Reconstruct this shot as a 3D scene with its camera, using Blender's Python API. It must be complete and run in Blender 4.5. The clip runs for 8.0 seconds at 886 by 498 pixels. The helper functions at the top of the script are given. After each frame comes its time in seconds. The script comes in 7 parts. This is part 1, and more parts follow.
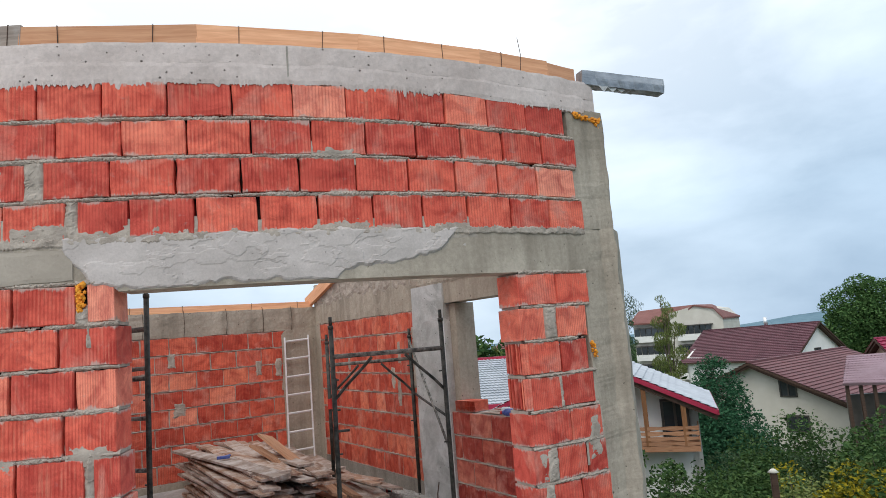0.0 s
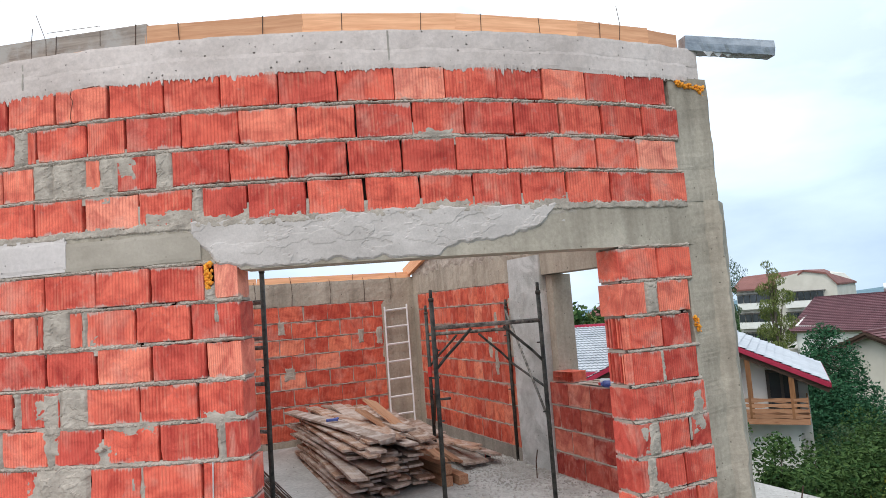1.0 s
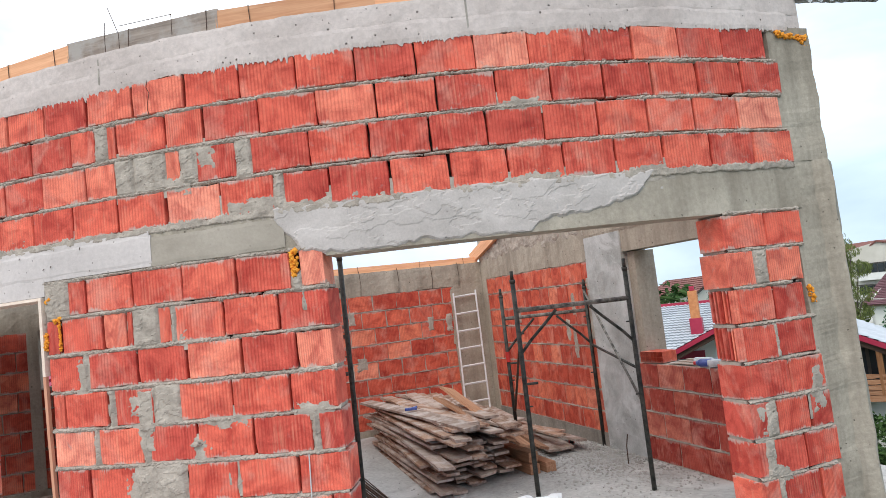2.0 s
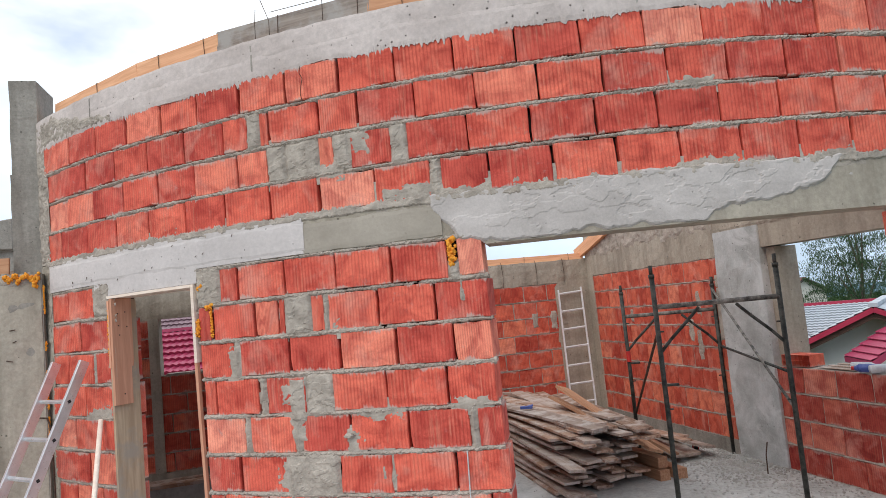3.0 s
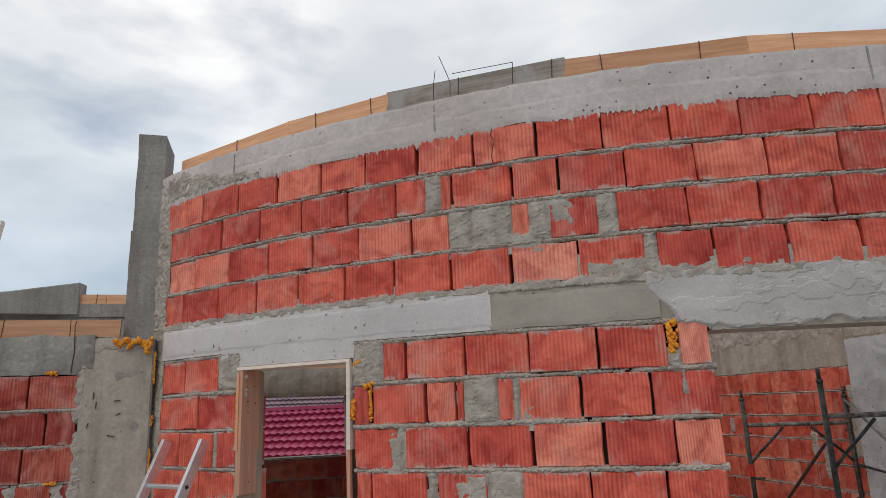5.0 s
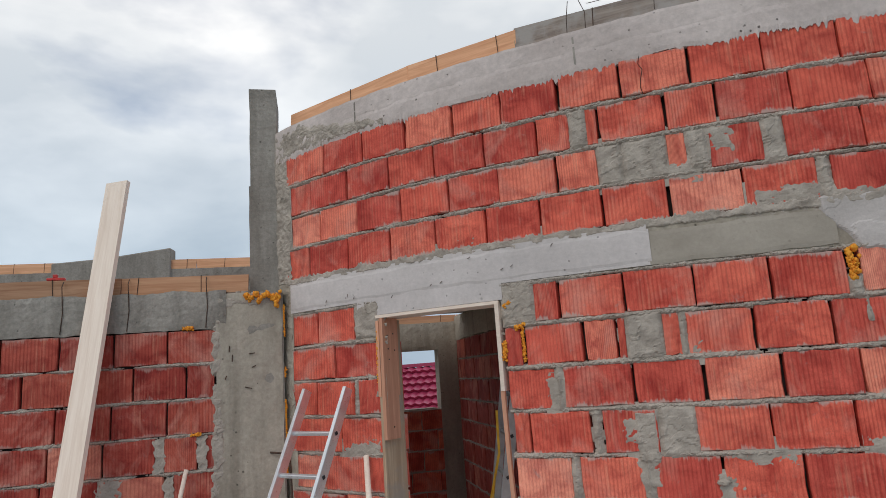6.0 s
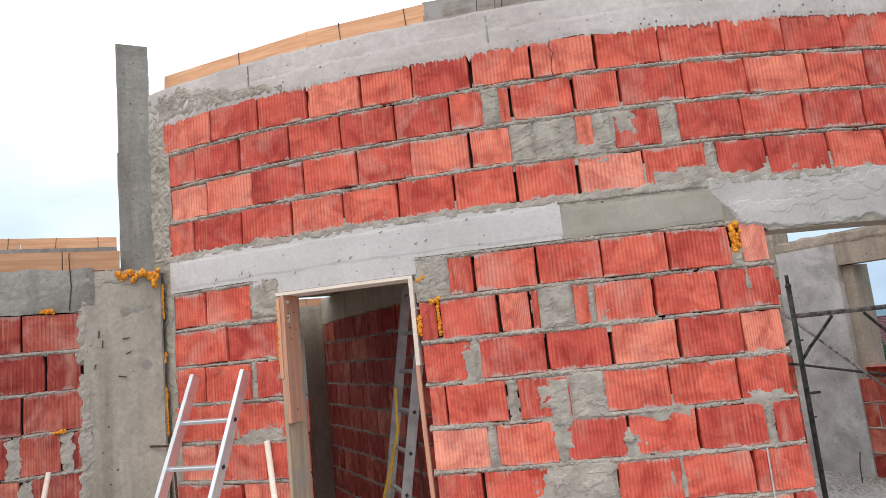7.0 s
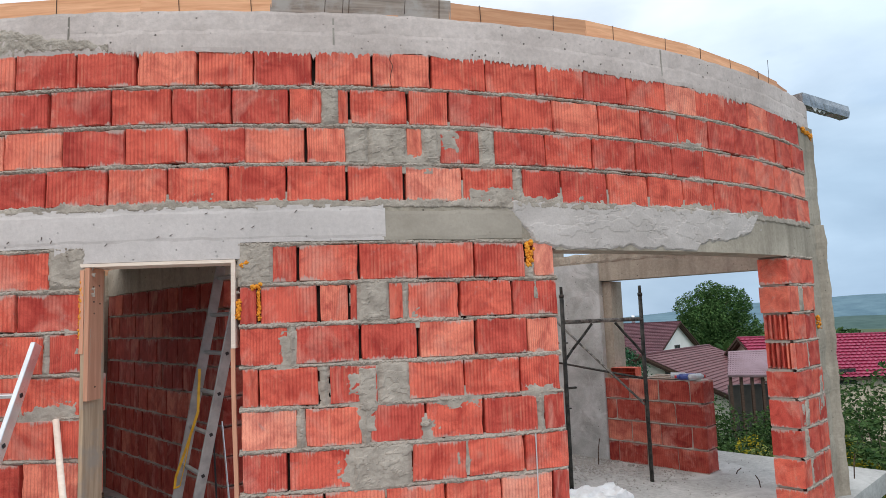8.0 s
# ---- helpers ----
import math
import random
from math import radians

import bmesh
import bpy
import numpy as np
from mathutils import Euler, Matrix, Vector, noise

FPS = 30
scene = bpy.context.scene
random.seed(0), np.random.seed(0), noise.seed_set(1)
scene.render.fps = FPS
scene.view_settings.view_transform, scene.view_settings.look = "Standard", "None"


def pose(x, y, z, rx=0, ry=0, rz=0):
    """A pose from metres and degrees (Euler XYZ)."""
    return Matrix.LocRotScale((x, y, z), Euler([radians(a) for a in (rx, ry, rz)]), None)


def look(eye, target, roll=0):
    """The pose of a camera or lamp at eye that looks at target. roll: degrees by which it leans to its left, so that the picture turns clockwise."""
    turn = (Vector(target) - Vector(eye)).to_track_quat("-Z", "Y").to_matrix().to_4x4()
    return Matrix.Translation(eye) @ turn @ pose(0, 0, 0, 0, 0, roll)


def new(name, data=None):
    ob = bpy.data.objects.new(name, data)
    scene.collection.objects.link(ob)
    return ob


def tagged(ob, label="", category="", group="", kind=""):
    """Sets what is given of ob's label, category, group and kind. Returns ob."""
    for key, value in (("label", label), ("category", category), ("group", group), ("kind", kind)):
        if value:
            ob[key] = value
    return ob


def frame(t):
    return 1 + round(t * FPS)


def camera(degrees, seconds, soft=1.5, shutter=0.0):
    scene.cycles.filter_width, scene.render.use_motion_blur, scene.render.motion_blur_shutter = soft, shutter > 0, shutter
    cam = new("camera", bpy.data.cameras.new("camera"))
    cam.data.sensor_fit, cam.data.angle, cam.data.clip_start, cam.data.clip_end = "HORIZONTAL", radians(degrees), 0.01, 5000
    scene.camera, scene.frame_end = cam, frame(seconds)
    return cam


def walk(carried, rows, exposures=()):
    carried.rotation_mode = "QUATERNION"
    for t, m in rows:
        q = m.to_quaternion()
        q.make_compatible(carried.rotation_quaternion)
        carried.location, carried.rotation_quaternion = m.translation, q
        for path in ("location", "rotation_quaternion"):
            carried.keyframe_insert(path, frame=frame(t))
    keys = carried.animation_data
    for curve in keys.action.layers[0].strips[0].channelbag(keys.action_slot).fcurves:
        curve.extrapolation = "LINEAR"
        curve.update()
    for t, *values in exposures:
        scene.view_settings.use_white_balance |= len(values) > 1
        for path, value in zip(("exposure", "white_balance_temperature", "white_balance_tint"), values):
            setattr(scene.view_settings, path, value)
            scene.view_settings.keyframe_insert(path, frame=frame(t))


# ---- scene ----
cam = camera(67.7, 8.0, 0.6)
PATH = [
    (0, (0.058, 0.16, 1.777), (-0.459, 2.075, 2.035), -4.5),
    (0.5, (0.06, 0.095, 1.796), (-0.592, 1.973, 2.014), -4.5),
    (1, (0.042, 0.041, 1.843), (-0.744, 1.871, 2.02), -4.3),
    (1.2, (0.009, 0.039, 1.832), (-0.823, 1.845, 2.048), -4.7),
    (2.3, (-0.459, 0.163, 1.801), (-1.44, 1.901, 1.933), -6.5),
    (2.5, (-0.583, 0.121, 1.787), (-1.613, 1.83, 1.919), -6.1),
    (3, (-0.881, 0.017, 1.832), (-1.983, 1.677, 2.008), -5.5),
    (3.5, (-1.2, 0.02, 1.791), (-2.341, 1.645, 2.032), -4.8),
    (4, (-1.56, 0.0, 1.781), (-2.718, 1.622, 1.952), -6.4),
    (4.5, (-1.874, -0.175, 1.835), (-2.912, 1.51, 2.122), -2.8),
    (5, (-2.103, -0.267, 1.849), (-3.165, 1.363, 2.312), -2.3),
    (5.2, (-2.239, -0.343, 1.825), (-3.391, 1.224, 2.292), -4.0),
    (6.3, (-2.875, -0.646, 1.757), (-4.015, 0.962, 2.096), -3.2),
    (6.5, (-2.968, -0.696, 1.782), (-4.051, 0.947, 2.138), -2.5),
    (7, (-3.212, -0.772, 1.722), (-3.932, 1.071, 2.009), -5.9),
    (7.5, (-3.313, -0.945, 1.756), (-3.772, 0.99, 1.967), -4.9),
    (8, (-3.324, -1.084, 1.767), (-3.448, 0.902, 1.969), -2.1),
]
EXPOSURE = [(0.0, -0.16), (0.5, -0.1), (1.0, 0.13), (1.2, 0.16), (2.5, 0.20), (3.0, -0.06), (3.5, -0.13), (4.0, 0.0), (4.5, -0.05), (4.8, -0.5), (5.0, -0.73), (6.5, -0.6), (6.8, -0.2), (7.0, 0.0), (7.5, 0.0), (8.0, -0.18)]
walk(cam, [(t, look(eye, target, roll)) for t, eye, target, roll in PATH], EXPOSURE)

# ---- world, sun ----
scene.view_settings.exposure = 0.0
world = bpy.data.worlds.new("sky")
scene.world = world
world.use_nodes = True
wn, wl = world.node_tree.nodes, world.node_tree.links
wn.clear()
SUN_EL, SUN_AZ = radians(46), radians(168)


def wnode(kind, **values):
    n = wn.new(kind)
    for k, v in values.items():
        n.inputs[k].default_value = v
    return n


sky = wn.new("ShaderNodeTexSky")
sky.sky_type, sky.sun_disc, sky.sun_elevation, sky.sun_rotation = "NISHITA", False, SUN_EL, SUN_AZ
coord = wn.new("ShaderNodeTexCoord")
squash = wn.new("ShaderNodeMapping")
squash.inputs["Scale"].default_value = (1.0, 1.0, 2.5)
wl.new(coord.outputs["Generated"], squash.inputs["Vector"])
cloud = wnode("ShaderNodeTexNoise", Scale=2.0, Detail=6.0, Roughness=0.5, Distortion=0.2)
wl.new(squash.outputs[0], cloud.inputs["Vector"])
cover = wn.new("ShaderNodeValToRGB")
cover.color_ramp.elements[0].position, cover.color_ramp.elements[1].position = 0.22, 0.42
wl.new(cloud.outputs["Fac"], cover.inputs[0])
shade = wnode("ShaderNodeTexNoise", Scale=3.0, Detail=7.0, Roughness=0.52, Distortion=0.15)
wl.new(squash.outputs[0], shade.inputs["Vector"])
tone = wn.new("ShaderNodeValToRGB")
e = tone.color_ramp.elements
e[0].position, e[0].color = 0.36, (0.86, 0.91, 0.96, 1)
e[1].position, e[1].color = 0.66, (1.26, 1.26, 1.26, 1)
wl.new(shade.outputs["Fac"], tone.inputs[0])
# towards the horizon the cover thickens to a blue grey
split = wn.new("ShaderNodeSeparateXYZ")
wl.new(coord.outputs["Generated"], split.inputs[0])
lowsky = wn.new("ShaderNodeValToRGB")
e = lowsky.color_ramp.elements
e[0].position, e[0].color = 0.0, (0.54, 0.64, 0.74, 1)
e[1].position, e[1].color = 0.48, (1.04, 1.04, 1.04, 1)
mid = e.new(0.16)
mid.color = (0.65, 0.755, 0.85, 1)
upper = e.new(0.30)
upper.color = (0.83, 0.89, 0.95, 1)
wl.new(split.outputs["Z"], lowsky.inputs[0])
veil = wn.new("ShaderNodeMix")
veil.data_type, veil.blend_type = "RGBA", "MULTIPLY"
veil.inputs["Factor"].default_value = 1.0
wl.new(tone.outputs[0], veil.inputs["A"])
wl.new(lowsky.outputs[0], veil.inputs["B"])
# thinner cloud towards the east
east = wn.new("ShaderNodeValToRGB")
e = east.color_ramp.elements
e[0].position, e[0].color = 0.42, (1.07, 1.07, 1.07, 1)
e[1].position, e[1].color = 0.74, (0.70, 0.80, 0.90, 1)
half = wnode("ShaderNodeMath")
half.operation = "MULTIPLY_ADD"
half.inputs[1].default_value, half.inputs[2].default_value = 0.5, 0.5
wl.new(split.outputs["X"], half.inputs[0])
wl.new(half.outputs[0], east.inputs[0])
drift = wn.new("ShaderNodeMix")
drift.data_type, drift.blend_type = "RGBA", "MULTIPLY"
drift.inputs["Factor"].default_value = 1.0
wl.new(veil.outputs["Result"], drift.inputs["A"])
wl.new(east.outputs[0], drift.inputs["B"])
dim = wn.new("ShaderNodeVectorMath")
dim.operation = "SCALE"
dim.inputs["Scale"].default_value = 0.17
wl.new(sky.outputs[0], dim.inputs[0])
blend = wn.new("ShaderNodeMix")
blend.data_type = "RGBA"
haze = wn.new("ShaderNodeValToRGB")
haze.color_ramp.elements[0].position, haze.color_ramp.elements[0].color = 0.10, (1, 1, 1, 1)
haze.color_ramp.elements[1].position, haze.color_ramp.elements[1].color = 0.34, (0, 0, 0, 1)
wl.new(split.outputs["Z"], haze.inputs[0])
most = wn.new("ShaderNodeMath")
most.operation = "MAXIMUM"
wl.new(cover.outputs[0], most.inputs[0])
wl.new(haze.outputs[0], most.inputs[1])
wl.new(most.outputs[0], blend.inputs["Factor"])
wl.new(dim.outputs[0], blend.inputs["A"])
wl.new(drift.outputs["Result"], blend.inputs["B"])
back = wn.new("ShaderNodeBackground")
back.inputs["Strength"].default_value = 1.18
wl.new(blend.outputs["Result"], back.inputs["Color"])
wl.new(back.outputs[0], wn.new("ShaderNodeOutputWorld").inputs[0])

sun = new("sun", bpy.data.lights.new("sun", "SUN"))
sun.data.energy, sun.data.angle, sun.data.color = 1.08, radians(30), (1.0, 0.935, 0.85)
sun.matrix_world = look((0, 0, 0), (-math.sin(SUN_AZ) * math.cos(SUN_EL), -math.cos(SUN_AZ) * math.cos(SUN_EL), -math.sin(SUN_EL)))


# ---- materials ----
def material(name):
    m = bpy.data.materials.new(name)
    m.use_nodes = True
    t = m.node_tree
    return m, t.nodes, t.links, t.nodes["Principled BSDF"]


def ramp(n, l, source, stops):
    r = n.new("ShaderNodeValToRGB")
    while len(r.color_ramp.elements) < len(stops):
        r.color_ramp.elements.new(0.5)
    for el, (p, c) in zip(r.color_ramp.elements, stops):
        el.position, el.color = p, (*c, 1)
    l.new(source, r.inputs[0])
    return r.outputs[0]


def noise_tex(n, l, scale, detail=5.0, rough=0.6, stretch=None, space="Object", distort=0.0):
    c = n.new("ShaderNodeTexCoord")
    v = c.outputs[space]
    if stretch:
        mp = n.new("ShaderNodeMapping")
        mp.inputs["Scale"].default_value = stretch
        l.new(v, mp.inputs["Vector"])
        v = mp.outputs[0]
    t = n.new("ShaderNodeTexNoise")
    t.inputs["Scale"].default_value, t.inputs["Detail"].default_value = scale, detail
    t.inputs["Roughness"].default_value, t.inputs["Distortion"].default_value = rough, distort
    l.new(v, t.inputs["Vector"])
    return t.outputs["Fac"]


def mix(n, l, fac, a, b, mode="MIX"):
    m = n.new("ShaderNodeMix")
    m.data_type, m.blend_type = "RGBA", mode
    for sock, v in (("Factor", fac), ("A", a), ("B", b)):
        if isinstance(v, (int, float)):
            m.inputs[sock].default_value = v
        elif isinstance(v, tuple):
            m.inputs[sock].default_value = (*v, 1)
        else:
            l.new(v, m.inputs[sock])
    return m.outputs["Result"]


def bump(n, l, height, strength, distance, normal=None):
    b = n.new("ShaderNodeBump")
    b.inputs["Strength"].default_value, b.inputs["Distance"].default_value = strength, distance
    l.new(height, b.inputs["Height"])
    if normal:
        l.new(normal, b.inputs["Normal"])
    return b.outputs[0]


def brick_material(name, dark, mid, pale, dust=0.5, film=0.7):
    m, n, l, p = material(name)
    info = n.new("ShaderNodeObjectInfo")
    tint = ramp(n, l, info.outputs["Random"], [(0.0, tuple(0.93 * a + 0.07 * b for a, b in zip(dark, mid))), (0.12, tuple(0.85 * a + 0.15 * b for a, b in zip(dark, mid))), (0.3, tuple(0.6 * a + 0.4 * b for a, b in zip(dark, mid))), (0.55, mid), (0.80, tuple(0.75 * a + 0.25 * b for a, b in zip(mid, pale))), (0.93, pale), (1.0, tuple(0.7 * a + 0.3 * b for a, b in zip(pale, (0.85, 0.36, 0.27))))])
    c = n.new("ShaderNodeTexCoord")
    # every block takes its own stretch of the pattern
    off = n.new("ShaderNodeVectorMath")
    off.operation = "ADD"
    l.new(c.outputs["Object"], off.inputs[0])
    many = n.new("ShaderNodeMath")
    many.operation = "MULTIPLY"
    many.inputs[1].default_value = 57.0
    l.new(info.outputs["Random"], many.inputs[0])
    l.new(many.outputs[0], off.inputs[1])

    def tex(scale, detail, rough, stretch, distort=0.0):
        mp = n.new("ShaderNodeMapping")
        mp.inputs["Scale"].default_value = stretch
        l.new(off.outputs[0], mp.inputs["Vector"])
        t = n.new("ShaderNodeTexNoise")
        t.inputs["Scale"].default_value, t.inputs["Detail"].default_value = scale, detail
        t.inputs["Roughness"].default_value, t.inputs["Distortion"].default_value = rough, distort
        l.new(mp.outputs[0], t.inputs["Vector"])
        return t.outputs["Fac"]

    cloudy = ramp(n, l, tex(5.5, 5, 0.6, (1, 1, 1.2), 0.8), [(0.34, (0, 0, 0)), (0.47, (0.42, 0.42, 0.42)), (0.52, (0.62, 0.62, 0.62)), (0.68, (1, 1, 1))])
    col = mix(n, l, cloudy, mix(n, l, 1.0, tint, (0.80, 0.68, 0.72), "MULTIPLY"), mix(n, l, 1.0, tint, (1.34, 1.75, 1.7), "MULTIPLY"))
    streak = ramp(n, l, tex(60.0, 2, 0.5, (1.3, 1, 0.05)), [(0.48, (0, 0, 0)), (0.72, (1, 1, 1))])
    gate = ramp(n, l, tex(9.0, 3, 0.6, (1, 1, 0.7)), [(0.44, (0, 0, 0)), (0.62, (1, 1, 1))])
    col = mix(n, l, mix(n, l, 1.0, streak, gate, "MULTIPLY"), col, mix(n, l, 0.32, col, (0.80, 0.38, 0.25)))
    dry = ramp(n, l, tex(3.4, 5, 0.62, (1, 1, 0.75), 0.6), [(0.53, (0, 0, 0)), (0.68, (0.42, 0.42, 0.42))])
    col = mix(n, l, dry, col, (0.80, 0.40, 0.31))
    scorch = ramp(n, l, tex(4.5, 3, 0.55, (1, 1, 1)), [(0.55, (0, 0, 0)), (0.75, (0.5, 0.5, 0.5))])
    col = mix(n, l, scorch, col, mix(n, l, 1.0, col, (0.60, 0.52, 0.54), "MULTIPLY"))
    if dust:
        grey = ramp(n, l, tex(11.0, 6, 0.7, (0.9, 1, 1.2), 0.4), [(0.62, (0, 0, 0)), (0.76, (dust, dust, dust))])
        col = mix(n, l, grey, col, (0.46, 0.4, 0.36))
    grit = ramp(n, l, tex(210.0, 3, 0.7, (1, 1, 0.6)), [(0.30, (0.80, 0.76, 0.76)), (0.5, (1, 1, 1)), (0.74, (1.14, 1.18, 1.18))])
    col = mix(n, l, 1.0, col, grit, "MULTIPLY")
    # extruded ribs
    wave = n.new("ShaderNodeTexWave")
    wave.wave_type, wave.bands_direction = "BANDS", "X"
    wave.inputs["Scale"].default_value, wave.inputs["Distortion"].default_value = 13.6, 0.5
    wave.inputs["Detail"].default_value, wave.inputs["Detail Scale"].default_value = 2.0, 0.6
    flatten = n.new("ShaderNodeMapping")
    flatten.inputs["Scale"].default_value = (1, 1, 0.05)
    l.new(off.outputs[0], flatten.inputs["Vector"])
    l.new(flatten.outputs[0], wave.inputs["Vector"])
    groove = ramp(n, l, wave.outputs["Fac"], [(0.0, (0, 0, 0)), (0.45, (1, 1, 1))])
    worn = ramp(n, l, tex(6.0, 3, 0.6, (1, 1, 0.8)), [(0.40, (0.45, 0.45, 0.45)), (0.62, (1, 1, 1))])
    groove = mix(n, l, worn, (1, 1, 1), groove)
    # shade of the grooves multiplied into the colour, besides the bump
    col = mix(n, l, groove, mix(n, l, 1.0, col, (0.78, 0.68, 0.67), "MULTIPLY"), col)
    # mortar dragged over the arrises
    sep = n.new("ShaderNodeSeparateXYZ")
    l.new(c.outputs["Object"], sep.inputs[0])
    away = n.new("ShaderNodeMath")
    away.operation = "SUBTRACT"
    l.new(sep.outputs["Z"], away.inputs[0])
    away.inputs[1].default_value = 0.123
    size = n.new("ShaderNodeMath")
    size.operation = "ABSOLUTE"
    l.new(away.outputs[0], size.inputs[0])
    comb = n.new("ShaderNodeMath")
    comb.operation = "MULTIPLY_ADD"
    l.new(tex(75.0, 3, 0.6, (1.3, 1, 0.10)), comb.inputs[0])
    comb.inputs[1].default_value = 0.055
    l.new(size.outputs[0], comb.inputs[2])
    wob = n.new("ShaderNodeMath")
    wob.operation = "MULTIPLY_ADD"
    l.new(tex(7.0, 4, 0.6, (1.0, 1, 0.6)), wob.inputs[0])
    wob.inputs[1].default_value = 0.135
    l.new(comb.outputs[0], wob.inputs[2])
    smear = ramp(n, l, wob.outputs[0], [(0.200, (0, 0, 0)), (0.214, (film, film, film))])
    col = mix(n, l, smear, col, (0.50, 0.435, 0.385))
    groove = mix(n, l, mix(n, l, 0.7, (0, 0, 0), smear), groove, (1, 1, 1))
    l.new(col, p.inputs["Base Color"])
    p.inputs["Roughness"].default_value = 0.82
    p.inputs["Specular IOR Level"].default_value = 0.25
    nb = bump(n, l, groove, 0.7, 0.003)
    nb = bump(n, l, tex(160.0, 4, 0.7, (1, 1, 0.35)), 0.25, 0.0015, nb)
    l.new(nb, p.inputs["Normal"])
    return m


def concrete_material(name, dark, pale, scale=2.0, rough=0.9, pits=0.4, space="Object", stain=None, streak=False, grain=1.0):
    m, n, l, p = material(name)
    big = noise_tex(n, l, scale, 6, 0.62, space=space, distort=0.4)
    col = ramp(n, l, big, [(0.34, dark), (0.66, pale)])
    fine = ramp(n, l, noise_tex(n, l, scale * 22, 4, 0.7, space=space), [(0.3, (1 - 0.22 * grain,) * 3), (0.7, (1 + 0.12 * grain,) * 3)])
    col = mix(n, l, 1.0, col, fine, "MULTIPLY")
    if streak:
        st = ramp(n, l, noise_tex(n, l, 5.0, 4, 0.6, stretch=(1.4, 1.4, 0.12), space=space), [(0.45, (1, 1, 1)), (0.68, (0.74, 0.73, 0.72))])
        col = mix(n, l, 1.0, col, st, "MULTIPLY")
    if stain:
        sm = ramp(n, l, noise_tex(n, l, scale * 0.7, 5, 0.65, space=space, distort=1.0), [(0.52, (0, 0, 0)), (0.62, (0.8, 0.8, 0.8))])
        col = mix(n, l, sm, col, stain)
    c = n.new("ShaderNodeTexCoord")
    vor = n.new("ShaderNodeTexVoronoi")
    vor.inputs["Scale"].default_value = 17.0
    l.new(c.outputs[space], vor.inputs["Vector"])
    uneven = n.new("ShaderNodeMath")
    uneven.operation = "DIVIDE"
    l.new(vor.outputs["Distance"], uneven.inputs[0])
    l.new(ramp(n, l, noise_tex(n, l, 26.0, 4, 0.7, space=space), [(0.35, (0.18, 0.18, 0.18)), (0.68, (1.5, 1.5, 1.5))]), uneven.inputs[1])
    pit = ramp(n, l, uneven.outputs[0], [(0.07, (0, 0, 0)), (0.16, (1, 1, 1))])
    keep = ramp(n, l, noise_tex(n, l, 9.0, 2, 0.5, space=space), [(0.47, (0, 0, 0)), (0.53, (1, 1, 1))])
    pit = mix(n, l, keep, (1, 1, 1), pit)
    # the hollow of each pit is shaded in the colour as well as bumped
    col = mix(n, l, pits, col, mix(n, l, pit, mix(n, l, 1.0, col, (0.20, 0.19, 0.18), "MULTIPLY"), col))
    l.new(col, p.inputs["Base Color"])
    p.inputs["Roughness"].default_value = rough
    p.inputs["Specular IOR Level"].default_value = 0.25
    nb = bump(n, l, noise_tex(n, l, 14.0, 4, 0.6, space=space), 0.35, 0.012)
    nb = bump(n, l, noise_tex(n, l, 60.0, 6, 0.75, space=space), 0.6 * grain, 0.005, nb)
    nb = bump(n, l, pit, 0.6 * pits, 0.006, nb)
    l.new(nb, p.inputs["Normal"])
    return m


def wood_material(name, dark, pale, along=(0.06, 1, 1), rough=0.75, dirt=None, vary=True):
    m, n, l, p = material(name)
    grain = noise_tex(n, l, 34.0, 5, 0.65, stretch=along, distort=0.7)
    col = ramp(n, l, grain, [(0.35, dark), (0.65, pale)])
    if vary:
        info = n.new("ShaderNodeObjectInfo")
        col = mix(n, l, 1.0, col, ramp(n, l, info.outputs["Random"], [(0.0, (0.72, 0.7, 0.68)), (1.0, (1.18, 1.16, 1.12))]), "MULTIPLY")
    c = n.new("ShaderNodeTexCoord")
    v = n.new("ShaderNodeTexVoronoi")
    v.inputs["Scale"].default_value = 2.6
    mp = n.new("ShaderNodeMapping")
    mp.inputs["Scale"].default_value = tuple(0.35 + 2.2 * a for a in along)
    l.new(c.outputs["Object"], mp.inputs["Vector"])
    l.new(mp.outputs[0], v.inputs["Vector"])
    knot = ramp(n, l, v.outputs["Distance"], [(0.05, (0.45, 0.36, 0.3)), (0.11, (1, 1, 1))])
    col = mix(n, l, 1.0, col, knot, "MULTIPLY")
    if dirt:
        dm = ramp(n, l, noise_tex(n, l, 4.5, 5, 0.65), [(0.45, (0, 0, 0)), (0.6, (0.85, 0.85, 0.85))])
        col = mix(n, l, dm, col, dirt)
    l.new(col, p.inputs["Base Color"])
    p.inputs["Roughness"].default_value = rough
    p.inputs["Specular IOR Level"].default_value = 0.3
    l.new(bump(n, l, grain, 0.35, 0.003), p.inputs["Normal"])
    return m


def plain_material(name, dark, pale, scale=6.0, rough=0.6, metal=0.0, relief=0.15, stretch=None):
    m, n, l, p = material(name)
    t = noise_tex(n, l, scale, 5, 0.62, stretch=stretch)
    l.new(ramp(n, l, t, [(0.35, dark), (0.65, pale)]), p.inputs["Base Color"])
    p.inputs["Metallic"].default_value = metal
    fine = noise_tex(n, l, scale * 9, 4, 0.7)
    l.new(ramp(n, l, fine, [(0.3, (rough * 0.75,) * 3), (0.7, (min(1, rough * 1.2),) * 3)]), p.inputs["Roughness"])
    l.new(bump(n, l, fine, relief, 0.003), p.inputs["Normal"])
    return m


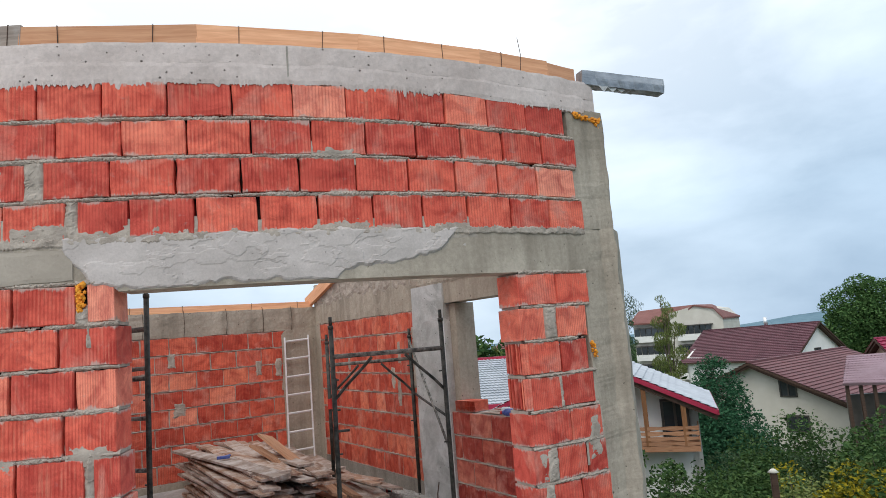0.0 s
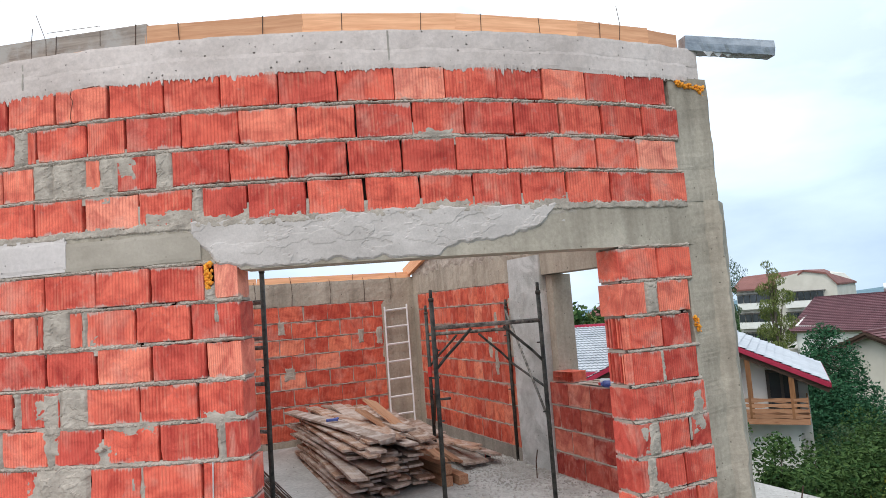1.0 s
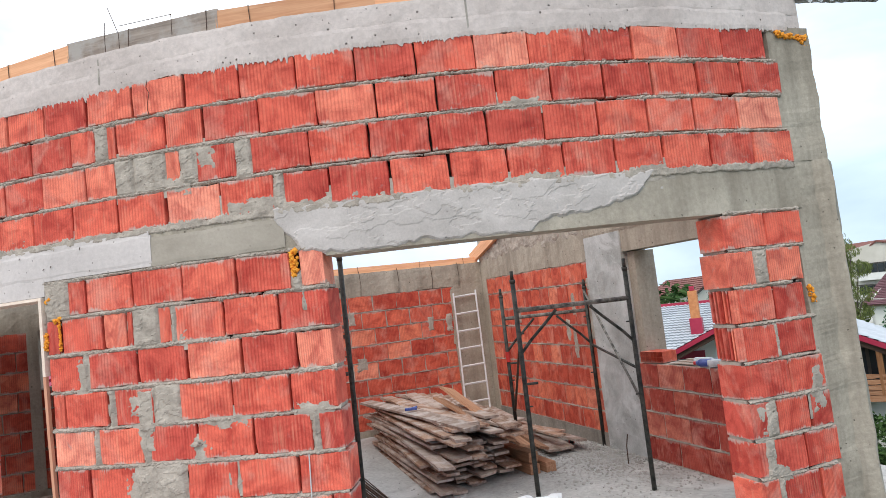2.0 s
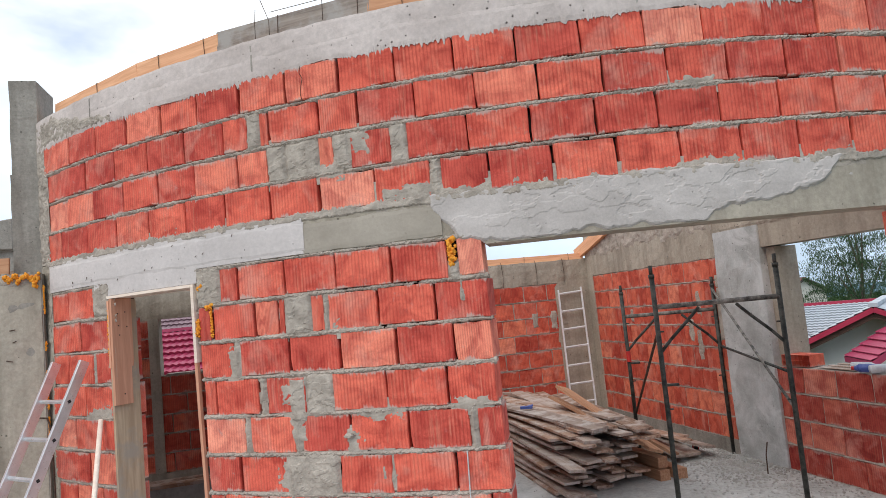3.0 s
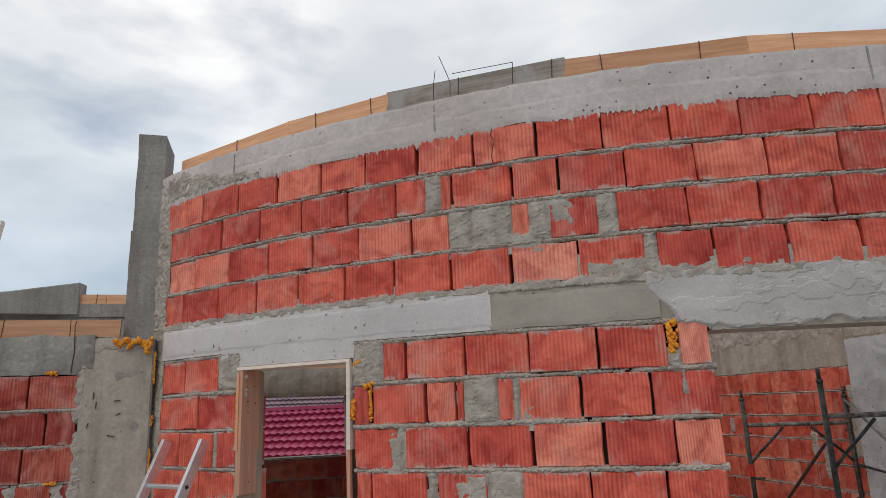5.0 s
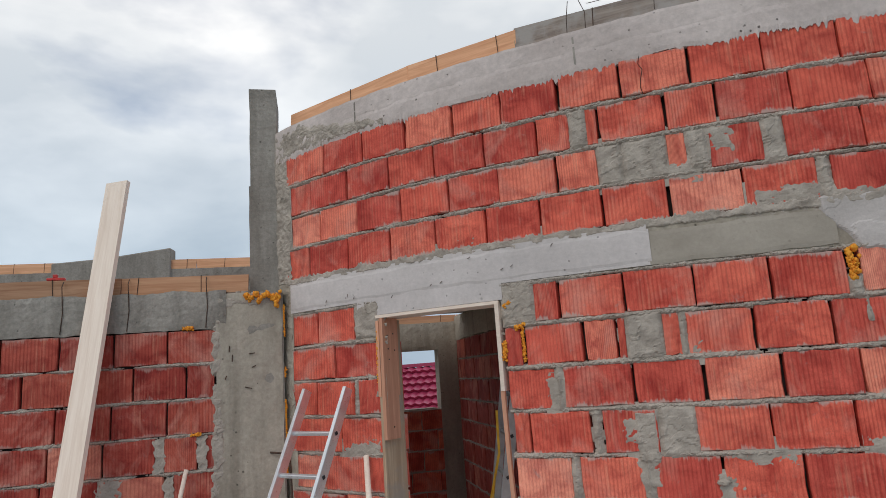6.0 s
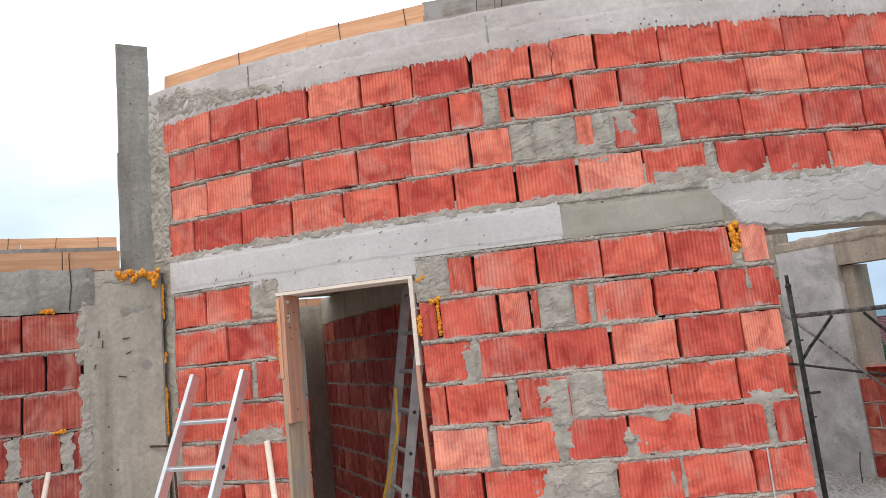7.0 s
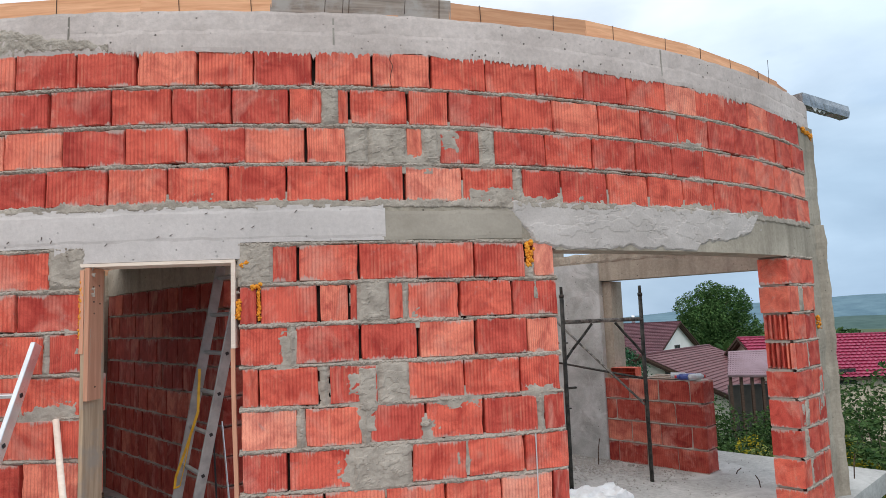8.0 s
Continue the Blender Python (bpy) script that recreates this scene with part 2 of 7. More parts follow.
def leaf_material(name, dark, pale):
    m, n, l, p = material(name)
    g = n.new("ShaderNodeNewGeometry")
    l.new(ramp(n, l, g.outputs["Random Per Island"], [(0.0, dark), (1.0, pale)]), p.inputs["Base Color"])
    p.inputs["Roughness"].default_value = 0.8
    p.inputs["Specular IOR Level"].default_value = 0.12
    return m


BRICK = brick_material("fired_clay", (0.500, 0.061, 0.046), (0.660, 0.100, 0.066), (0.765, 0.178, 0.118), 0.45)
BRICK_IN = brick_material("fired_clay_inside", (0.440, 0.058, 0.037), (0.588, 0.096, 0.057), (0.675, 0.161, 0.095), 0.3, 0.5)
# deeper red copy of BRICK with the shade of dimmer walls in its colour
BRICK_DEEP_SHADED = brick_material("deep_red_shaded_clay", (0.285, 0.034, 0.026), (0.365, 0.053, 0.038), (0.445, 0.088, 0.058), 0.25, 0.35)
MORTAR = concrete_material("mortar", (0.324, 0.276, 0.233), (0.520, 0.450, 0.385), 9.0, 0.95, 0.5, grain=0.75)
# near-black, so the shade inside open joints is already in the colour
JOINT_SHADE = concrete_material("joint_shade", (0.022, 0.016, 0.014), (0.055, 0.042, 0.038), 6.0, 0.95, 0.0)
CONCRETE = concrete_material("concrete_beam", (0.525, 0.444, 0.413), (0.724, 0.626, 0.589), 1.3, 0.9, 1.0, grain=0.6)
CONCRETE_PALE = concrete_material("concrete_pale", (0.546, 0.492, 0.472), (0.683, 0.616, 0.593), 1.6, 0.88, 0.6, grain=0.4)
CONCRETE_DARK = concrete_material("concrete_dark", (0.272, 0.243, 0.211), (0.407, 0.368, 0.324), 1.8, 0.92, 0.7, streak=True)
CONCRETE_WARM = concrete_material("concrete_warm", (0.354, 0.303, 0.243), (0.509, 0.445, 0.366), 1.5, 0.9, 0.8, streak=True, grain=0.8)
PLASTER = concrete_material("trowelled_plaster", (0.441, 0.392, 0.366), (0.598, 0.535, 0.506), 3.0, 0.85, 0.5, grain=0.5)
CONCRETE_SMOOTH = concrete_material("concrete_smooth", (0.350, 0.350, 0.335), (0.560, 0.560, 0.550), 3.2, 0.85, 1.0, stain=(0.590, 0.590, 0.580), grain=0.6)
PLASTER_GREEN = concrete_material("damp_plaster", (0.330, 0.285, 0.235), (0.430, 0.375, 0.315), 2.4, 0.9, 0.2, grain=0.3)
SCREED = concrete_material("dusty_slab", (0.368, 0.359, 0.341), (0.515, 0.506, 0.487), 1.1, 0.95, 0.3, stain=(0.589, 0.580, 0.560))
PINE = wood_material("fresh_pine", (0.660, 0.320, 0.175), (0.840, 0.475, 0.285))
PINE_PALE = wood_material("planed_pine", (0.790, 0.645, 0.550), (0.900, 0.770, 0.680))
PINE_OLD = wood_material("weathered_board", (0.215, 0.115, 0.075), (0.440, 0.290, 0.212), dirt=(0.56, 0.475, 0.42))
PINE_GREY = wood_material("cement_stained_board", (0.286, 0.205, 0.167), (0.437, 0.348, 0.296), dirt=(0.54, 0.475, 0.435))
PINE_BROWN = wood_material("brown_board", (0.570, 0.265, 0.170), (0.720, 0.375, 0.255), along=(1, 1, 0.06))
JAMB = wood_material("weathered_jamb", (0.420, 0.290, 0.195), (0.600, 0.450, 0.320), along=(1, 1, 0.06), dirt=(0.40, 0.33, 0.27))
PINE_SLATE = wood_material("dark_stained_board", (0.20, 0.16, 0.14), (0.36, 0.305, 0.27), dirt=(0.40, 0.365, 0.34))
PINE_RED = wood_material("reddish_board", (0.33, 0.165, 0.095), (0.50, 0.29, 0.18))
FOAM = plain_material("orange_foam", (0.840, 0.270, 0.015), (0.950, 0.420, 0.035), 40, 0.75, 0, 0.9)
ALU = plain_material("aluminium", (0.72, 0.73, 0.74), (0.86, 0.87, 0.88), 9, 0.34, 0.8, 0.05)
# duller copy of ALU, darkened for the shade around the doorway ladder
ALU_SHADED = plain_material("shaded_aluminium", (0.30, 0.31, 0.31), (0.46, 0.47, 0.47), 9, 0.5, 0.4, 0.05)
BLACK = plain_material("black_rubber", (0.015, 0.015, 0.017), (0.03, 0.03, 0.032), 20, 0.6)
STEEL = plain_material("painted_scaffold_steel", (0.008, 0.012, 0.011), (0.075, 0.072, 0.062), 16, 0.6, 0.2, 0.4)
STEEL_DUST = plain_material("cement_caked_steel", (0.050, 0.048, 0.044), (0.300, 0.280, 0.250), 18, 0.8, 0.2, 0.5)
REBAR = plain_material("rusty_rebar", (0.05, 0.035, 0.028), (0.14, 0.08, 0.055), 40, 0.8, 0.4, 0.4)
FOIL = plain_material("plastic_wrapped_timber", (0.20, 0.22, 0.25), (0.42, 0.44, 0.47), 14, 0.22, 0.35, 0.6, (0.3, 1, 1))
SACK = plain_material("white_plastic", (0.68, 0.69, 0.70), (0.82, 0.83, 0.84), 8, 0.4, 0, 0.3)
YELLOW = plain_material("yellow_strap", (0.58, 0.30, 0.015), (0.72, 0.42, 0.03), 20, 0.6)
BLUE = plain_material("blue_plastic", (0.03, 0.06, 0.26), (0.10, 0.14, 0.40), 20, 0.4)
CLEAR = plain_material("cloudy_plastic", (0.50, 0.53, 0.56), (0.66, 0.68, 0.70), 20, 0.25)
RED = plain_material("red_plastic", (0.45, 0.02, 0.02), (0.6, 0.04, 0.03), 20, 0.45)
GRAVEL = plain_material("gravel", (0.30, 0.285, 0.26), (0.50, 0.48, 0.45), 3, 0.95, 0, 0.5)


# ---- building blocks ----
def finish(name, bm, mat, smooth=False):
    me = bpy.data.meshes.new(name)
    bmesh.ops.recalc_face_normals(bm, faces=bm.faces[:])
    bm.to_mesh(me)
    bm.free()
    me.materials.append(mat)
    if smooth:
        me.polygons.foreach_set("use_smooth", [True] * len(me.polygons))
    return me


def part(name, bm, mat, parent, label="", smooth=False):
    ob = new(name, finish(name, bm, mat, smooth))
    ob.parent = parent
    return tagged(ob, label)


def thing(name, label, category, group="", kind="", at=None):
    ob = new(name)
    ob.empty_display_size = 0.1
    if at is not None:
        ob.matrix_world = at
    return tagged(ob, label, category, group, kind)


def solid(name, bm, mat, label, category, kind="structure", smooth=False, group=""):
    return tagged(new(name, finish(name, bm, mat, smooth)), label, category, group, kind)


def box(bm, x0, x1, y0, y1, z0, z1, m=None, bevel=0.0):
    g = bmesh.ops.create_cube(bm, size=1.0)["verts"]
    t = Matrix.Translation(((x0 + x1) / 2, (y0 + y1) / 2, (z0 + z1) / 2)) @ Matrix.Diagonal((x1 - x0, y1 - y0, z1 - z0, 1))
    bmesh.ops.transform(bm, matrix=t, verts=g)
    if bevel:
        es = list({e for v in g for e in v.link_edges})
        r = bmesh.ops.bevel(bm, geom=es, offset=bevel, segments=1, affect="EDGES", profile=0.5)
        g = list({v for f in r["faces"] for v in f.verts} | {v for v in g if v.is_valid})
    if m is not None:
        bmesh.ops.transform(bm, matrix=m, verts=[v for v in g if v.is_valid])
    return [v for v in g if v.is_valid]


def tube(bm, a, b, r, sides=10, r2=None):
    a, b = Vector(a), Vector(b)
    d = b - a
    q = d.to_track_quat("Z", "Y").to_matrix().to_4x4()
    g = bmesh.ops.create_cone(bm, cap_ends=True, segments=sides, radius1=r, radius2=r if r2 is None else r2, depth=d.length)["verts"]
    bmesh.ops.transform(bm, matrix=Matrix.Translation((a + b) / 2) @ q, verts=g)
    return g


def bent(bm, points, r, sides=8):
    for a, b in zip(points, points[1:]):
        tube(bm, a, b, r, sides)


def plank(bm, length, width, thick, m, rng, bow=0.01):
    """A sawn board along its own x, a little bowed and twisted."""
    n = 6
    rings = []
    tw, bw = rng.uniform(-0.05, 0.05), rng.uniform(-bow, bow)
    for i in range(n + 1):
        u = i / n
        x = (u - 0.5) * length
        lift = bw * (1 - (2 * u - 1) ** 2)
        c, s = math.cos(tw * (u - 0.5)), math.sin(tw * (u - 0.5))
        skew = rng.uniform(-0.012, 0.012) if i in (0, n) else 0
        ring = []
        for y, z in ((-width / 2, -thick / 2), (width / 2, -thick / 2), (width / 2, thick / 2), (-width / 2, thick / 2)):
            ring.append(bm.verts.new(m @ Vector((x + skew * y / width, y * c - z * s, z * c + y * s + lift))))
        rings.append(ring)
    for p, q in zip(rings, rings[1:]):
        for k in range(4):
            bm.faces.new((p[k], p[(k + 1) % 4], q[(k + 1) % 4], q[k]))
    bm.faces.new(rings[0][::-1])
    bm.faces.new(rings[-1])


def rough(x, y=0.0, z=0.0):
    return noise.noise(Vector((x, y, z)))


def blob(bm, centre, radii, seed, sub=3, amp=0.35, freq=2.2):
    g = bmesh.ops.create_icosphere(bm, subdivisions=sub, radius=1.0)["verts"]
    for v in g:
        d = 1 + amp * noise.fractal(v.co * freq + Vector((seed, seed * 1.7, 0)), 1.0, 2.0, 4)
        v.co = Vector((v.co.x * radii[0] * d, v.co.y * radii[1] * d, v.co.z * radii[2] * d)) + Vector(centre)
    return g


# The bowed front: a cylinder round C. s runs along its outer face to the right in metres, y inwards, z up.
C, R, FLOOR = Vector((-5.782, 10.07, 0)), 7.27, -0.05


def bow(s, y, z):
    # towards the left end the wall runs a little flatter than the circle
    s += 0.11 * (1 - math.exp(-max(0.0, 1.25 - s) / 1.1))
    th = s / R - math.pi / 2
    r = R - y + 0.044 * max(0.0, 1.2 - s)
    return Vector((C.x + r * math.cos(th), C.y + r * math.sin(th), z))


def bow_pose(s, z=0.0, y=0.0):
    p, d = bow(s, y, z), bow(s + 0.05, y, z) - bow(s - 0.05, y, z)
    return Matrix.Translation(p) @ Matrix.Rotation(math.atan2(d.y, d.x), 4, "Z")


# The straight walls: a and b run along the two directions of the house from the inner corner post.
ANG = radians(-42)
HOUSE = Matrix.Translation((-1.95, 7.33, 0)) @ Matrix.Rotation(ANG, 4, "Z")


def hp(a, b, z=0.0):
    return HOUSE @ Vector((a, b, z))


class Run:
    """A straight wall: s along it from a start in house coordinates, y into it, z up."""

    def __init__(self, a, b, turn):
        self.m = HOUSE @ Matrix.Translation((a, b, 0)) @ Matrix.Rotation(radians(turn), 4, "Z")

    def __call__(self, s, y, z):
        return self.m @ Vector((s, y, z))

    def place(self, s, z=0.0, y=0.0):
        return self.m @ Matrix.Translation((s, y, z))


class Bow:
    def __call__(self, s, y, z):
        return bow(s, y, z)

    def place(self, s, z=0.0, y=0.0):
        return bow_pose(s, z, y)


FRONT = Bow()


def prism(bm, line, s0, s1, z0, z1, y0, y1, step=0.25):
    """A solid stretch of wall or beam along a line."""
    n = max(1, round((s1 - s0) / step)) if isinstance(line, Bow) else 1
    rings = []
    for i in range(n + 1):
        s = s0 + (s1 - s0) * i / n
        rings.append([bm.verts.new(line(s, y, z)) for y, z in ((y0, z0), (y1, z0), (y1, z1), (y0, z1))])
    for p, q in zip(rings, rings[1:]):
        for k in range(4):
            bm.faces.new((p[k], p[(k + 1) % 4], q[(k + 1) % 4], q[k]))
    bm.faces.new(rings[0][::-1])
    bm.faces.new(rings[-1])


def skin(bm, line, s0, s1, low, high, face, seed, step=0.03, rows=7, lump=0.004, back=0.03, freq=9.0, wob=0.0):
    """An uneven layer of concrete or mortar on a wall's face, between two edges low(s) and high(s); face: how far it stands proud."""
    n = max(2, round((s1 - s0) / step))
    cols = []
    for i in range(n + 1):
        s = s0 + (s1 - s0) * i / n
        a, b = low(s), high(s)
        if b < a + 0.002:
            b = a + 0.002
        col = [bm.verts.new(line(s, back, a))]
        for k in range(rows + 1):
            u = k / rows
            z = a + (b - a) * u
            edge = min(1.0, 5 * min(u, 1 - u) + 0.3)
            y = -face * edge - lump * noise.fractal(Vector((s * freq, z * freq, seed)), 1.0, 2.0, 4)
            side = 1 if s > (s0 + s1) / 2 else -1
            w = wob * side * abs(2 * (s - s0) / (s1 - s0) - 1) * noise.fractal(Vector((z * 16, seed + 3.7 * side, 1)), 1.0, 2.0, 4) if wob else 0.0
            col.append(bm.verts.new(line(s + w, y, z)))
        col.append(bm.verts.new(line(s, back, b)))
        cols.append(col)
    for p, q in zip(cols, cols[1:]):
        for k in range(len(p) - 1):
            bm.faces.new((p[k], q[k], q[k + 1], p[k + 1]))
    for c in (cols[0], cols[-1]):
        bm.faces.new(c)


def flat(v):
    return lambda s: v


def ragged(v, amp, freq, seed):
    return lambda s: v + amp * noise.fractal(Vector((s * freq, seed, 0.3)), 1.0, 2.0, 4)


def dripping(v, amp, seed):
    """A cast edge with runs of slurry that hang over the course below."""
    def edge(s):
        teeth = max(0.0, noise.noise(Vector((s * 48, seed, 0)))) ** 1.3 + 0.6 * max(0.0, noise.noise(Vector((s * 105, seed, 5)))) ** 1.2
        patch = max(0.0, 0.5 + 1.2 * noise.noise(Vector((s * 1.7, seed, 9))))
        return v - amp * teeth * patch - 0.25 * amp * (1 + noise.noise(Vector((s * 4, seed, 2))))
    return edge


# hollow clay blocks, a few shapes with knocked corners, shared by all walls
BL, BH, BT = 0.375, 0.25, 0.25


def block_mesh(seed, mat, z0=0.009, z1=0.238):
    """A block with chipped, slightly crooked arrises round its face."""
    rng = random.Random(seed)
    bm = bmesh.new()
    x1 = 0.184
    rim = [(-x1 + 2 * x1 * k / 5, z0) for k in range(5)] + [(x1, z0 + (z1 - z0) * k / 3) for k in range(3)]
    rim += [(x1 - 2 * x1 * k / 5, z1) for k in range(5)] + [(-x1, z1 - (z1 - z0) * k / 3) for k in range(3)]
    rings = [[], [], []]
    for x, z in rim:
        bite = rng.choice((0.0, 0.001, 0.001, 0.002, 0.004)) if rng.random() < 0.9 else rng.uniform(0.005, 0.010)
        cx, cz = -math.copysign(1, x), -math.copysign(1, z - 0.1235)
        side, flat_edge = abs(x) > x1 - 1e-6, z in (z0, z1)
        dx, dz = (cx if side else 0), (cz if flat_edge else 0)
        rings[0].append(bm.verts.new((x + dx * (bite + 0.004), 0.0, z + dz * (bite + 0.004))))
        rings[1].append(bm.verts.new((x + dx * bite * 0.7, 0.005 + bite, z + dz * bite * 0.7)))
        rings[2].append(bm.verts.new((x, BT, z)))
    for p, q in zip(rings, rings[1:]):
        for k in range(len(p)):
            j = (k + 1) % len(p)
            bm.faces.new((p[k], p[j], q[j], q[k]))
    bm.faces.new(rings[0])
    bm.faces.new(rings[2])
    return finish("clay_block", bm, mat)


BLOCKS = [block_mesh(i, BRICK) for i in range(12)]
BLOCKS_DEEP_SHADED = [block_mesh(40 + i, BRICK_DEEP_SHADED, 0.006, 0.242) for i in range(6)]
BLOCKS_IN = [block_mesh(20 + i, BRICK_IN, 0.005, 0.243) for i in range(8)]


def lay(parent, line, spans, z, rng, meshes=BLOCKS, name="clay_block", depth=1.0):
    """One course: spans of (s0, s1) between head joints."""
    for s0, s1 in spans:
        gap = rng.choice((0.004, 0.006, 0.009, 0.012, 0.016, 0.020))
        if meshes is not BLOCKS:
            gap = rng.uniform(0.005, 0.012)
        ob = new(name, rng.choice(meshes))
        ob.parent = parent
        tilt = Matrix.Rotation(rng.gauss(0, 0.007), 4, "Y") @ Matrix.Rotation(rng.gauss(0, 0.010), 4, "Z")
        ob.matrix_basis = line.place((s0 + s1) / 2, z + rng.uniform(-0.003, 0.003), rng.uniform(-0.004, 0.005)) @ tilt @ Matrix.Diagonal((((line(s1, 0, z) - line(s0, 0, z)).length - gap) / 0.368, depth, 1, 1))


def spans(*joints):
    return list(zip(joints, joints[1:]))


def bond(s0, s1, odd, rng, size=BL):
    """A running bond between two ends."""
    at, out = s0 - (size / 2 if odd else 0), []
    while at < s1 - 0.02:
        a, b = max(at, s0), min(at + size, s1)
        if b - a > 0.05:
            out.append((a, b))
        at += size + rng.uniform(-0.004, 0.004)
    return out


def squeezed(v, amp, seed, step):
    """The ragged edge of mortar pressed out of a joint."""
    def edge(s):
        comb = abs(noise.noise(Vector((s * 45, seed, 0)))) * (0.4 + max(0.0, noise.noise(Vector((s * 2.1, seed, 7)))))
        return v + step * amp * (0.5 * noise.fractal(Vector((s * 9, seed, 3)), 1.0, 2.0, 5) + 1.5 * comb)
    return edge


def sheet(bm, line, ss, zs, height, hidden):
    """A height field on a wall's face; cells that lie wholly deeper than hidden are left out."""
    grid = []
    for q in ss:
        col = []
        for z in zs(q):
            h = height(q, z)
            col.append((bm.verts.new(line(q, -h, z)), h))
        grid.append(col)
    for a, b in zip(grid, grid[1:]):
        for k in range(len(a) - 1):
            cell = (a[k], b[k], b[k + 1], a[k + 1])
            if max(h for _, h in cell) > hidden:
                bm.faces.new([v for v, _ in cell])
    bmesh.ops.delete(bm, geom=[v for v in bm.verts if not v.link_faces], context="VERTS")


def steps(a, b, size):
    n = max(2, round((b - a) / size))
    return [a + (b - a) * i / n for i in range(n + 1)]


def fractal(x, y, z, octaves=4):
    return noise.fractal(Vector((x, y, z)), 1.0, 2.0, octaves)


def beds(parent, line, rows, seed, label="grey mortar bed joints, smeared and uneven", step=0.008, wide=1.0, meshname="mortar_joints"):
    """The bed joints of a wall: rows of (s0, s1, z). Mortar swells out over the arrises in places and sinks back in others."""
    bm = bmesh.new()
    for k, (s0, s1, z0) in enumerate(rows):
        one = bmesh.new()
        q = seed + k * 3.1

        def height(s, z, z0=z0, q=q):
            half = wide * (0.0125 + 0.006 * fractal(s * 5, q, 0.5, 3) + 0.008 * max(0.0, noise.noise(Vector((s * 38, q, 4)))))
            off = (z - z0 + 0.002 + 0.004 * noise.noise(Vector((s * 3, q, 8)))) / half
            sink = 0.030 * max(0.0, fractal(s * 4.3, q + 9, 2.5, 3) - 0.10)
            return 0.0065 * (1 - off * off) - sink + 0.0105 * fractal(s * 66, z * 66, q, 4)

        sheet(one, line, steps(s0, s1, step), lambda s, z0=z0: [z0 + wide * v for v in (-0.034, -0.026, -0.019, -0.013, -0.007, -0.001, 0.005, 0.011, 0.018, 0.026)], height, -0.012)
        me = bpy.data.meshes.new("bed")
        one.to_mesh(me)
        one.free()
        bm.from_mesh(me)
        bpy.data.meshes.remove(me)
    return part(meshname, bm, MORTAR, parent, label)


def daub(line, patches, seed, thick=0.010, soft=0.030, ragged_by=0.030, shrink=0.0):
    """Mortar thrown and smeared on a wall in patches of (s0, s1, z0, z1), thinning out over the blocks round it."""
    bm = bmesh.new()
    for k, (s0, s1, z0, z1) in enumerate(patches):
        q = seed + 2.7 * k
        one = bmesh.new()

        def height(s, z, q=q, s0=s0, s1=s1, z0=z0, z1=z1):
            inside = min(s - s0, s1 - s, z - z0, z1 - z) + shrink + ragged_by * fractal(s * 9, z * 9, q, 5)
            trowel = thick / 0.009 * (0.0045 * (fractal(s * 9, z * 16, q + 5, 4) > 0.1) + 0.003 * abs(fractal(s * 7 + z * 5, z * 26 - s * 9, q + 5, 2)))
            return thick * max(-1.6, min(0.7, inside / soft)) + trowel + min(1.0, thick / 0.006) * 0.0028 * fractal(s * 52, z * 52, q, 3) - 0.012 * max(0.0, fractal(s * 13, z * 22, q + 2, 4) - 0.45)

        zz = steps(z0 - 0.05, z1 + 0.05, 0.008)
        sheet(one, line, steps(s0 - 0.05, s1 + 0.05, 0.008), lambda s, zz=zz: zz, height, -0.010)
        me = bpy.data.meshes.new("daub")
        one.to_mesh(me)
        one.free()
        bm.from_mesh(me)
        bpy.data.meshes.remove(me)
    return bm


# ---- ground and slab ----
def ground_height(x, y):
    d = math.hypot(x - 0, y - 2)
    fall = min(1.0, max(0.0, (d - 6) / 70))
    return -4.6 - 5.4 * fall - 0.032 * max(0.0, d - 130) + 0.25 * rough(x * 0.07, y * 0.07)


def build_ground():
    bm = bmesh.new()
    rings = [0.0, 5, 9, 14, 20, 28, 38, 50, 66, 90, 130, 200, 320, 600, 1200, 2400, 4500]
    prev = None
    for r in rings:
        ring = []
        for i in range(96):
            a = 2 * math.pi * i / 96
            x, y = r * math.cos(a) - 1, r * math.sin(a) + 4
            ring.append(bm.verts.new((x, y, ground_height(x, y))))
            if r == 0:
                break
        if prev:
            for i in range(96):
                q = (ring[i], ring[(i + 1) % 96])
                bm.faces.new((prev[0], *q) if len(prev) == 1 else (prev[i], *q, prev[(i + 1) % 96]))
        prev = ring
    m, n, l, p = material("garden_grass")
    col = ramp(n, l, noise_tex(n, l, 0.35, 8, 0.7), [(0.3, (0.035, 0.06, 0.018)), (0.55, (0.07, 0.10, 0.03)), (0.75, (0.14, 0.13, 0.06))])
    l.new(col, p.inputs["Base Color"])
    p.inputs["Roughness"].default_value = 0.95
    l.new(bump(n, l, noise_tex(n, l, 6.0, 6, 0.7), 0.8, 0.2), p.inputs["Normal"])
    solid("ground", bm, m, "rough green garden ground below the house", "ground", smooth=True)


def polygon_slab(bm, pts, z0, z1):
    lo = [bm.verts.new((*p, z0)) for p in pts]
    hi = [bm.verts.new((*p, z1)) for p in pts]
    bm.faces.new(hi)
    bm.faces.new(lo[::-1])
    for i in range(len(pts)):
        j = (i + 1) % len(pts)
        bm.faces.new((lo[i], lo[j], hi[j], hi[i]))


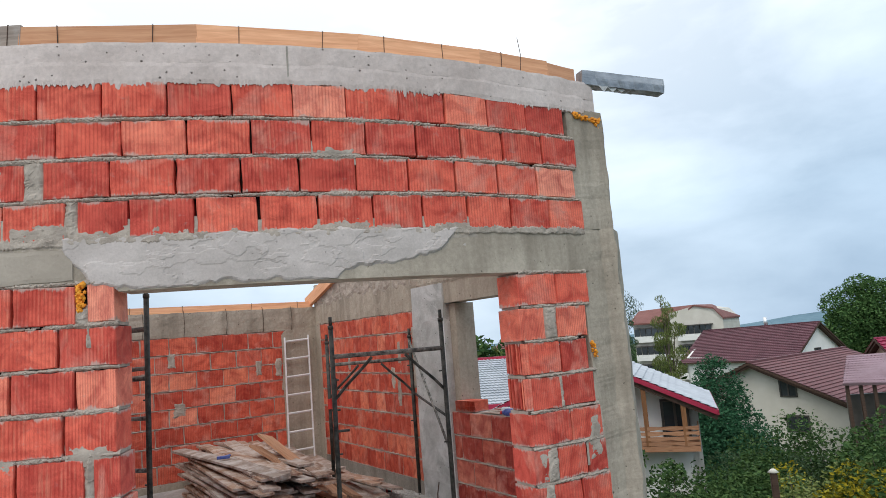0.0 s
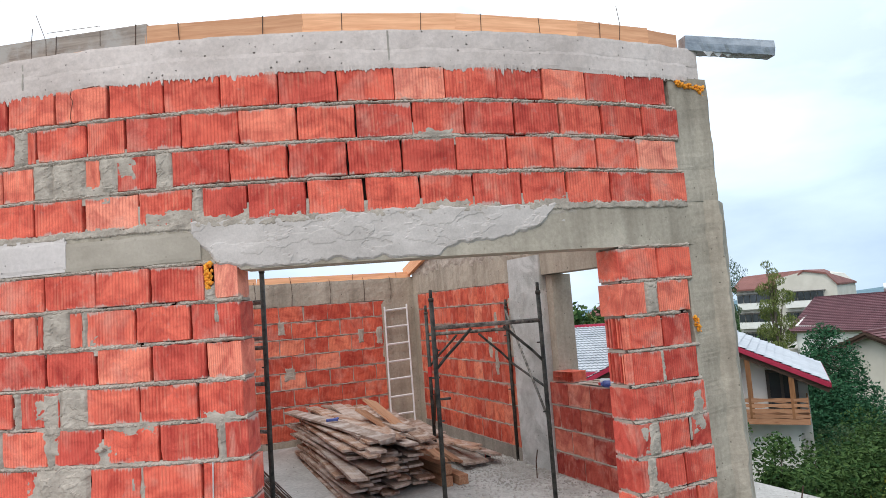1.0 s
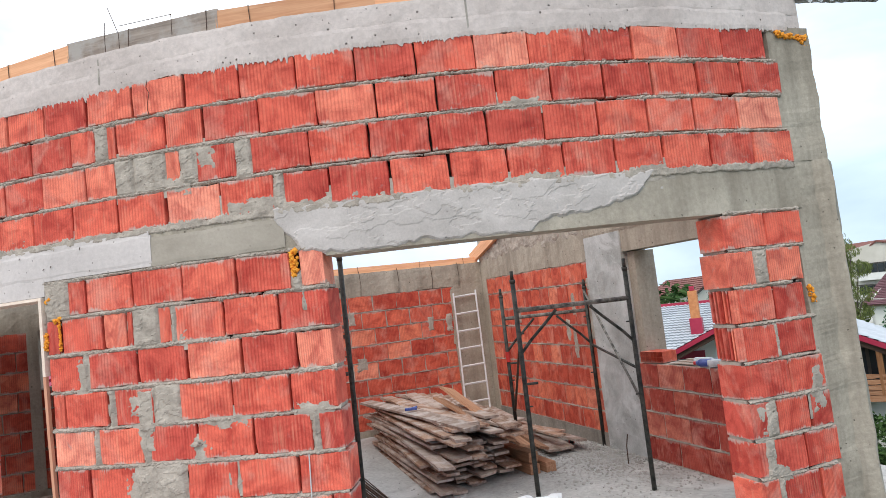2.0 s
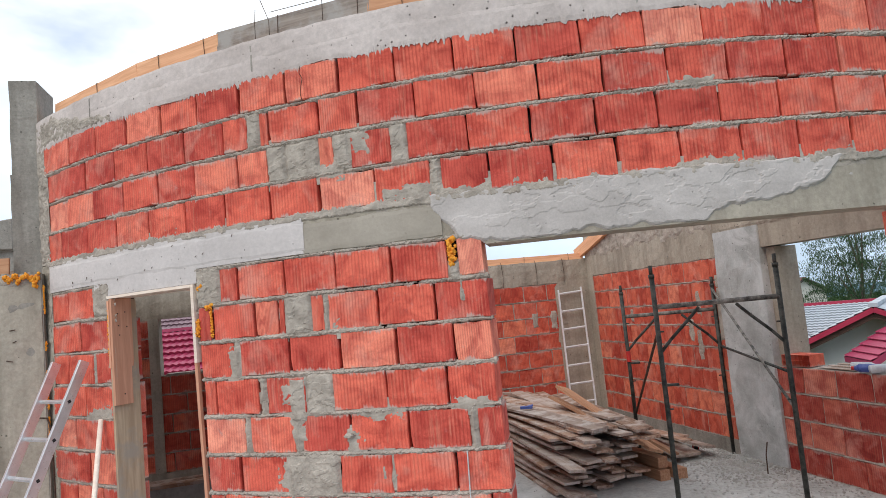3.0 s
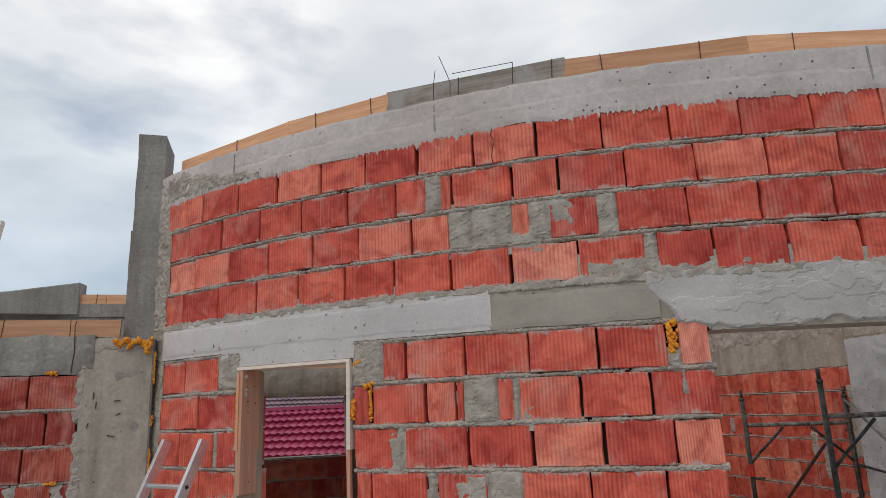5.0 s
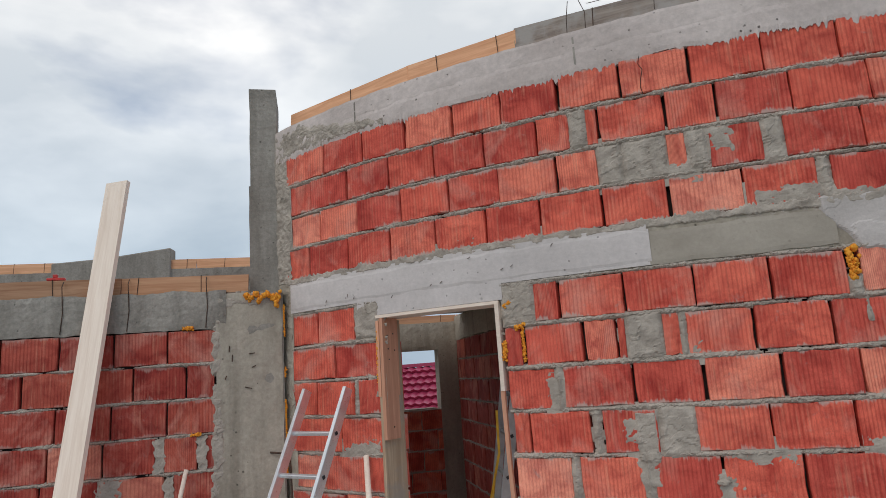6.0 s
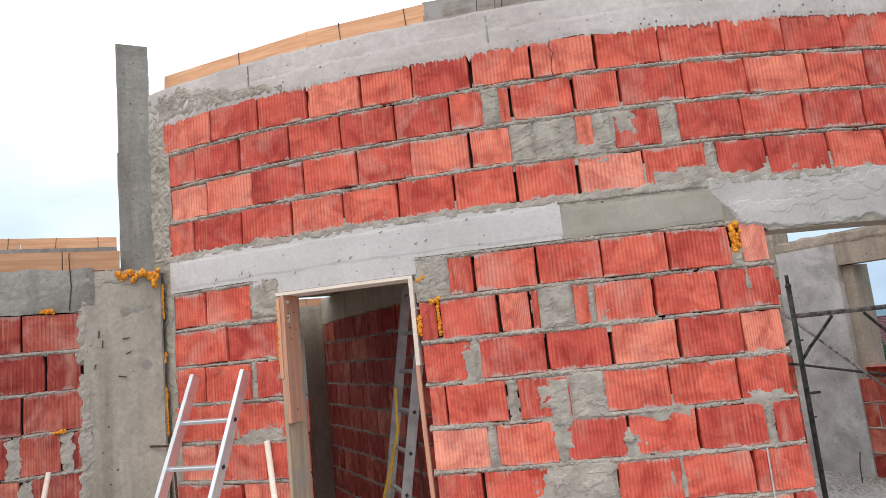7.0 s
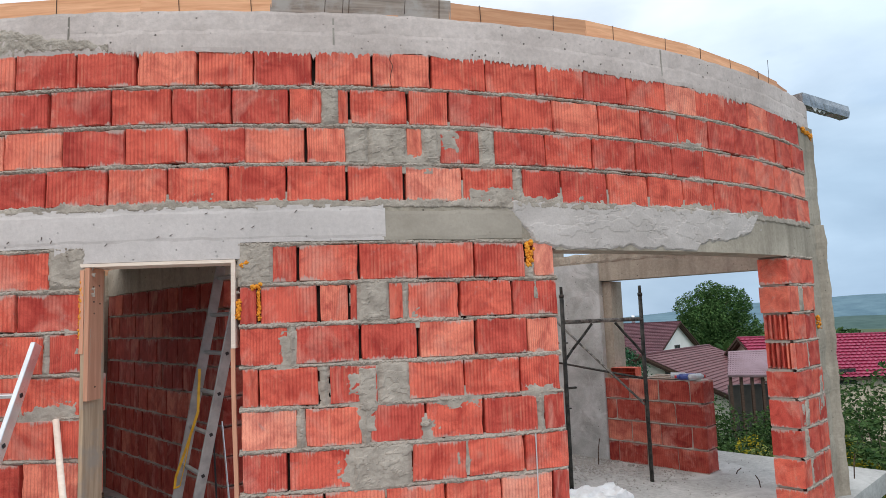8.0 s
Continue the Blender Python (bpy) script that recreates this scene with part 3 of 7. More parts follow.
def slab_of_cells(bm, cuts_a, cuts_b, inside, z0, z1):
    """A slab made of the cells of a grid in house coordinates for which inside(a, b) holds; its open sides are closed."""
    cells = {(i, k) for i in range(len(cuts_a) - 1) for k in range(len(cuts_b) - 1) if inside((cuts_a[i] + cuts_a[i + 1]) / 2, (cuts_b[k] + cuts_b[k + 1]) / 2)}
    corner = {}

    def at(i, k, z):
        if (i, k, z) not in corner:
            corner[i, k, z] = bm.verts.new(hp(cuts_a[i], cuts_b[k], z))
        return corner[i, k, z]

    for i, k in cells:
        ring = ((i, k), (i + 1, k), (i + 1, k + 1), (i, k + 1))
        bm.faces.new([at(*c, z1) for c in ring])
        bm.faces.new([at(*c, z0) for c in ring[::-1]])
        for c, d, side in zip(ring, ring[1:] + ring[:1], ((i, k - 1), (i + 1, k), (i, k + 1), (i - 1, k))):
            if side not in cells:
                bm.faces.new((at(*c, z0), at(*d, z0), at(*d, z1), at(*c, z1)))


def build_floor():
    def well(a, b):
        return -3.3 < a < -1.15 and -8.0 < b < -4.62

    bm = bmesh.new()
    slab_of_cells(bm, (-5.2, -3.3, -1.15, 2.68, 9.5), (-12.5, -8.0, -4.62, -1.6, 1.25), lambda a, b: not well(a, b) and not (a > 2.68 and b > -1.6), FLOOR - 0.2, FLOOR)
    solid("floor", bm, SCREED, "dusty grey concrete floor slab with an open stair well", "floor")
    bm = bmesh.new()
    slab_of_cells(bm, (-4.9, -3.3, -1.15, 2.2, 9.0), (-12.2, -8.0, -4.62, -2.0, 0.4), lambda a, b: not well(a, b) and not (a > 2.2 and b > -2.0), -12, FLOOR - 0.2)
    solid("wall_basement", bm, CONCRETE_DARK, "grey concrete storey under the slab", "wall")


build_ground()
build_floor()


def rough_column(bm, pts, z0, z1, amp=0.012, seed=0.0):
    """A cast column whose arrises wander as the formwork did."""
    n = max(2, round((z1 - z0) / 0.035))
    rings = []
    mid = sum((Vector(p) for p in pts), Vector((0, 0))) / len(pts)
    for i in range(n + 1):
        z = z0 + (z1 - z0) * i / n
        ring = []
        for k, p in enumerate(pts):
            v = Vector(p)
            d = (v - mid).normalized() * amp * (noise.fractal(Vector((z * 4.5, k * 5.1, seed)), 1.0, 2.0, 5) - 0.2)
            ring.append(bm.verts.new((v.x + d.x, v.y + d.y, z)))
        rings.append(ring)
    for p, r in zip(rings, rings[1:]):
        for k in range(len(pts)):
            j = (k + 1) % len(pts)
            bm.faces.new((p[k], p[j], r[j], r[k]))
    bm.faces.new(rings[0][::-1])
    bm.faces.new(rings[-1])


# ---- the bowed front wall ----
RING0, RING1 = 3.5, 3.74
DOOR0, DOOR1, OPEN0, OPEN1, END = -0.03, 0.90, 3.02, 5.64, 6.56


def build_front():
    rng = random.Random(4)
    bm = bmesh.new()
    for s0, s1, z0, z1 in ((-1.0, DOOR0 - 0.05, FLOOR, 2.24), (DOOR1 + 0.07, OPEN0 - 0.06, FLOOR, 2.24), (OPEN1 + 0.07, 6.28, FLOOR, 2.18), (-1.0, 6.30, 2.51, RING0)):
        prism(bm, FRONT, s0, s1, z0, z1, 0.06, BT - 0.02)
    wall = solid("wall_front", bm, JOINT_SHADE, "bowed outer wall of red hollow clay blocks in grey mortar", "wall")
    # four courses over the bond beam
    lay(wall, FRONT, spans(-0.95, -0.51, -0.11, 0.28, 0.66, 1.04, 1.43, 1.80, 2.19, 2.57, 2.95, 3.33, 3.72, 4.10, 4.45, 4.82, 5.17, 5.52, 5.87, 6.26), 3.25, rng)
    lay(wall, FRONT, spans(-0.96, -0.67, -0.28, 0.12, 0.50, 0.89, 1.27, 1.48) + spans(1.57, 1.65, 2.03, 2.30, 2.68, 3.06, 3.44, 3.83, 4.21, 4.57, 4.93, 5.28, 5.63, 6.0, 6.36), 3.0, rng)
    lay(wall, FRONT, spans(-0.96, -0.57, -0.19, 0.21, 0.60, 0.98, 1.37, 1.63) + [(2.01, 2.12), (2.23, 2.51)] + spans(2.61, 2.99, 3.37, 3.76, 4.12, 4.49, 4.85, 5.21, 5.56, 5.92, 6.31), 2.75, rng)
    lay(wall, FRONT, spans(-0.98, -0.70, -0.30, 0.10, 0.48, 0.86, 1.25, 1.62, 1.99, 2.38, 2.74) + spans(2.80, 3.10, 3.48, 3.86, 4.23, 4.59, 4.94, 5.29, 5.65, 6.01, 6.37), 2.5, rng)
    # between the door and the wide opening
    lay(wall, FRONT, spans(1.15, 1.31, 1.69, 2.06, 2.43, 2.80) + [(2.85, 3.02)], 2.0, rng)
    lay(wall, FRONT, [(0.93, 1.05)] + spans(1.07, 1.44, 1.62) + [(1.625, 1.672), (1.87, 1.96)] + spans(1.98, 2.33, 2.69, 3.03), 1.75, rng)
    lay(wall, FRONT, [(0.93, 1.25)] + spans(1.29, 1.68, 2.05, 2.43, 2.79, 3.02), 1.5, rng)
    lay(wall, FRONT, spans(0.94, 1.06, 1.44) + [(1.49, 1.79)] + spans(1.98, 2.34, 2.72, 3.02), 1.25, rng)
    lay(wall, FRONT, [(0.94, 1.30), (1.34, 1.69)] + spans(1.73, 2.08, 2.46, 2.84) + [(2.88, 3.04)], 1.0, rng)
    lay(wall, FRONT, spans(0.94, 1.24, 1.62) + spans(1.98, 2.34, 2.73, 3.05), 0.75, rng)
    lay(wall, FRONT, spans(0.94, 1.08, 1.45, 1.82, 2.19, 2.56, 2.92, 3.04), 0.5, rng)
    lay(wall, FRONT, spans(0.94, 1.28, 1.65, 2.02, 2.39, 2.76, 3.05), 0.25, rng)
    lay(wall, FRONT, spans(0.94, 1.10, 1.47, 1.84, 2.21, 2.58, 2.94, 3.05), 0.0, rng)
    # beside the door
    for k, row in enumerate((spans(-1.0, -0.63, -0.25), spans(-0.95, -0.46, -0.05), spans(-1.0, -0.66, -0.28) + [(-0.24, -0.04)], spans(-0.95, -0.42, -0.03), spans(-0.98, -0.60, -0.20, -0.03),
                             spans(-0.97, -0.40, -0.03), spans(-1.0, -0.62, -0.24, -0.03), spans(-0.97, -0.42, -0.04), spans(-1.0, -0.6, -0.22, -0.03))):
        lay(wall, FRONT, row, 2.0 - 0.25 * k, rng)
    # the pier at the far side of the opening
    for k, row in enumerate((spans(5.64, 6.0, 6.34), [(5.63, 5.86), (5.98, 6.28)], spans(5.68, 5.99, 6.27), spans(5.68, 5.96, 6.30), spans(5.65, 6.02, 6.34), [(5.64, 5.82), (5.86, 6.15), (6.16, 6.36)],
                             spans(5.65, 6.07, 6.38), [(5.64, 5.80), (5.84, 6.15), (6.16, 6.36)], spans(5.65, 6.02, 6.36))):
        lay(wall, FRONT, row, 1.935 - 0.25 * k, rng)
    rows = [(-0.97, 6.34, z) for z in (2.75, 3.0, 3.25)] + [(0.93, 3.03, 0.25 * k) for k in range(0, 10)] + [(-1.0, -0.04, 0.25 * k) for k in range(0, 10)]
    rows += [(5.66, 6.33, 2.185 - 0.25 * k) for k in range(0, 10)]
    beds(wall, FRONT, rows, 3.0, step=0.007, wide=0.74)
    # broken cells that show as ribs on the pier's reveal
    for k in (2, 3):
        for i in range(6):
            bm = bmesh.new()
            y = 0.002 + 0.042 * i
            box(bm, 0.006 * (i * 7 % 3), 0.055, y, y + (0.022 if i in (0, 5) else 0.013), 0.016 + 0.004 * (i % 3), 0.236)
            rib = part("block_rib", bm, BRICK, wall)
            rib.matrix_basis = FRONT.place(5.637, 1.935 - 0.25 * k)
    # joints on the reveals
    bm = bmesh.new()
    for k in range(10):
        prism(bm, FRONT, OPEN0 - 0.12, OPEN0 - 0.004, 0.25 * k - 0.010, 0.25 * k + 0.010, 0.03, BT - 0.006)
        prism(bm, FRONT, DOOR1 + 0.035, DOOR1 + 0.15, 0.25 * k - 0.010, 0.25 * k + 0.010, 0.03, BT - 0.006)
        prism(bm, FRONT, OPEN1 + 0.018, OPEN1 + 0.14, 2.185 - 0.25 * k - 0.012, 2.185 - 0.25 * k + 0.010, 0.03, BT - 0.006)
    part("reveal_joints", bm, MORTAR, wall)
    # patches of mortar that fill cut blocks and wide joints
    bm = daub(FRONT, ((1.48, 1.575, 3.0, 3.24), (1.63, 1.76, 2.75, 2.99), (1.775, 2.01, 2.74, 2.99), (2.12, 2.22, 2.76, 2.99), (2.51, 2.61, 2.75, 2.99), (2.745, 2.795, 2.5, 2.74),
                      (1.675, 1.865, 1.75, 2.0), (1.965, 1.985, 1.76, 1.99), (1.255, 1.285, 1.5, 1.74), (1.445, 1.485, 1.25, 1.49), (1.80, 1.985, 1.24, 1.5), (1.66, 1.785, 1.20, 1.475), (2.847, 2.878, 1.86, 2.01), (1.305, 1.335, 1.0, 1.24), (1.695, 1.725, 1.0, 1.24),
                      (1.63, 1.975, 0.73, 1.0), (0.93, 1.145, 2.0, 2.25), (-0.255, -0.02, 2.01, 2.25), (-0.28, -0.24, 1.5, 1.74), (5.865, 5.975, 1.69, 1.92), (5.77, 5.87, 0.69, 0.93),
                      (5.94, 5.98, 1.19, 1.42), (5.735, 5.81, 0.44, 0.68), (5.80, 5.85, 0.19, 0.43), (2.845, 2.875, 1.0, 1.245), (2.80, 2.855, 1.99, 2.09)), 0.5, 0.009, 0.012, 0.010, -0.007)
    part("mortar_patches", bm, MORTAR, wall, "rough grey mortar patches between blocks")
    # thin smears dragged over the block faces
    bm = daub(FRONT, ((1.60, 1.70, 1.30, 1.44), (1.66, 1.76, 1.08, 1.26), (2.25, 2.31, 0.82, 0.97), (2.34, 2.40, 0.84, 0.95),
                      (1.99, 2.05, 1.75, 1.82), (2.14, 2.40, 1.235, 1.275), (2.78, 2.94, 1.24, 1.28), (1.58, 1.64, 0.8, 0.96), (2.07, 2.13, 0.98, 1.12), (1.22, 1.26, 1.5, 1.66),
                      (2.42, 2.73, 2.5, 2.60), (2.78, 3.10, 2.49, 2.55), (3.08, 3.50, 2.49, 2.57), (3.48, 3.84, 2.49, 2.535), (4.2, 4.7, 2.49, 2.53), (4.9, 5.3, 2.49, 2.54), (4.22, 4.48, 2.99, 3.05), (1.97, 2.13, 2.74, 2.8), (2.24, 2.34, 2.86, 2.99),
                      (-0.4, -0.1, 1.24, 1.30), (-0.1, -0.04, 1.6, 1.72), (0.3, 0.75, 2.49, 2.52), (0.95, 1.4, 2.49, 2.525), (5.71, 5.78, 0.7, 0.9), (6.2, 6.3, 0.8, 1.1), (5.74, 5.9, 0.42, 0.5)), 50.5, 0.0034, 0.022, 0.030, -0.012)
    part("mortar_smears", bm, MORTAR, wall, "thin grey mortar smeared over the blocks")
    bm = bmesh.new()
    blob(bm, bow(2.076, -0.012, 1.108), (0.032, 0.022, 0.016), 2.0, 3, 0.7, 2.6)
    part("mortar_lump", bm, MORTAR, wall, "lump of mortar stuck in a head joint", True)
    return wall


def build_beams():
    # bond beam with its lintels
    bm = bmesh.new()
    prism(bm, FRONT, -1.0, OPEN0 + 0.01, 2.255, 2.5, 0.004, BT)
    prism(bm, FRONT, OPEN0 + 0.01, 6.38, 2.185, 2.5, 0.004, BT)
    beam = solid("bond_beam", bm, CONCRETE_WARM, "grey cast concrete bond beam over the openings", "beam")
    bm = bmesh.new()
    skin(bm, FRONT, 1.84, 2.78, ragged(2.262, 0.008, 8, 3), ragged(2.45, 0.012, 5, 4), 0.006, 1.5, rows=8, lump=0.003)
    part("damp_render", bm, PLASTER_GREEN, beam, "smooth brownish grey render")
    bm = bmesh.new()
    skin(bm, FRONT, -0.98, 6.36, squeezed(2.474, 0.024, 14, -1), squeezed(2.514, 0.048, 15, 1), 0.007, 2.5, step=0.006, rows=7, lump=0.009, freq=18)
    part("mortar_bed", bm, MORTAR, beam, "ragged mortar bed over the beam")
    bm = bmesh.new()

    def low(s):
        return max(2.192, 2.20 + 0.05 * max(0, 3.1 - s) / 0.3 + 0.16 * max(0.0, min(1.0, (s - 4.15) / 1.1)) + 0.30 * max(0.0, (s - 4.95) / 0.5) + 0.05 * noise.fractal(Vector((s * 3.2, 8, 0)), 1.0, 2.0, 4))

    def height(s, z):
        inside = min(s - 2.72 - 0.9 * max(0.0, 2.43 - z), 5.35 - s, z - low(s), 2.512 - z) + 0.014 * fractal(s * 14, z * 14, 3.3, 4)
        flakes = 0.0035 * (fractal(s * 2.2, z * 4.5, 1.7, 4) > 0.18) + 0.003 * (fractal(s * 2.6 + 7, z * 6, 8.7, 4) > 0.26) - 0.004 * (fractal(s * 3.4 + 3, z * 8, 5.2, 5) > 0.5)
        return 0.008 * max(-1.6, min(1.0, inside / 0.007)) + flakes + 0.0035 * fractal(s * 4, z * 9, 2.2, 2) + 0.0006 * fractal(s * 60, z * 60, 4, 2)

    zz = steps(2.193, 2.535, 0.0085)
    sheet(bm, FRONT, steps(2.66, 5.42, 0.010), lambda s: zz, height, -0.008)
    part("trowelled_render", bm, PLASTER, beam, "thick pale grey trowelled render with ragged edges")
    # pale lintel over the door
    bm = bmesh.new()
    prism(bm, FRONT, -0.93, 1.85, 2.26, 2.49, -0.006, 0.1)
    prism(bm, FRONT, -0.22, 0.94, 2.16, 2.30, -0.006, 0.22)
    skin(bm, FRONT, -0.92, 1.86, ragged(2.27, 0.01, 4, 8), ragged(2.47, 0.014, 6, 9), 0.010, 8.5, rows=8, lump=0.003, freq=4)
    part("door_lintel", bm, CONCRETE_PALE, beam, "pale grey smooth concrete door lintel")
    for k, (s, z, tilt) in enumerate(((-0.52, 2.30, 0.5), (-0.30, 2.31, 1.2), (-0.24, 2.29, 0.9), (0.42, 2.30, 0.5), (0.50, 2.31, 0.4), (1.02, 2.35, 0.5), (0.95, 2.34, 0.4), (1.30, 2.44, 0.8), (0.72, 2.44, 0.3), (0.1, 2.26, 0.7))):
        bm = bmesh.new()
        p = bow(s, -0.014, z)
        tube(bm, p, bow(s + 0.022 * math.cos(tilt), -0.020, z + 0.022 * math.sin(tilt)), 0.0022, 5)
        part("nail", bm, REBAR, beam, "bent nail left in the concrete")
    # ring beam
    bm = bmesh.new()
    prism(bm, FRONT, -1.12, END + 0.08, RING0, RING1, 0.0, BT)
    ring = solid("ring_beam", bm, CONCRETE, "grey pitted concrete ring beam with slurry runs", "beam")
    bm = bmesh.new()
    skin(bm, FRONT, -1.08, 6.5, dripping(RING0, 0.085, 3.3), ragged(3.62, 0.02, 3, 11), 0.007, 9.5, step=0.005, rows=5, lump=0.004)
    skin(bm, FRONT, -1.08, 6.62, ragged(3.60, 0.01, 3, 11), ragged(RING1 + 0.004, 0.007, 6, 12), 0.004, 9.9, step=0.03, rows=8, lump=0.004)
    rag = bmesh.new()
    skin(rag, FRONT, -0.97, 0.10, dripping(RING0 + 0.01, 0.05, 7.3), lambda s: 3.70 - 0.20 * max(0.0, s + 0.75) ** 0.9 + 0.05 * noise.fractal(Vector((s * 6, 4, 0)), 1.0, 2.0, 4), 0.011, 19.5, step=0.008, rows=26, lump=0.010, freq=30)
    part("rough_patch", rag, MORTAR, ring, "rough grey mortar patch on the beam")
    part("slurry_runs", bm, CONCRETE, ring, "hardened runs of cement slurry")
    bm = bmesh.new()
    for s in (-0.16, 1.56, 4.08):
        skin(bm, FRONT, s - 0.006, s + 0.006, flat(3.5), flat(RING1), 0.007, s, step=0.004, rows=8, lump=0.004)
    part("pour_seams", bm, CONCRETE_DARK, ring, "dark seams between pours")
    return beam, ring


def build_corner_posts():
    # right end
    bm = bmesh.new()
    e1, e2 = bow(END - 0.02, 0, 0), bow(END - 0.02, 0, 0) + Vector((0.115, 0.035, 0))
    w1, w0 = bow(6.30, 0.012, 0), bow(6.30, 0.24, 0)
    rough_column(bm, [tuple(p.xy) for p in (w1, e1, e2, e2 + Vector((0.02, 0.26, 0)), w0)], FLOOR, 2.52, 0.018, 1.0)
    post = solid("column_right", bm, CONCRETE_WARM, "grey concrete corner column with rough edges", "column")
    bm = bmesh.new()
    e2 = e1 + Vector((0.11, 0.10, 0))
    rough_column(bm, [tuple(p.xy) for p in (w1, e1, e2, e2 + Vector((0.0, 0.22, 0)), w0)], 2.52, RING0, 0.016, 4.0)
    part("upper_column", bm, CONCRETE_WARM, post, "upper concrete pour")
    # left end
    run = Run(-0.42, -7.06, 90)
    bm = bmesh.new()
    prism(bm, run, 0.0, 0.47, FLOOR, 2.43, 0, 0.25)
    post = solid("column_left", bm, CONCRETE_DARK, "tall grey concrete corner column", "column")
    bm = bmesh.new()
    skin(bm, run, -0.01, 0.46, flat(FLOOR), ragged(2.43, 0.02, 7, 3), 0.006, 30, rows=90, lump=0.009, freq=4)
    part("rough_face", bm, CONCRETE_WARM, post)
    bm = daub(run, ((-0.02, 0.05, 0.1, 0.9), (-0.03, 0.035, 1.0, 1.75), (0.0, 0.40, 2.34, 2.40), (-0.03, 0.03, 1.85, 2.3)), 33.5, 0.010, 0.016, 0.026)
    part("gravelly_edge", bm, MORTAR, post, "rough gravelly edge of the pour")
    for a, z, dx, dz in ((0.22, 1.98, 0.045, 0.004), (0.24, 1.88, 0.03, 0.012), (0.10, 1.93, 0.004, 0.05), (0.08, 2.0, 0.004, 0.045), (0.19, 1.74, 0.05, -0.012), (0.05, 1.80, 0.012, 0.03)):
        bm = bmesh.new()
        tube(bm, run(a, -0.012, z), run(a + dx, -0.020, z + dz), 0.0035, 6)
        part("nail", bm, REBAR, post, "bent rusty nail left in the concrete")
    bm = bmesh.new()
    corners = [run(a, b, 0).xy for a, b in ((0.225, 0.115), (0.45, 0.115), (0.452, 0.58), (0.225, 0.58))]
    rough_column(bm, [tuple(p) for p in corners], 2.36, 3.30, 0.010, 7.0)
    part("upper_column", bm, CONCRETE_DARK, post, "dark concrete column stub rising over the roof line")
    bm = bmesh.new()
    corners = [run(a, b, 0).xy for a, b in ((0.235, 0.122), (0.447, 0.122), (0.449, 0.57), (0.235, 0.57))]
    rough_column(bm, [tuple(p) for p in corners], 3.30, 4.125, 0.010, 9.0)
    part("column_head", bm, CONCRETE_DARK, post, "upper pour of the dark column stub")
    bm = bmesh.new()
    prism(bm, FRONT, -1.36, -1.0, FLOOR, 2.5, 0.006, 0.26)
    skin(bm, FRONT, -1.34, -0.93, flat(FLOOR), ragged(2.5, 0.02, 7, 3), 0.006, 31, step=0.012, rows=160, lump=0.009, freq=20, wob=0.05)
    part("column_foot", bm, CONCRETE_WARM, post)
    bm = bmesh.new()
    prism(bm, FRONT, -1.36, -0.96, 2.5, RING1 - 0.02, 0.01, 0.26)
    skin(bm, FRONT, -1.34, -0.92, flat(2.5), ragged(RING1 - 0.03, 0.02, 7, 3), 0.006, 33, step=0.010, rows=110, lump=0.011, freq=26, wob=0.05)
    part("column_return", bm, MORTAR, post, "rough mortar-filled column edge")
    return post


WALL = build_front()
BEAM, RING = build_beams()
build_corner_posts()


# ---- straight walls ----
def straight_wall(name, run, length, top, rows, label, openings=(), seed=1, meshes=BLOCKS_IN, beam=0.0, floor=FLOOR, size=BL, beam_mat=None, start_odd=0):
    """A block wall with an optional beam; openings of (s0, s1, z0, z1) go right through."""
    rng = random.Random(seed)
    bm = bmesh.new()
    cuts = sorted({0.0, length, *[v for o in openings for v in o[:2]]})
    for s0, s1 in zip(cuts, cuts[1:]):
        hole = [o for o in openings if o[0] <= s0 + 1e-6 and o[1] >= s1 - 1e-6]
        for z0, z1 in ([(floor, top)] if not hole else [(floor, hole[0][2]), (hole[0][3], top)]):
            if z1 > z0 + 0.02:
                prism(bm, run, s0 + 0.06, s1 - 0.06, z0, z1 - 0.004, 0.010, BT - 0.012)
    wall = solid(name, bm, MORTAR, label, "wall")
    joints = []
    for k in range(rows):
        z = top - BH * (k + 1)
        for s0, s1 in bond(0.01, length - 0.01, (k + start_odd) % 2, rng, size):
            parts = [(s0, s1)]
            for o in openings:
                if z + 0.2 > o[2] and z + 0.05 < o[3]:
                    parts = [q for a, b in parts for q in ((a, min(b, o[0])), (max(a, o[1]), b)) if q[1] - q[0] > 0.05]
            lay(wall, run, parts, z, rng, meshes)
        parts = [(0.01, length - 0.01)]
        for o in openings:
            if z > o[2] - 0.01 and z < o[3]:
                parts = [q for a, b in parts for q in ((a, min(b, o[0])), (max(a, o[1]), b)) if q[1] - q[0] > 0.05]
        joints += [(a, b, z) for a, b in parts]
    beds(wall, run, joints, seed * 7.7, step=0.013, wide=0.34)
    if beam:
        bm = bmesh.new()
        prism(bm, run, 0, length, top, top + beam, 0, BT)
        skin(bm, run, 0, length, ragged(top, 0.02, 4, seed), ragged(top + beam + 0.003, 0.012, 5, seed + 3), 0.006, seed, step=0.04, rows=8, lump=0.008)
        part("ring_beam", bm, beam_mat or CONCRETE_WARM, wall, "grey cast concrete beam along the wall's top")
    return wall


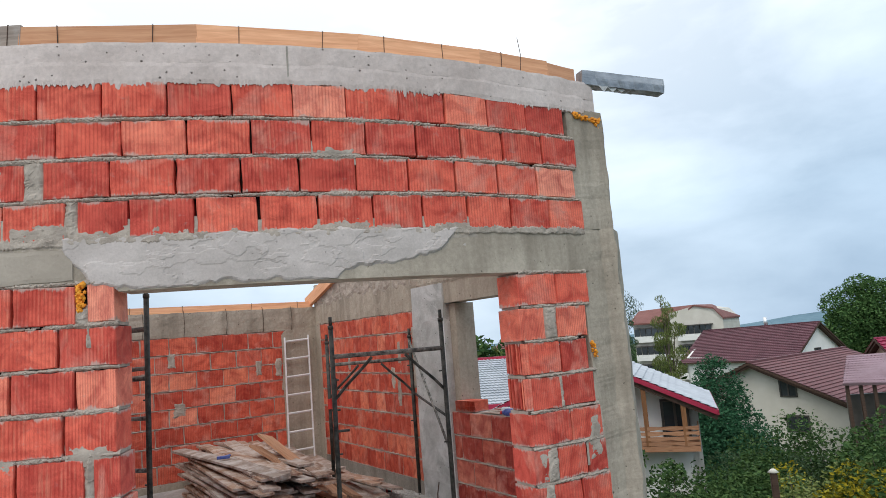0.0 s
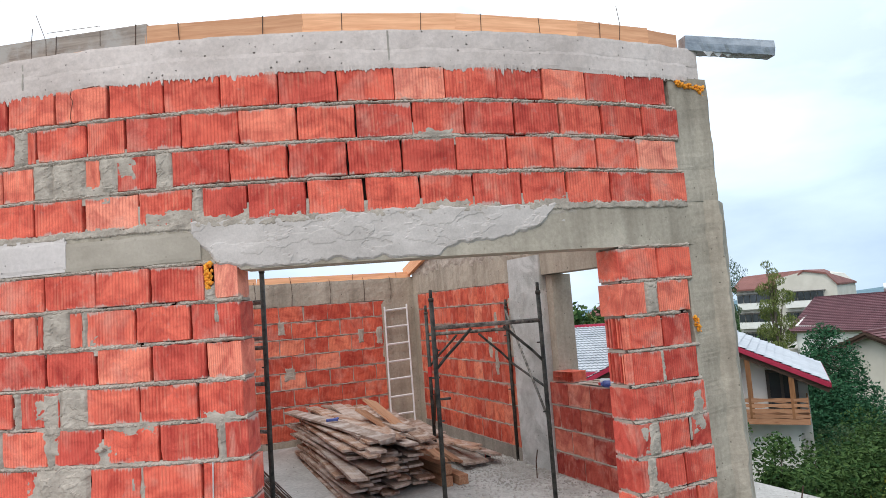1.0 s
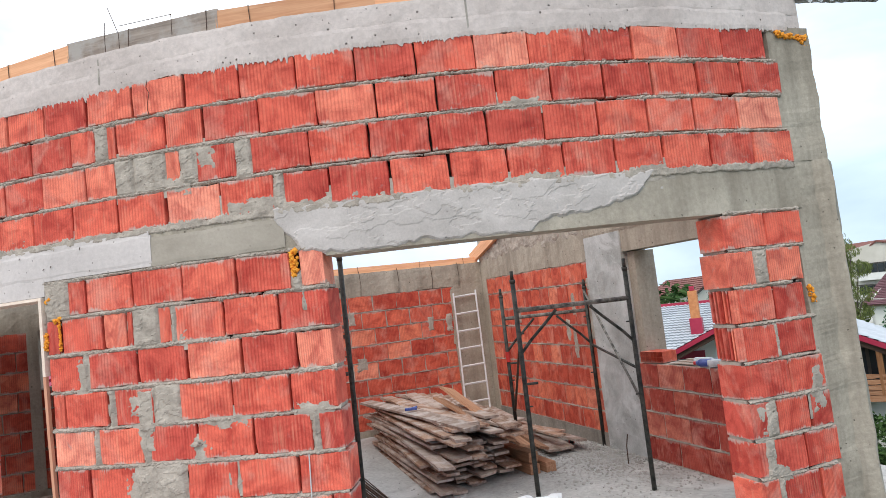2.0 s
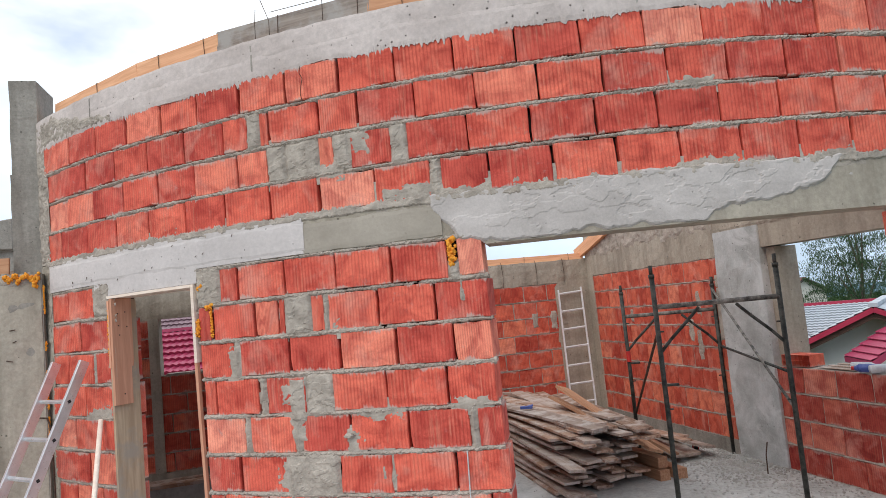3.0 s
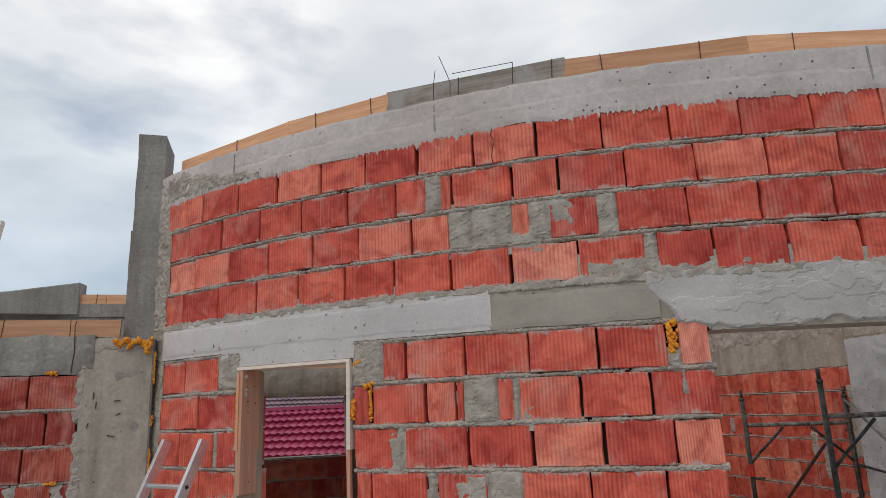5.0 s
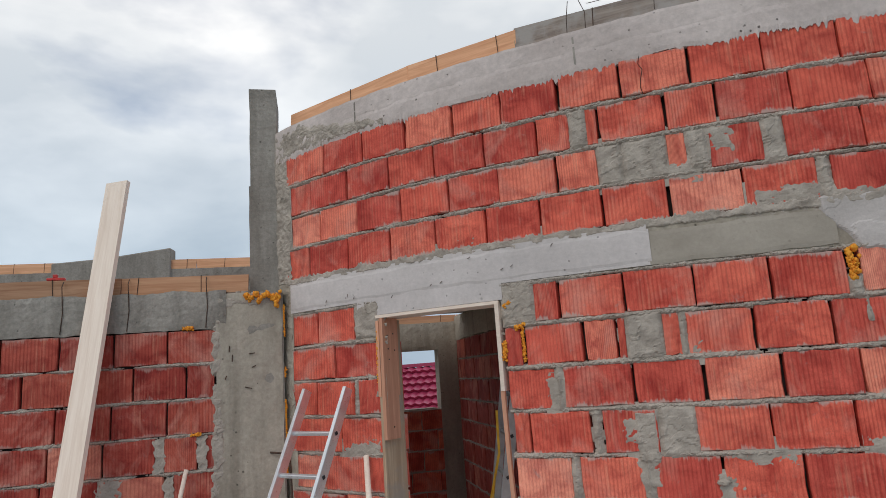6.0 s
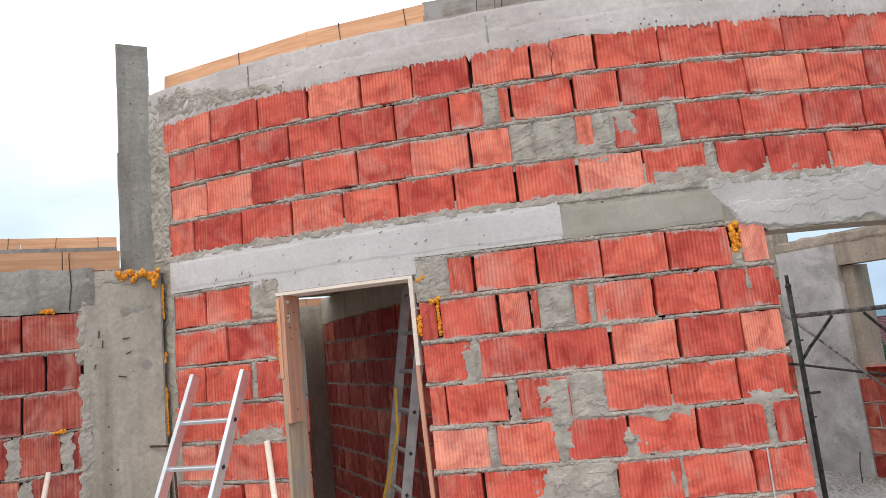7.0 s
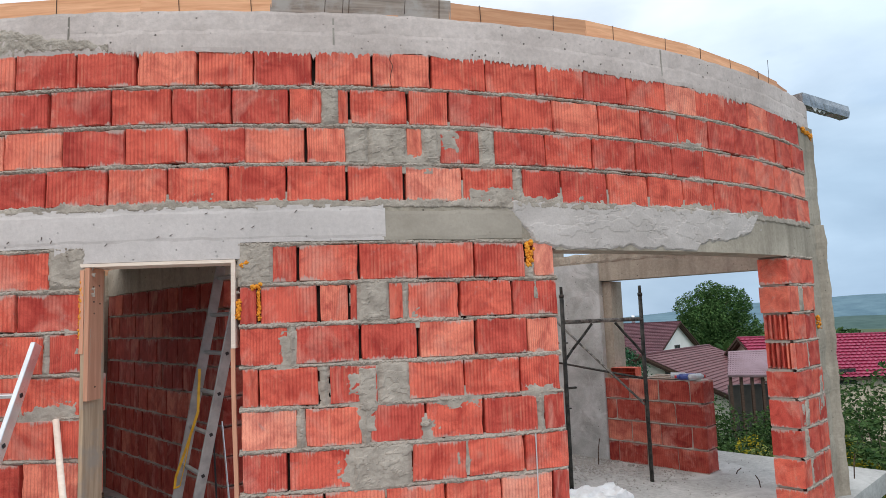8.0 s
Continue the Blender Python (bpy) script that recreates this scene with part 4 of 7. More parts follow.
# right side of the big room: block wall, post, window over a low parapet
RIGHT = Run(-3.8, 0, 0)
straight_wall("wall_right", RIGHT, 3.17, 2.10, 8, "inner wall of red clay blocks on a concrete plinth", seed=11, beam=0.62, beam_mat=CONCRETE_WARM, size=0.25)
bm = bmesh.new()
skin(bm, RIGHT, 0.02, 3.16, ragged(2.40, 0.05, 3, 91), ragged(2.715, 0.02, 5, 92), 0.012, 93, step=0.02, rows=22, lump=0.018, freq=8)
part("rough_patch", bm, MORTAR, bpy.data.objects["wall_right"], "rough mortar daubed over the beam")
bm = bmesh.new()
prism(bm, RIGHT, 0.0, 3.17, FLOOR, 0.11, -0.012, BT)
solid("plinth", bm, CONCRETE_DARK, "rough dark concrete plinth under the blocks", "plinth")
bm = bmesh.new()
prism(bm, RIGHT, 3.17, 3.86, FLOOR, 2.36, -0.02, 0.3)
skin(bm, RIGHT, 3.165, 3.865, flat(FLOOR), ragged(2.34, 0.02, 5, 2), 0.026, 71, rows=30, lump=0.008)
post = solid("column_inner", bm, CONCRETE_SMOOTH, "pale grey concrete column beside the window", "column")
bm = bmesh.new()
prism(bm, RIGHT, 3.86, 3.98, FLOOR, 2.12, 0.06, 0.31)
part("column_return", bm, CONCRETE_WARM, post)
bm = bmesh.new()
prism(bm, RIGHT, 3.17, 6.15, 2.13, 2.48, 0.0, BT)
skin(bm, RIGHT, 3.17, 6.15, flat(2.36), ragged(2.48, 0.02, 5, 2), 0.01, 77, rows=5, lump=0.012)
solid("beam_window", bm, CONCRETE_WARM, "grey concrete beam over the window opening", "beam")
PARA = Run(0.0, 0.0, 0)
straight_wall("parapet", PARA, 1.31, 0.95, 4, "low parapet of deep red clay blocks, darkened for shade, under the window", seed=13, meshes=BLOCKS_DEEP_SHADED)

bm = daub(RIGHT, ((2.49, 2.58, 1.14, 1.40), (2.65, 2.72, 0.95, 1.30), (2.70, 2.76, 1.48, 1.74), (3.08, 3.16, 1.2, 1.9), (1.2, 1.26, 1.4, 1.56)), 71.5, 0.007, 0.016, 0.022)
part("mortar_patches", bm, MORTAR, bpy.data.objects["wall_right"], "mortar run down between the blocks")
BACKW = Run(-3.8, -8.6, 90)
straight_wall("wall_back", BACKW, 8.6, 2.04, 8, "back wall of red clay blocks under a concrete beam", openings=[(2.33, 3.82, 1.31, 2.04)], seed=17, beam=0.345)
bm = daub(BACKW, ((6.38, 6.46, 1.62, 1.80), (6.46, 6.58, 0.94, 1.10), (7.63, 7.70, 1.40, 1.60), (7.93, 8.02, 1.36, 1.62), (5.3, 5.36, 1.1, 1.24)), 81.5, 0.007, 0.016, 0.020)
part("mortar_patches", bm, MORTAR, bpy.data.objects["wall_back"], "mortar patches between the blocks")
bm = bmesh.new()
for s0, s1 in ((2.20, 2.33), (3.82, 4.07), (8.22, 8.62)):
    prism(bm, BACKW, s0, s1, FLOOR, 2.05, -0.012, BT)
prism(bm, BACKW, 0.0, 8.6, FLOOR, 0.04, -0.012, BT)
skin(bm, BACKW, 8.09, 8.60, flat(FLOOR), ragged(2.06, 0.02, 5, 2), 0.010, 83, step=0.03, rows=90, lump=0.006, wob=0.12)
solid("column_back", bm, CONCRETE_WARM, "grey concrete columns in the back wall", "column")
bm = bmesh.new()
prism(bm, RIGHT, -0.02, 0.20, FLOOR, 2.12, -0.014, 0.1)
solid("column_corner", bm, CONCRETE_WARM, "grey concrete column in the room's corner", "column")

PART = Run(-3.8, -4.53, 0)
straight_wall("wall_partition", PART, 3.0, 2.15, 9, "deep red clay block partition, darkened for shade, beside the door room", seed=19, beam=0.30, openings=[(2.12, 2.42, 1.93, 2.15)], meshes=BLOCKS_DEEP_SHADED, size=0.25)

LEFT = Run(-0.42, -9.9, 90)
rng = random.Random(23)
bm = bmesh.new()
prism(bm, LEFT, 0, 2.84, FLOOR, 2.18, 0.035, BT - 0.01)
left = solid("wall_left", bm, JOINT_SHADE, "lower side wall of deep red clay blocks, darkened for shade", "wall")
LW = 9.9
for k, row in enumerate(([-9.6, -9.22, -8.86, -8.50, -8.13, -7.77, -7.41, -7.05], [-9.7, -9.40, -9.08, -8.72, -8.36, -8.01, -7.64, -7.28, -7.08], [-9.6, -9.25, -8.88, -8.51, -8.14, -7.78, -7.41, -7.05],
                         [-9.65, -9.28, -8.92, -8.55, -8.18, -7.83, -7.48], [-9.6, -9.3, -8.95, -8.58, -8.22, -7.85, -7.42], [-9.65, -9.28, -8.92, -8.55, -8.18, -7.83, -7.46, -7.06],
                         [-9.6, -9.3, -8.95, -8.58, -8.22, -7.85, -7.45, -7.06], [-9.65, -9.28, -8.92, -8.55, -8.18, -7.83, -7.46, -7.06])):
    lay(left, LEFT, [(a + LW, b + LW) for a, b in zip(row, row[1:])], 2.18 - 0.25 * (k + 1), rng, BLOCKS_DEEP_SHADED)
lay(left, LEFT, [(LW - 7.43, LW - 7.20), (LW - 7.15, LW - 7.04)], 1.18, rng, BLOCKS_DEEP_SHADED)
lay(left, LEFT, [(LW - 7.37, LW - 7.05)], 0.93, rng, BLOCKS_DEEP_SHADED)
beds(left, LEFT, [(0.1, 2.84, 2.18 - 0.25 * (k + 1)) for k in range(8)], 61.0, step=0.008, wide=0.65)
bm = bmesh.new()
for k, (s0, s1, z0, z1) in enumerate(((-7.49, -7.42, 1.18, 1.42), (-7.21, -7.14, 1.2, 1.42), (-7.42, -7.36, 0.93, 1.17), (-7.85, -7.70, 0.95, 1.17))):
    skin(bm, LEFT, s0 + LW, s1 + LW, ragged(z0, 0.02, 12, k + 0.5), ragged(z1, 0.018, 12, k + 20.5), 0.004, k * 2.7, step=0.007, rows=30, lump=0.008, back=0.06, freq=24, wob=0.03)
part("mortar_patches", bm, MORTAR, left)
bm = bmesh.new()
prism(bm, LEFT, 0, 2.9, 2.18, 2.45, 0.0, BT)
skin(bm, LEFT, 0, 2.9, ragged(2.18, 0.012, 6, 41), ragged(2.455, 0.02, 5, 42), 0.008, 44, step=0.012, rows=22, lump=0.006, freq=16)
part("ring_beam", bm, CONCRETE_DARK, left, "grey cast concrete beam with a ragged top")


# unseen timber deck, added to keep skylight out of the door room
bm = bmesh.new()
pts = [hp(-3.4, -8.9), hp(-0.72, -8.9), hp(-0.72, -6.75)] + [bow(-0.85 + 0.3 * i, 0.30, 0) for i in range(9)] + [hp(0.9, -4.40), hp(-3.4, -4.40)]
polygon_slab(bm, [tuple(p.xy) for p in pts], 2.46, 2.50)
solid("ceiling", bm, PINE_GREY, "added unseen formwork deck that darkens the door room", "ceiling")


# ---- timber and steel on the wall tops ----
def along(a, b, roll=0.0):
    """A pose whose x runs from a towards b, at the middle between them."""
    a, b = Vector(a), Vector(b)
    x = (b - a).normalized()
    side = Vector((0, 0, 1)).cross(x)
    side = side.normalized() if side.length > 1e-4 else Vector((0, 1, 0))
    up = x.cross(side)
    m = Matrix((x, side, up)).transposed().to_4x4()
    return Matrix.Translation((a + b) / 2) @ m @ Matrix.Rotation(roll, 4, "X")


def board(name, a, b, width, thick, mat, label, category="plank", group="", seed=1, roll=0.0, wires=(), bow=0.004, parent=None, kind=""):
    """A sawn board from a to b; wires: places along it where a tie wire is wound round."""
    a, b = Vector(a), Vector(b)
    rng = random.Random(seed)
    m = along(a, b, roll)
    bm = bmesh.new()
    plank(bm, (b - a).length, width, thick, Matrix.Identity(4), rng, bow)
    ob = new(name, finish(name, bm, mat))
    ob.matrix_world = m
    if parent:
        ob.parent = parent
        return tagged(ob, label)
    tagged(ob, label, category, group, kind)
    for w in wires:
        bm = bmesh.new()
        x = (w - 0.5) * (b - a).length
        y, z = width / 2 + 0.003, thick / 2 + 0.003
        lean = rng.uniform(-0.012, 0.012)
        bent(bm, [(x, -y, -z), (x + lean, y, -z), (x + lean, y, z), (x, -y, z), (x, -y, -z)], 0.0028, 5)
        part("tie_wire", bm, REBAR, ob, "twisted black tie wire")
    return ob


def formwork_on_ring():
    rng = random.Random(8)
    runs = [(-1.10, 0.22, PINE, 0.0), (0.22, 1.13, PINE, 0.0), (1.13, 2.385, PINE_SLATE, 0.02), (2.38, 3.5, PINE, 0.0), (3.5, 4.6, PINE, 0.004), (4.6, 5.6, PINE, 0.0), (5.6, 6.30, PINE, 0.0), (6.30, 6.62, PINE, -0.004)]
    ties = [(0.55,), (0.3, 0.85), (0.42, 0.93), (0.22, 0.74), (0.25, 0.76), (0.2, 0.68), (0.3,), ()]
    for (s0, s1, mat, up), w in zip(runs, ties):
        # boards follow the bow in short straight pieces
        a, b = bow(s0 - 0.005, 0.17, 3.850 + up), bow(s1 + 0.005, 0.17, 3.850 + up + rng.uniform(-0.008, 0.008))
        kindword = "dark grey cement-stained" if mat is PINE_SLATE else "fresh orange pine"
        board("formwork_board", a, b, 0.19, 0.025, mat, f"{kindword} formwork board standing on the ring beam", "board", "formwork boards on the ring beam", int(s0 * 100), math.pi / 2, w)
    board("formwork_board", bow(1.15, 0.15, 3.775), bow(2.0, 0.15, 3.785), 0.06, 0.02, PINE, "thin reddish batten under the grey formwork board", "board", "formwork boards on the ring beam", 5, math.pi / 2)
    for k, (s, z, lean, h) in enumerate(((1.62, 3.9, -0.06, 0.22), (5.98, 3.92, -0.02, 0.16), (2.05, 3.95, -0.40, 0.02), (1.50, 3.9, 0.03, 0.12))):
        bm = bmesh.new()
        p, q = bow(s, 0.14, z - 0.12), bow(s + lean, 0.12, z + h)
        bent(bm, [p, bow(s + 0.01, 0.13, z + 0.02), q], 0.0025, 6)
        solid("rebar_stub", bm, REBAR, "thin rusty rebar end sticking up from the beam", "rebar", "", group="rebar ends")


formwork_on_ring()


def wrapped_timber():
    a = bow(6.55, 0.05, 3.80)
    b = a + Vector((0.66, 0.41, -0.055))
    m = along(a, b)
    length = (b - a).length
    bm = bmesh.new()
    n = 26
    rings = []
    for i in range(n + 1):
        x = (i / n - 0.5) * length
        ring = []
        for k, (y, z) in enumerate(((-0.05, -0.06), (0.05, -0.06), (0.055, 0.0), (0.05, 0.06), (-0.05, 0.06), (-0.057, 0.0))):
            j = 0.008 * rough(i * 0.7, k * 3.1, 2)
            ring.append(bm.verts.new((x, y + j, z + 0.8 * j - (0.012 * abs(rough(i * 0.9, 7)) if z < 0 else 0))))
        rings.append(ring)
    for p, q in zip(rings, rings[1:]):
        for k in range(6):
            bm.faces.new((p[k], p[(k + 1) % 6], q[(k + 1) % 6], q[k]))
    bm.faces.new(rings[0][::-1])
    bm.faces.new(rings[-1])
    ob = new("wrapped_timber", finish("wrapped_timber", bm, FOIL))
    ob.matrix_world = m
    tagged(ob, "timber wrapped in grey plastic film jutting past the corner", "timber")
    bm = bmesh.new()
    for i in range(3):
        skinpts = [bm.verts.new((-length / 2 + 0.15 + 0.09 * i + dx, -0.05 + 0.01 * i, -0.062 - dz)) for dx, dz in ((0, 0), (0.09, 0), (0.05, 0.05 - 0.01 * i))]
        bm.faces.new(skinpts)
    bmesh.ops.solidify(bm, geom=bm.faces[:], thickness=0.002)
    part("loose_film", bm, SACK, ob, "loose flap of clear film")


wrapped_timber()


def bubble():
    bm = bmesh.new()
    bmesh.ops.create_icosphere(bm, subdivisions=2, radius=1.0)
    bm.verts.index_update()
    out = [v.co.copy() for v in bm.verts], [[v.index for v in f.verts] for f in bm.faces]
    bm.free()
    return out


BUBBLE = bubble()


def foam(points, radius, seed, label="bead of hardened orange mounting foam"):
    """One lumpy bead through the points, of many swollen bubbles grown together."""
    rng = random.Random(seed)
    bm = bmesh.new()
    path = []
    for a, b in zip(points, points[1:]):
        n = max(1, round((b - a).length / (radius * 0.8)))
        path += [a.lerp(b, i / n) for i in range(n)]
    path.append(points[-1])
    for p in path:
        for _ in range(6):
            r = radius * rng.uniform(0.25, 0.62)
            c = p + Vector((rng.gauss(0, 0.42), rng.gauss(0, 0.3), rng.gauss(0, 0.42))) * radius
            tall, q = r * rng.uniform(0.8, 1.4), rng.uniform(0, 50)
            vs = []
            for d in BUBBLE[0]:
                k = 1 + 0.8 * noise.noise(d * 2.4 + Vector((q, q, 0)))
                vs.append(bm.verts.new((c.x + d.x * r * k, c.y + d.y * r * k, c.z + d.z * tall * k)))
            for f in BUBBLE[1]:
                bm.faces.new([vs[i] for i in f])
    solid("foam_bead", bm, FOAM, label, "foam", "", True, "beads of mounting foam")


def strip(s0, z0, s1, z1, n, y=-0.006):
    return [bow(s0 + (s1 - s0) * i / max(1, n - 1), y, z0 + (z1 - z0) * i / max(1, n - 1)) for i in range(n)]


foam(strip(2.825, 2.235, 2.822, 2.10, 6), 0.027, 1)
foam(strip(6.38, 3.44, 6.66, 3.43, 12) + strip(6.6, 3.41, 6.66, 3.36, 4), 0.022, 2)
foam(strip(1.06, 1.98, 1.065, 1.79, 9), 0.011, 3)
foam(strip(1.02, 1.985, 1.07, 1.99, 3), 0.016, 13)
foam(strip(0.935, 1.90, 0.93, 1.80, 4), 0.015, 4)
foam(strip(0.945, 2.115, 0.985, 2.135, 3), 0.013, 14)
foam(strip(-0.045, 2.04, -0.05, 1.72, 12), 0.011, 5)
foam(strip(6.31, 1.63, 6.33, 1.54, 5), 0.02, 6)
foam([LEFT(2.84 + 0.2 + 0.027 * i, -0.025 + 0.006 * (i % 2), 2.415 - 0.03 * math.sin(i * 1.1) ** 2) for i in range(10)] + [LEFT(2.84 + 0.42, -0.02, 2.39 - 0.02 * i) for i in range(4)], 0.026, 7)
for k, (z0, z1) in enumerate(((2.33, 2.10), (1.86, 1.80), (1.62, 1.32), (1.25, 1.08))):
    foam([LEFT(3.318, 0.004, z0), LEFT(3.316, 0.006, (z0 + z1) / 2), LEFT(3.318, 0.004, z1)], 0.009, 8 + k * 7)
foam([RIGHT(3.98, 0.04, 0.55 + 0.03 * i) for i in range(6)], 0.02, 9)
foam([LEFT(2.60 + 0.02 * i, -0.008, 2.19) for i in range(4)], 0.014, 10)
foam([LEFT(2.66 + 0.02 * i, -0.008, 1.43) for i in range(4)], 0.012, 11)


# ---- left wall's top ----
board("formwork_board", LEFT(-0.1, 0.045, 2.515), LEFT(2.16, 0.045, 2.515), 0.135, 0.03, PINE_RED, "reddish used board along the beam's top", "board", "boards on the side wall", 51, math.pi / 2, (0.8,))
board("formwork_board", LEFT(2.165, 0.045, 2.515), LEFT(3.058, 0.045, 2.515), 0.13, 0.03, PINE, "orange pine board along the beam's top", "board", "boards on the side wall", 53, math.pi / 2, (0.12, 0.62))
# a higher wall behind, with its beam and boards
REAR = Run(-4.6, -10.4, 90)
bm = bmesh.new()
prism(bm, REAR, 0, 3.55, FLOOR, 3.22, 0.03, BT)
rear = solid("wall_rear", bm, CONCRETE_DARK, "grey rendered rear wall behind the side wall", "wall")
bm = bmesh.new()
skin(bm, REAR, 0, 3.55, flat(3.18), ragged(3.35, 0.008, 6, 3), 0.0, 12, step=0.02, rows=10, lump=0.006, freq=14)
prism(bm, REAR, 0, 3.55, 3.2, 3.35, 0.0, BT)
part("ring_beam", bm, CONCRETE_DARK, rear, "dark concrete ring beam")
for k, (s0, s1) in enumerate(((0.0, 0.80), (1.9, 2.52), (2.525, 3.55))):
    board("formwork_board", REAR(s0, 0.03, 3.415), REAR(s1, 0.03, 3.415), 0.13, 0.03, PINE, "orange pine board on the rear wall's beam", "board", "boards on the rear wall", 55 + k, math.pi / 2, (0.35, 0.8))
bm = bmesh.new()
foot = [(0.76, -0.10), (1.40, -0.14), (2.20, -0.04), (2.20, 0.30), (0.76, 0.30)]
tops = [3.455, 3.49, 3.635, 3.66, 3.48]
low = [bm.verts.new(REAR(a, b, 3.20)) for a, b in foot]
high = [bm.verts.new(REAR(a, b, z)) for (a, b), z in zip(foot, tops)]
bm.faces.new(high)
bm.faces.new(low[::-1])
for k in range(5):
    bm.faces.new((low[k], low[(k + 1) % 5], high[(k + 1) % 5], high[k]))
bmesh.ops.bevel(bm, geom=bm.edges[:], offset=0.012, segments=1, affect="EDGES")
solid("concrete_upstand", bm, CONCRETE_DARK, "dark sloping concrete upstand on the rear wall", "upstand", "structure")
bm = bmesh.new()
for v in box(bm, 1.66, 1.78, 0.03, 0.065, 2.585, 2.605, LEFT.m, 0.004):
    pass
box(bm, 1.70, 1.73, 0.033, 0.062, 2.605, 2.63, LEFT.m, 0.003)
solid("spirit_level", bm, RED, "small red plastic tool lying on the board", "tool", "")


def hanging_wires(line, places, top, drop, group):
    for k, s in enumerate(places):
        bm = bmesh.new()
        bent(bm, [line(s, 0.02, top), line(s, -0.012, top - 0.04), line(s + 0.01, -0.014, top - drop * 0.6), line(s - 0.004, -0.010, top - drop)], 0.0035, 5)
        solid("tie_wire", bm, REBAR, "black tie wire hanging down the concrete beam", "wire", "", group=group)


hanging_wires(LEFT, (1.78, 2.22, 2.76, 1.2), 2.57, 0.38, "wires on the side wall")
hanging_wires(BACKW, (4.9, 5.5, 6.05, 6.6, 7.2, 7.75, 8.2), 2.42, 0.38, "wires on the back wall")

# back wall's boards and the rafter
for k, (s0, s1) in enumerate(((2.0, 4.1), (4.1, 6.1), (6.1, 8.58))):
    board("formwork_board", BACKW(s0, 0.03, 2.43), BACKW(s1 - 0.01, 0.03, 2.43), 0.10, 0.025, PINE, "orange pine board along the back beam's top", "board", "boards on the back wall", 60 + k, math.pi / 2, (0.2, 0.6, 0.9))
board("rafter", RIGHT(-0.2, -0.045, 2.46), RIGHT(1.5, -0.045, 2.94), 0.17, 0.06, PINE, "sloping new pine timber on the room's corner", "timber", "", 66, math.pi / 2)


# ---- door frame ----
def door_frame():
    fr = thing("door_frame", "raw timber door lining in the block wall", "door frame", kind="structure")
    bm = bmesh.new()
    prism(bm, FRONT, DOOR0 + 0.012, DOOR0 + 0.038, 1.343, 2.135, -0.014, 0.125)
    part("jamb_board", bm, PINE_BROWN, fr, "brown board nailed over the jamb")
    bm = bmesh.new()
    prism(bm, FRONT, DOOR0 + 0.010, DOOR0 + 0.034, 1.62, 2.135, 0.127, 0.146)
    part("jamb_board", bm, PINE_BROWN, fr, "narrow offcut beside the jamb board")
    bm = bmesh.new()
    prism(bm, FRONT, DOOR0 - 0.014, DOOR0 + 0.010, FLOOR, 2.13, -0.008, 0.20)
    part("jamb_lining", bm, JAMB, fr, "weathered knotty board lining the jamb")
    for z, y in ((2.02, 0.03), (2.03, 0.09), (1.93, 0.035), (1.92, 0.10), (1.86, 0.04), (1.42, 0.06)):
        bm = bmesh.new()
        c = bow(DOOR0 + 0.0385, y, z)
        tube(bm, c, c + Vector((0.003, 0, 0)), 0.005, 8)
        part("nail_head", bm, REBAR, fr, "dark nail head")
    bm = bmesh.new()
    prism(bm, FRONT, DOOR0 - 0.02, DOOR0 + 0.004, 1.62, 2.12, -0.014, 0.05)
    part("packing_strip", bm, PINE_BROWN, fr)
    bm = bmesh.new()
    prism(bm, FRONT, DOOR0 - 0.02, DOOR1 + 0.01, 2.137, 2.157, -0.014, 0.20)
    part("head_board", bm, PINE_PALE, fr, "pale pine board under the lintel")
    bm = bmesh.new()
    prism(bm, FRONT, DOOR1 - 0.015, DOOR1 + 0.012, 1.62, 2.138, -0.016, 0.16)
    part("jamb_strip", bm, PINE_PALE, fr, "pale pine strip at the jamb's top")
    bm = bmesh.new()
    pts = [bow(DOOR1 + 0.005 + 0.012 * math.sin(z * 3), 0.0, z) for z in (1.62, 1.2, 0.8, 0.4, FLOOR)]
    for p, q in zip(pts, pts[1:]):
        box(bm, -(p - q).length / 2, (p - q).length / 2, -0.012, 0.012, -0.012, 0.012, along(p, q))
    part("batten", bm, PINE_BROWN, fr, "thin brown batten")
    return fr


door_frame()


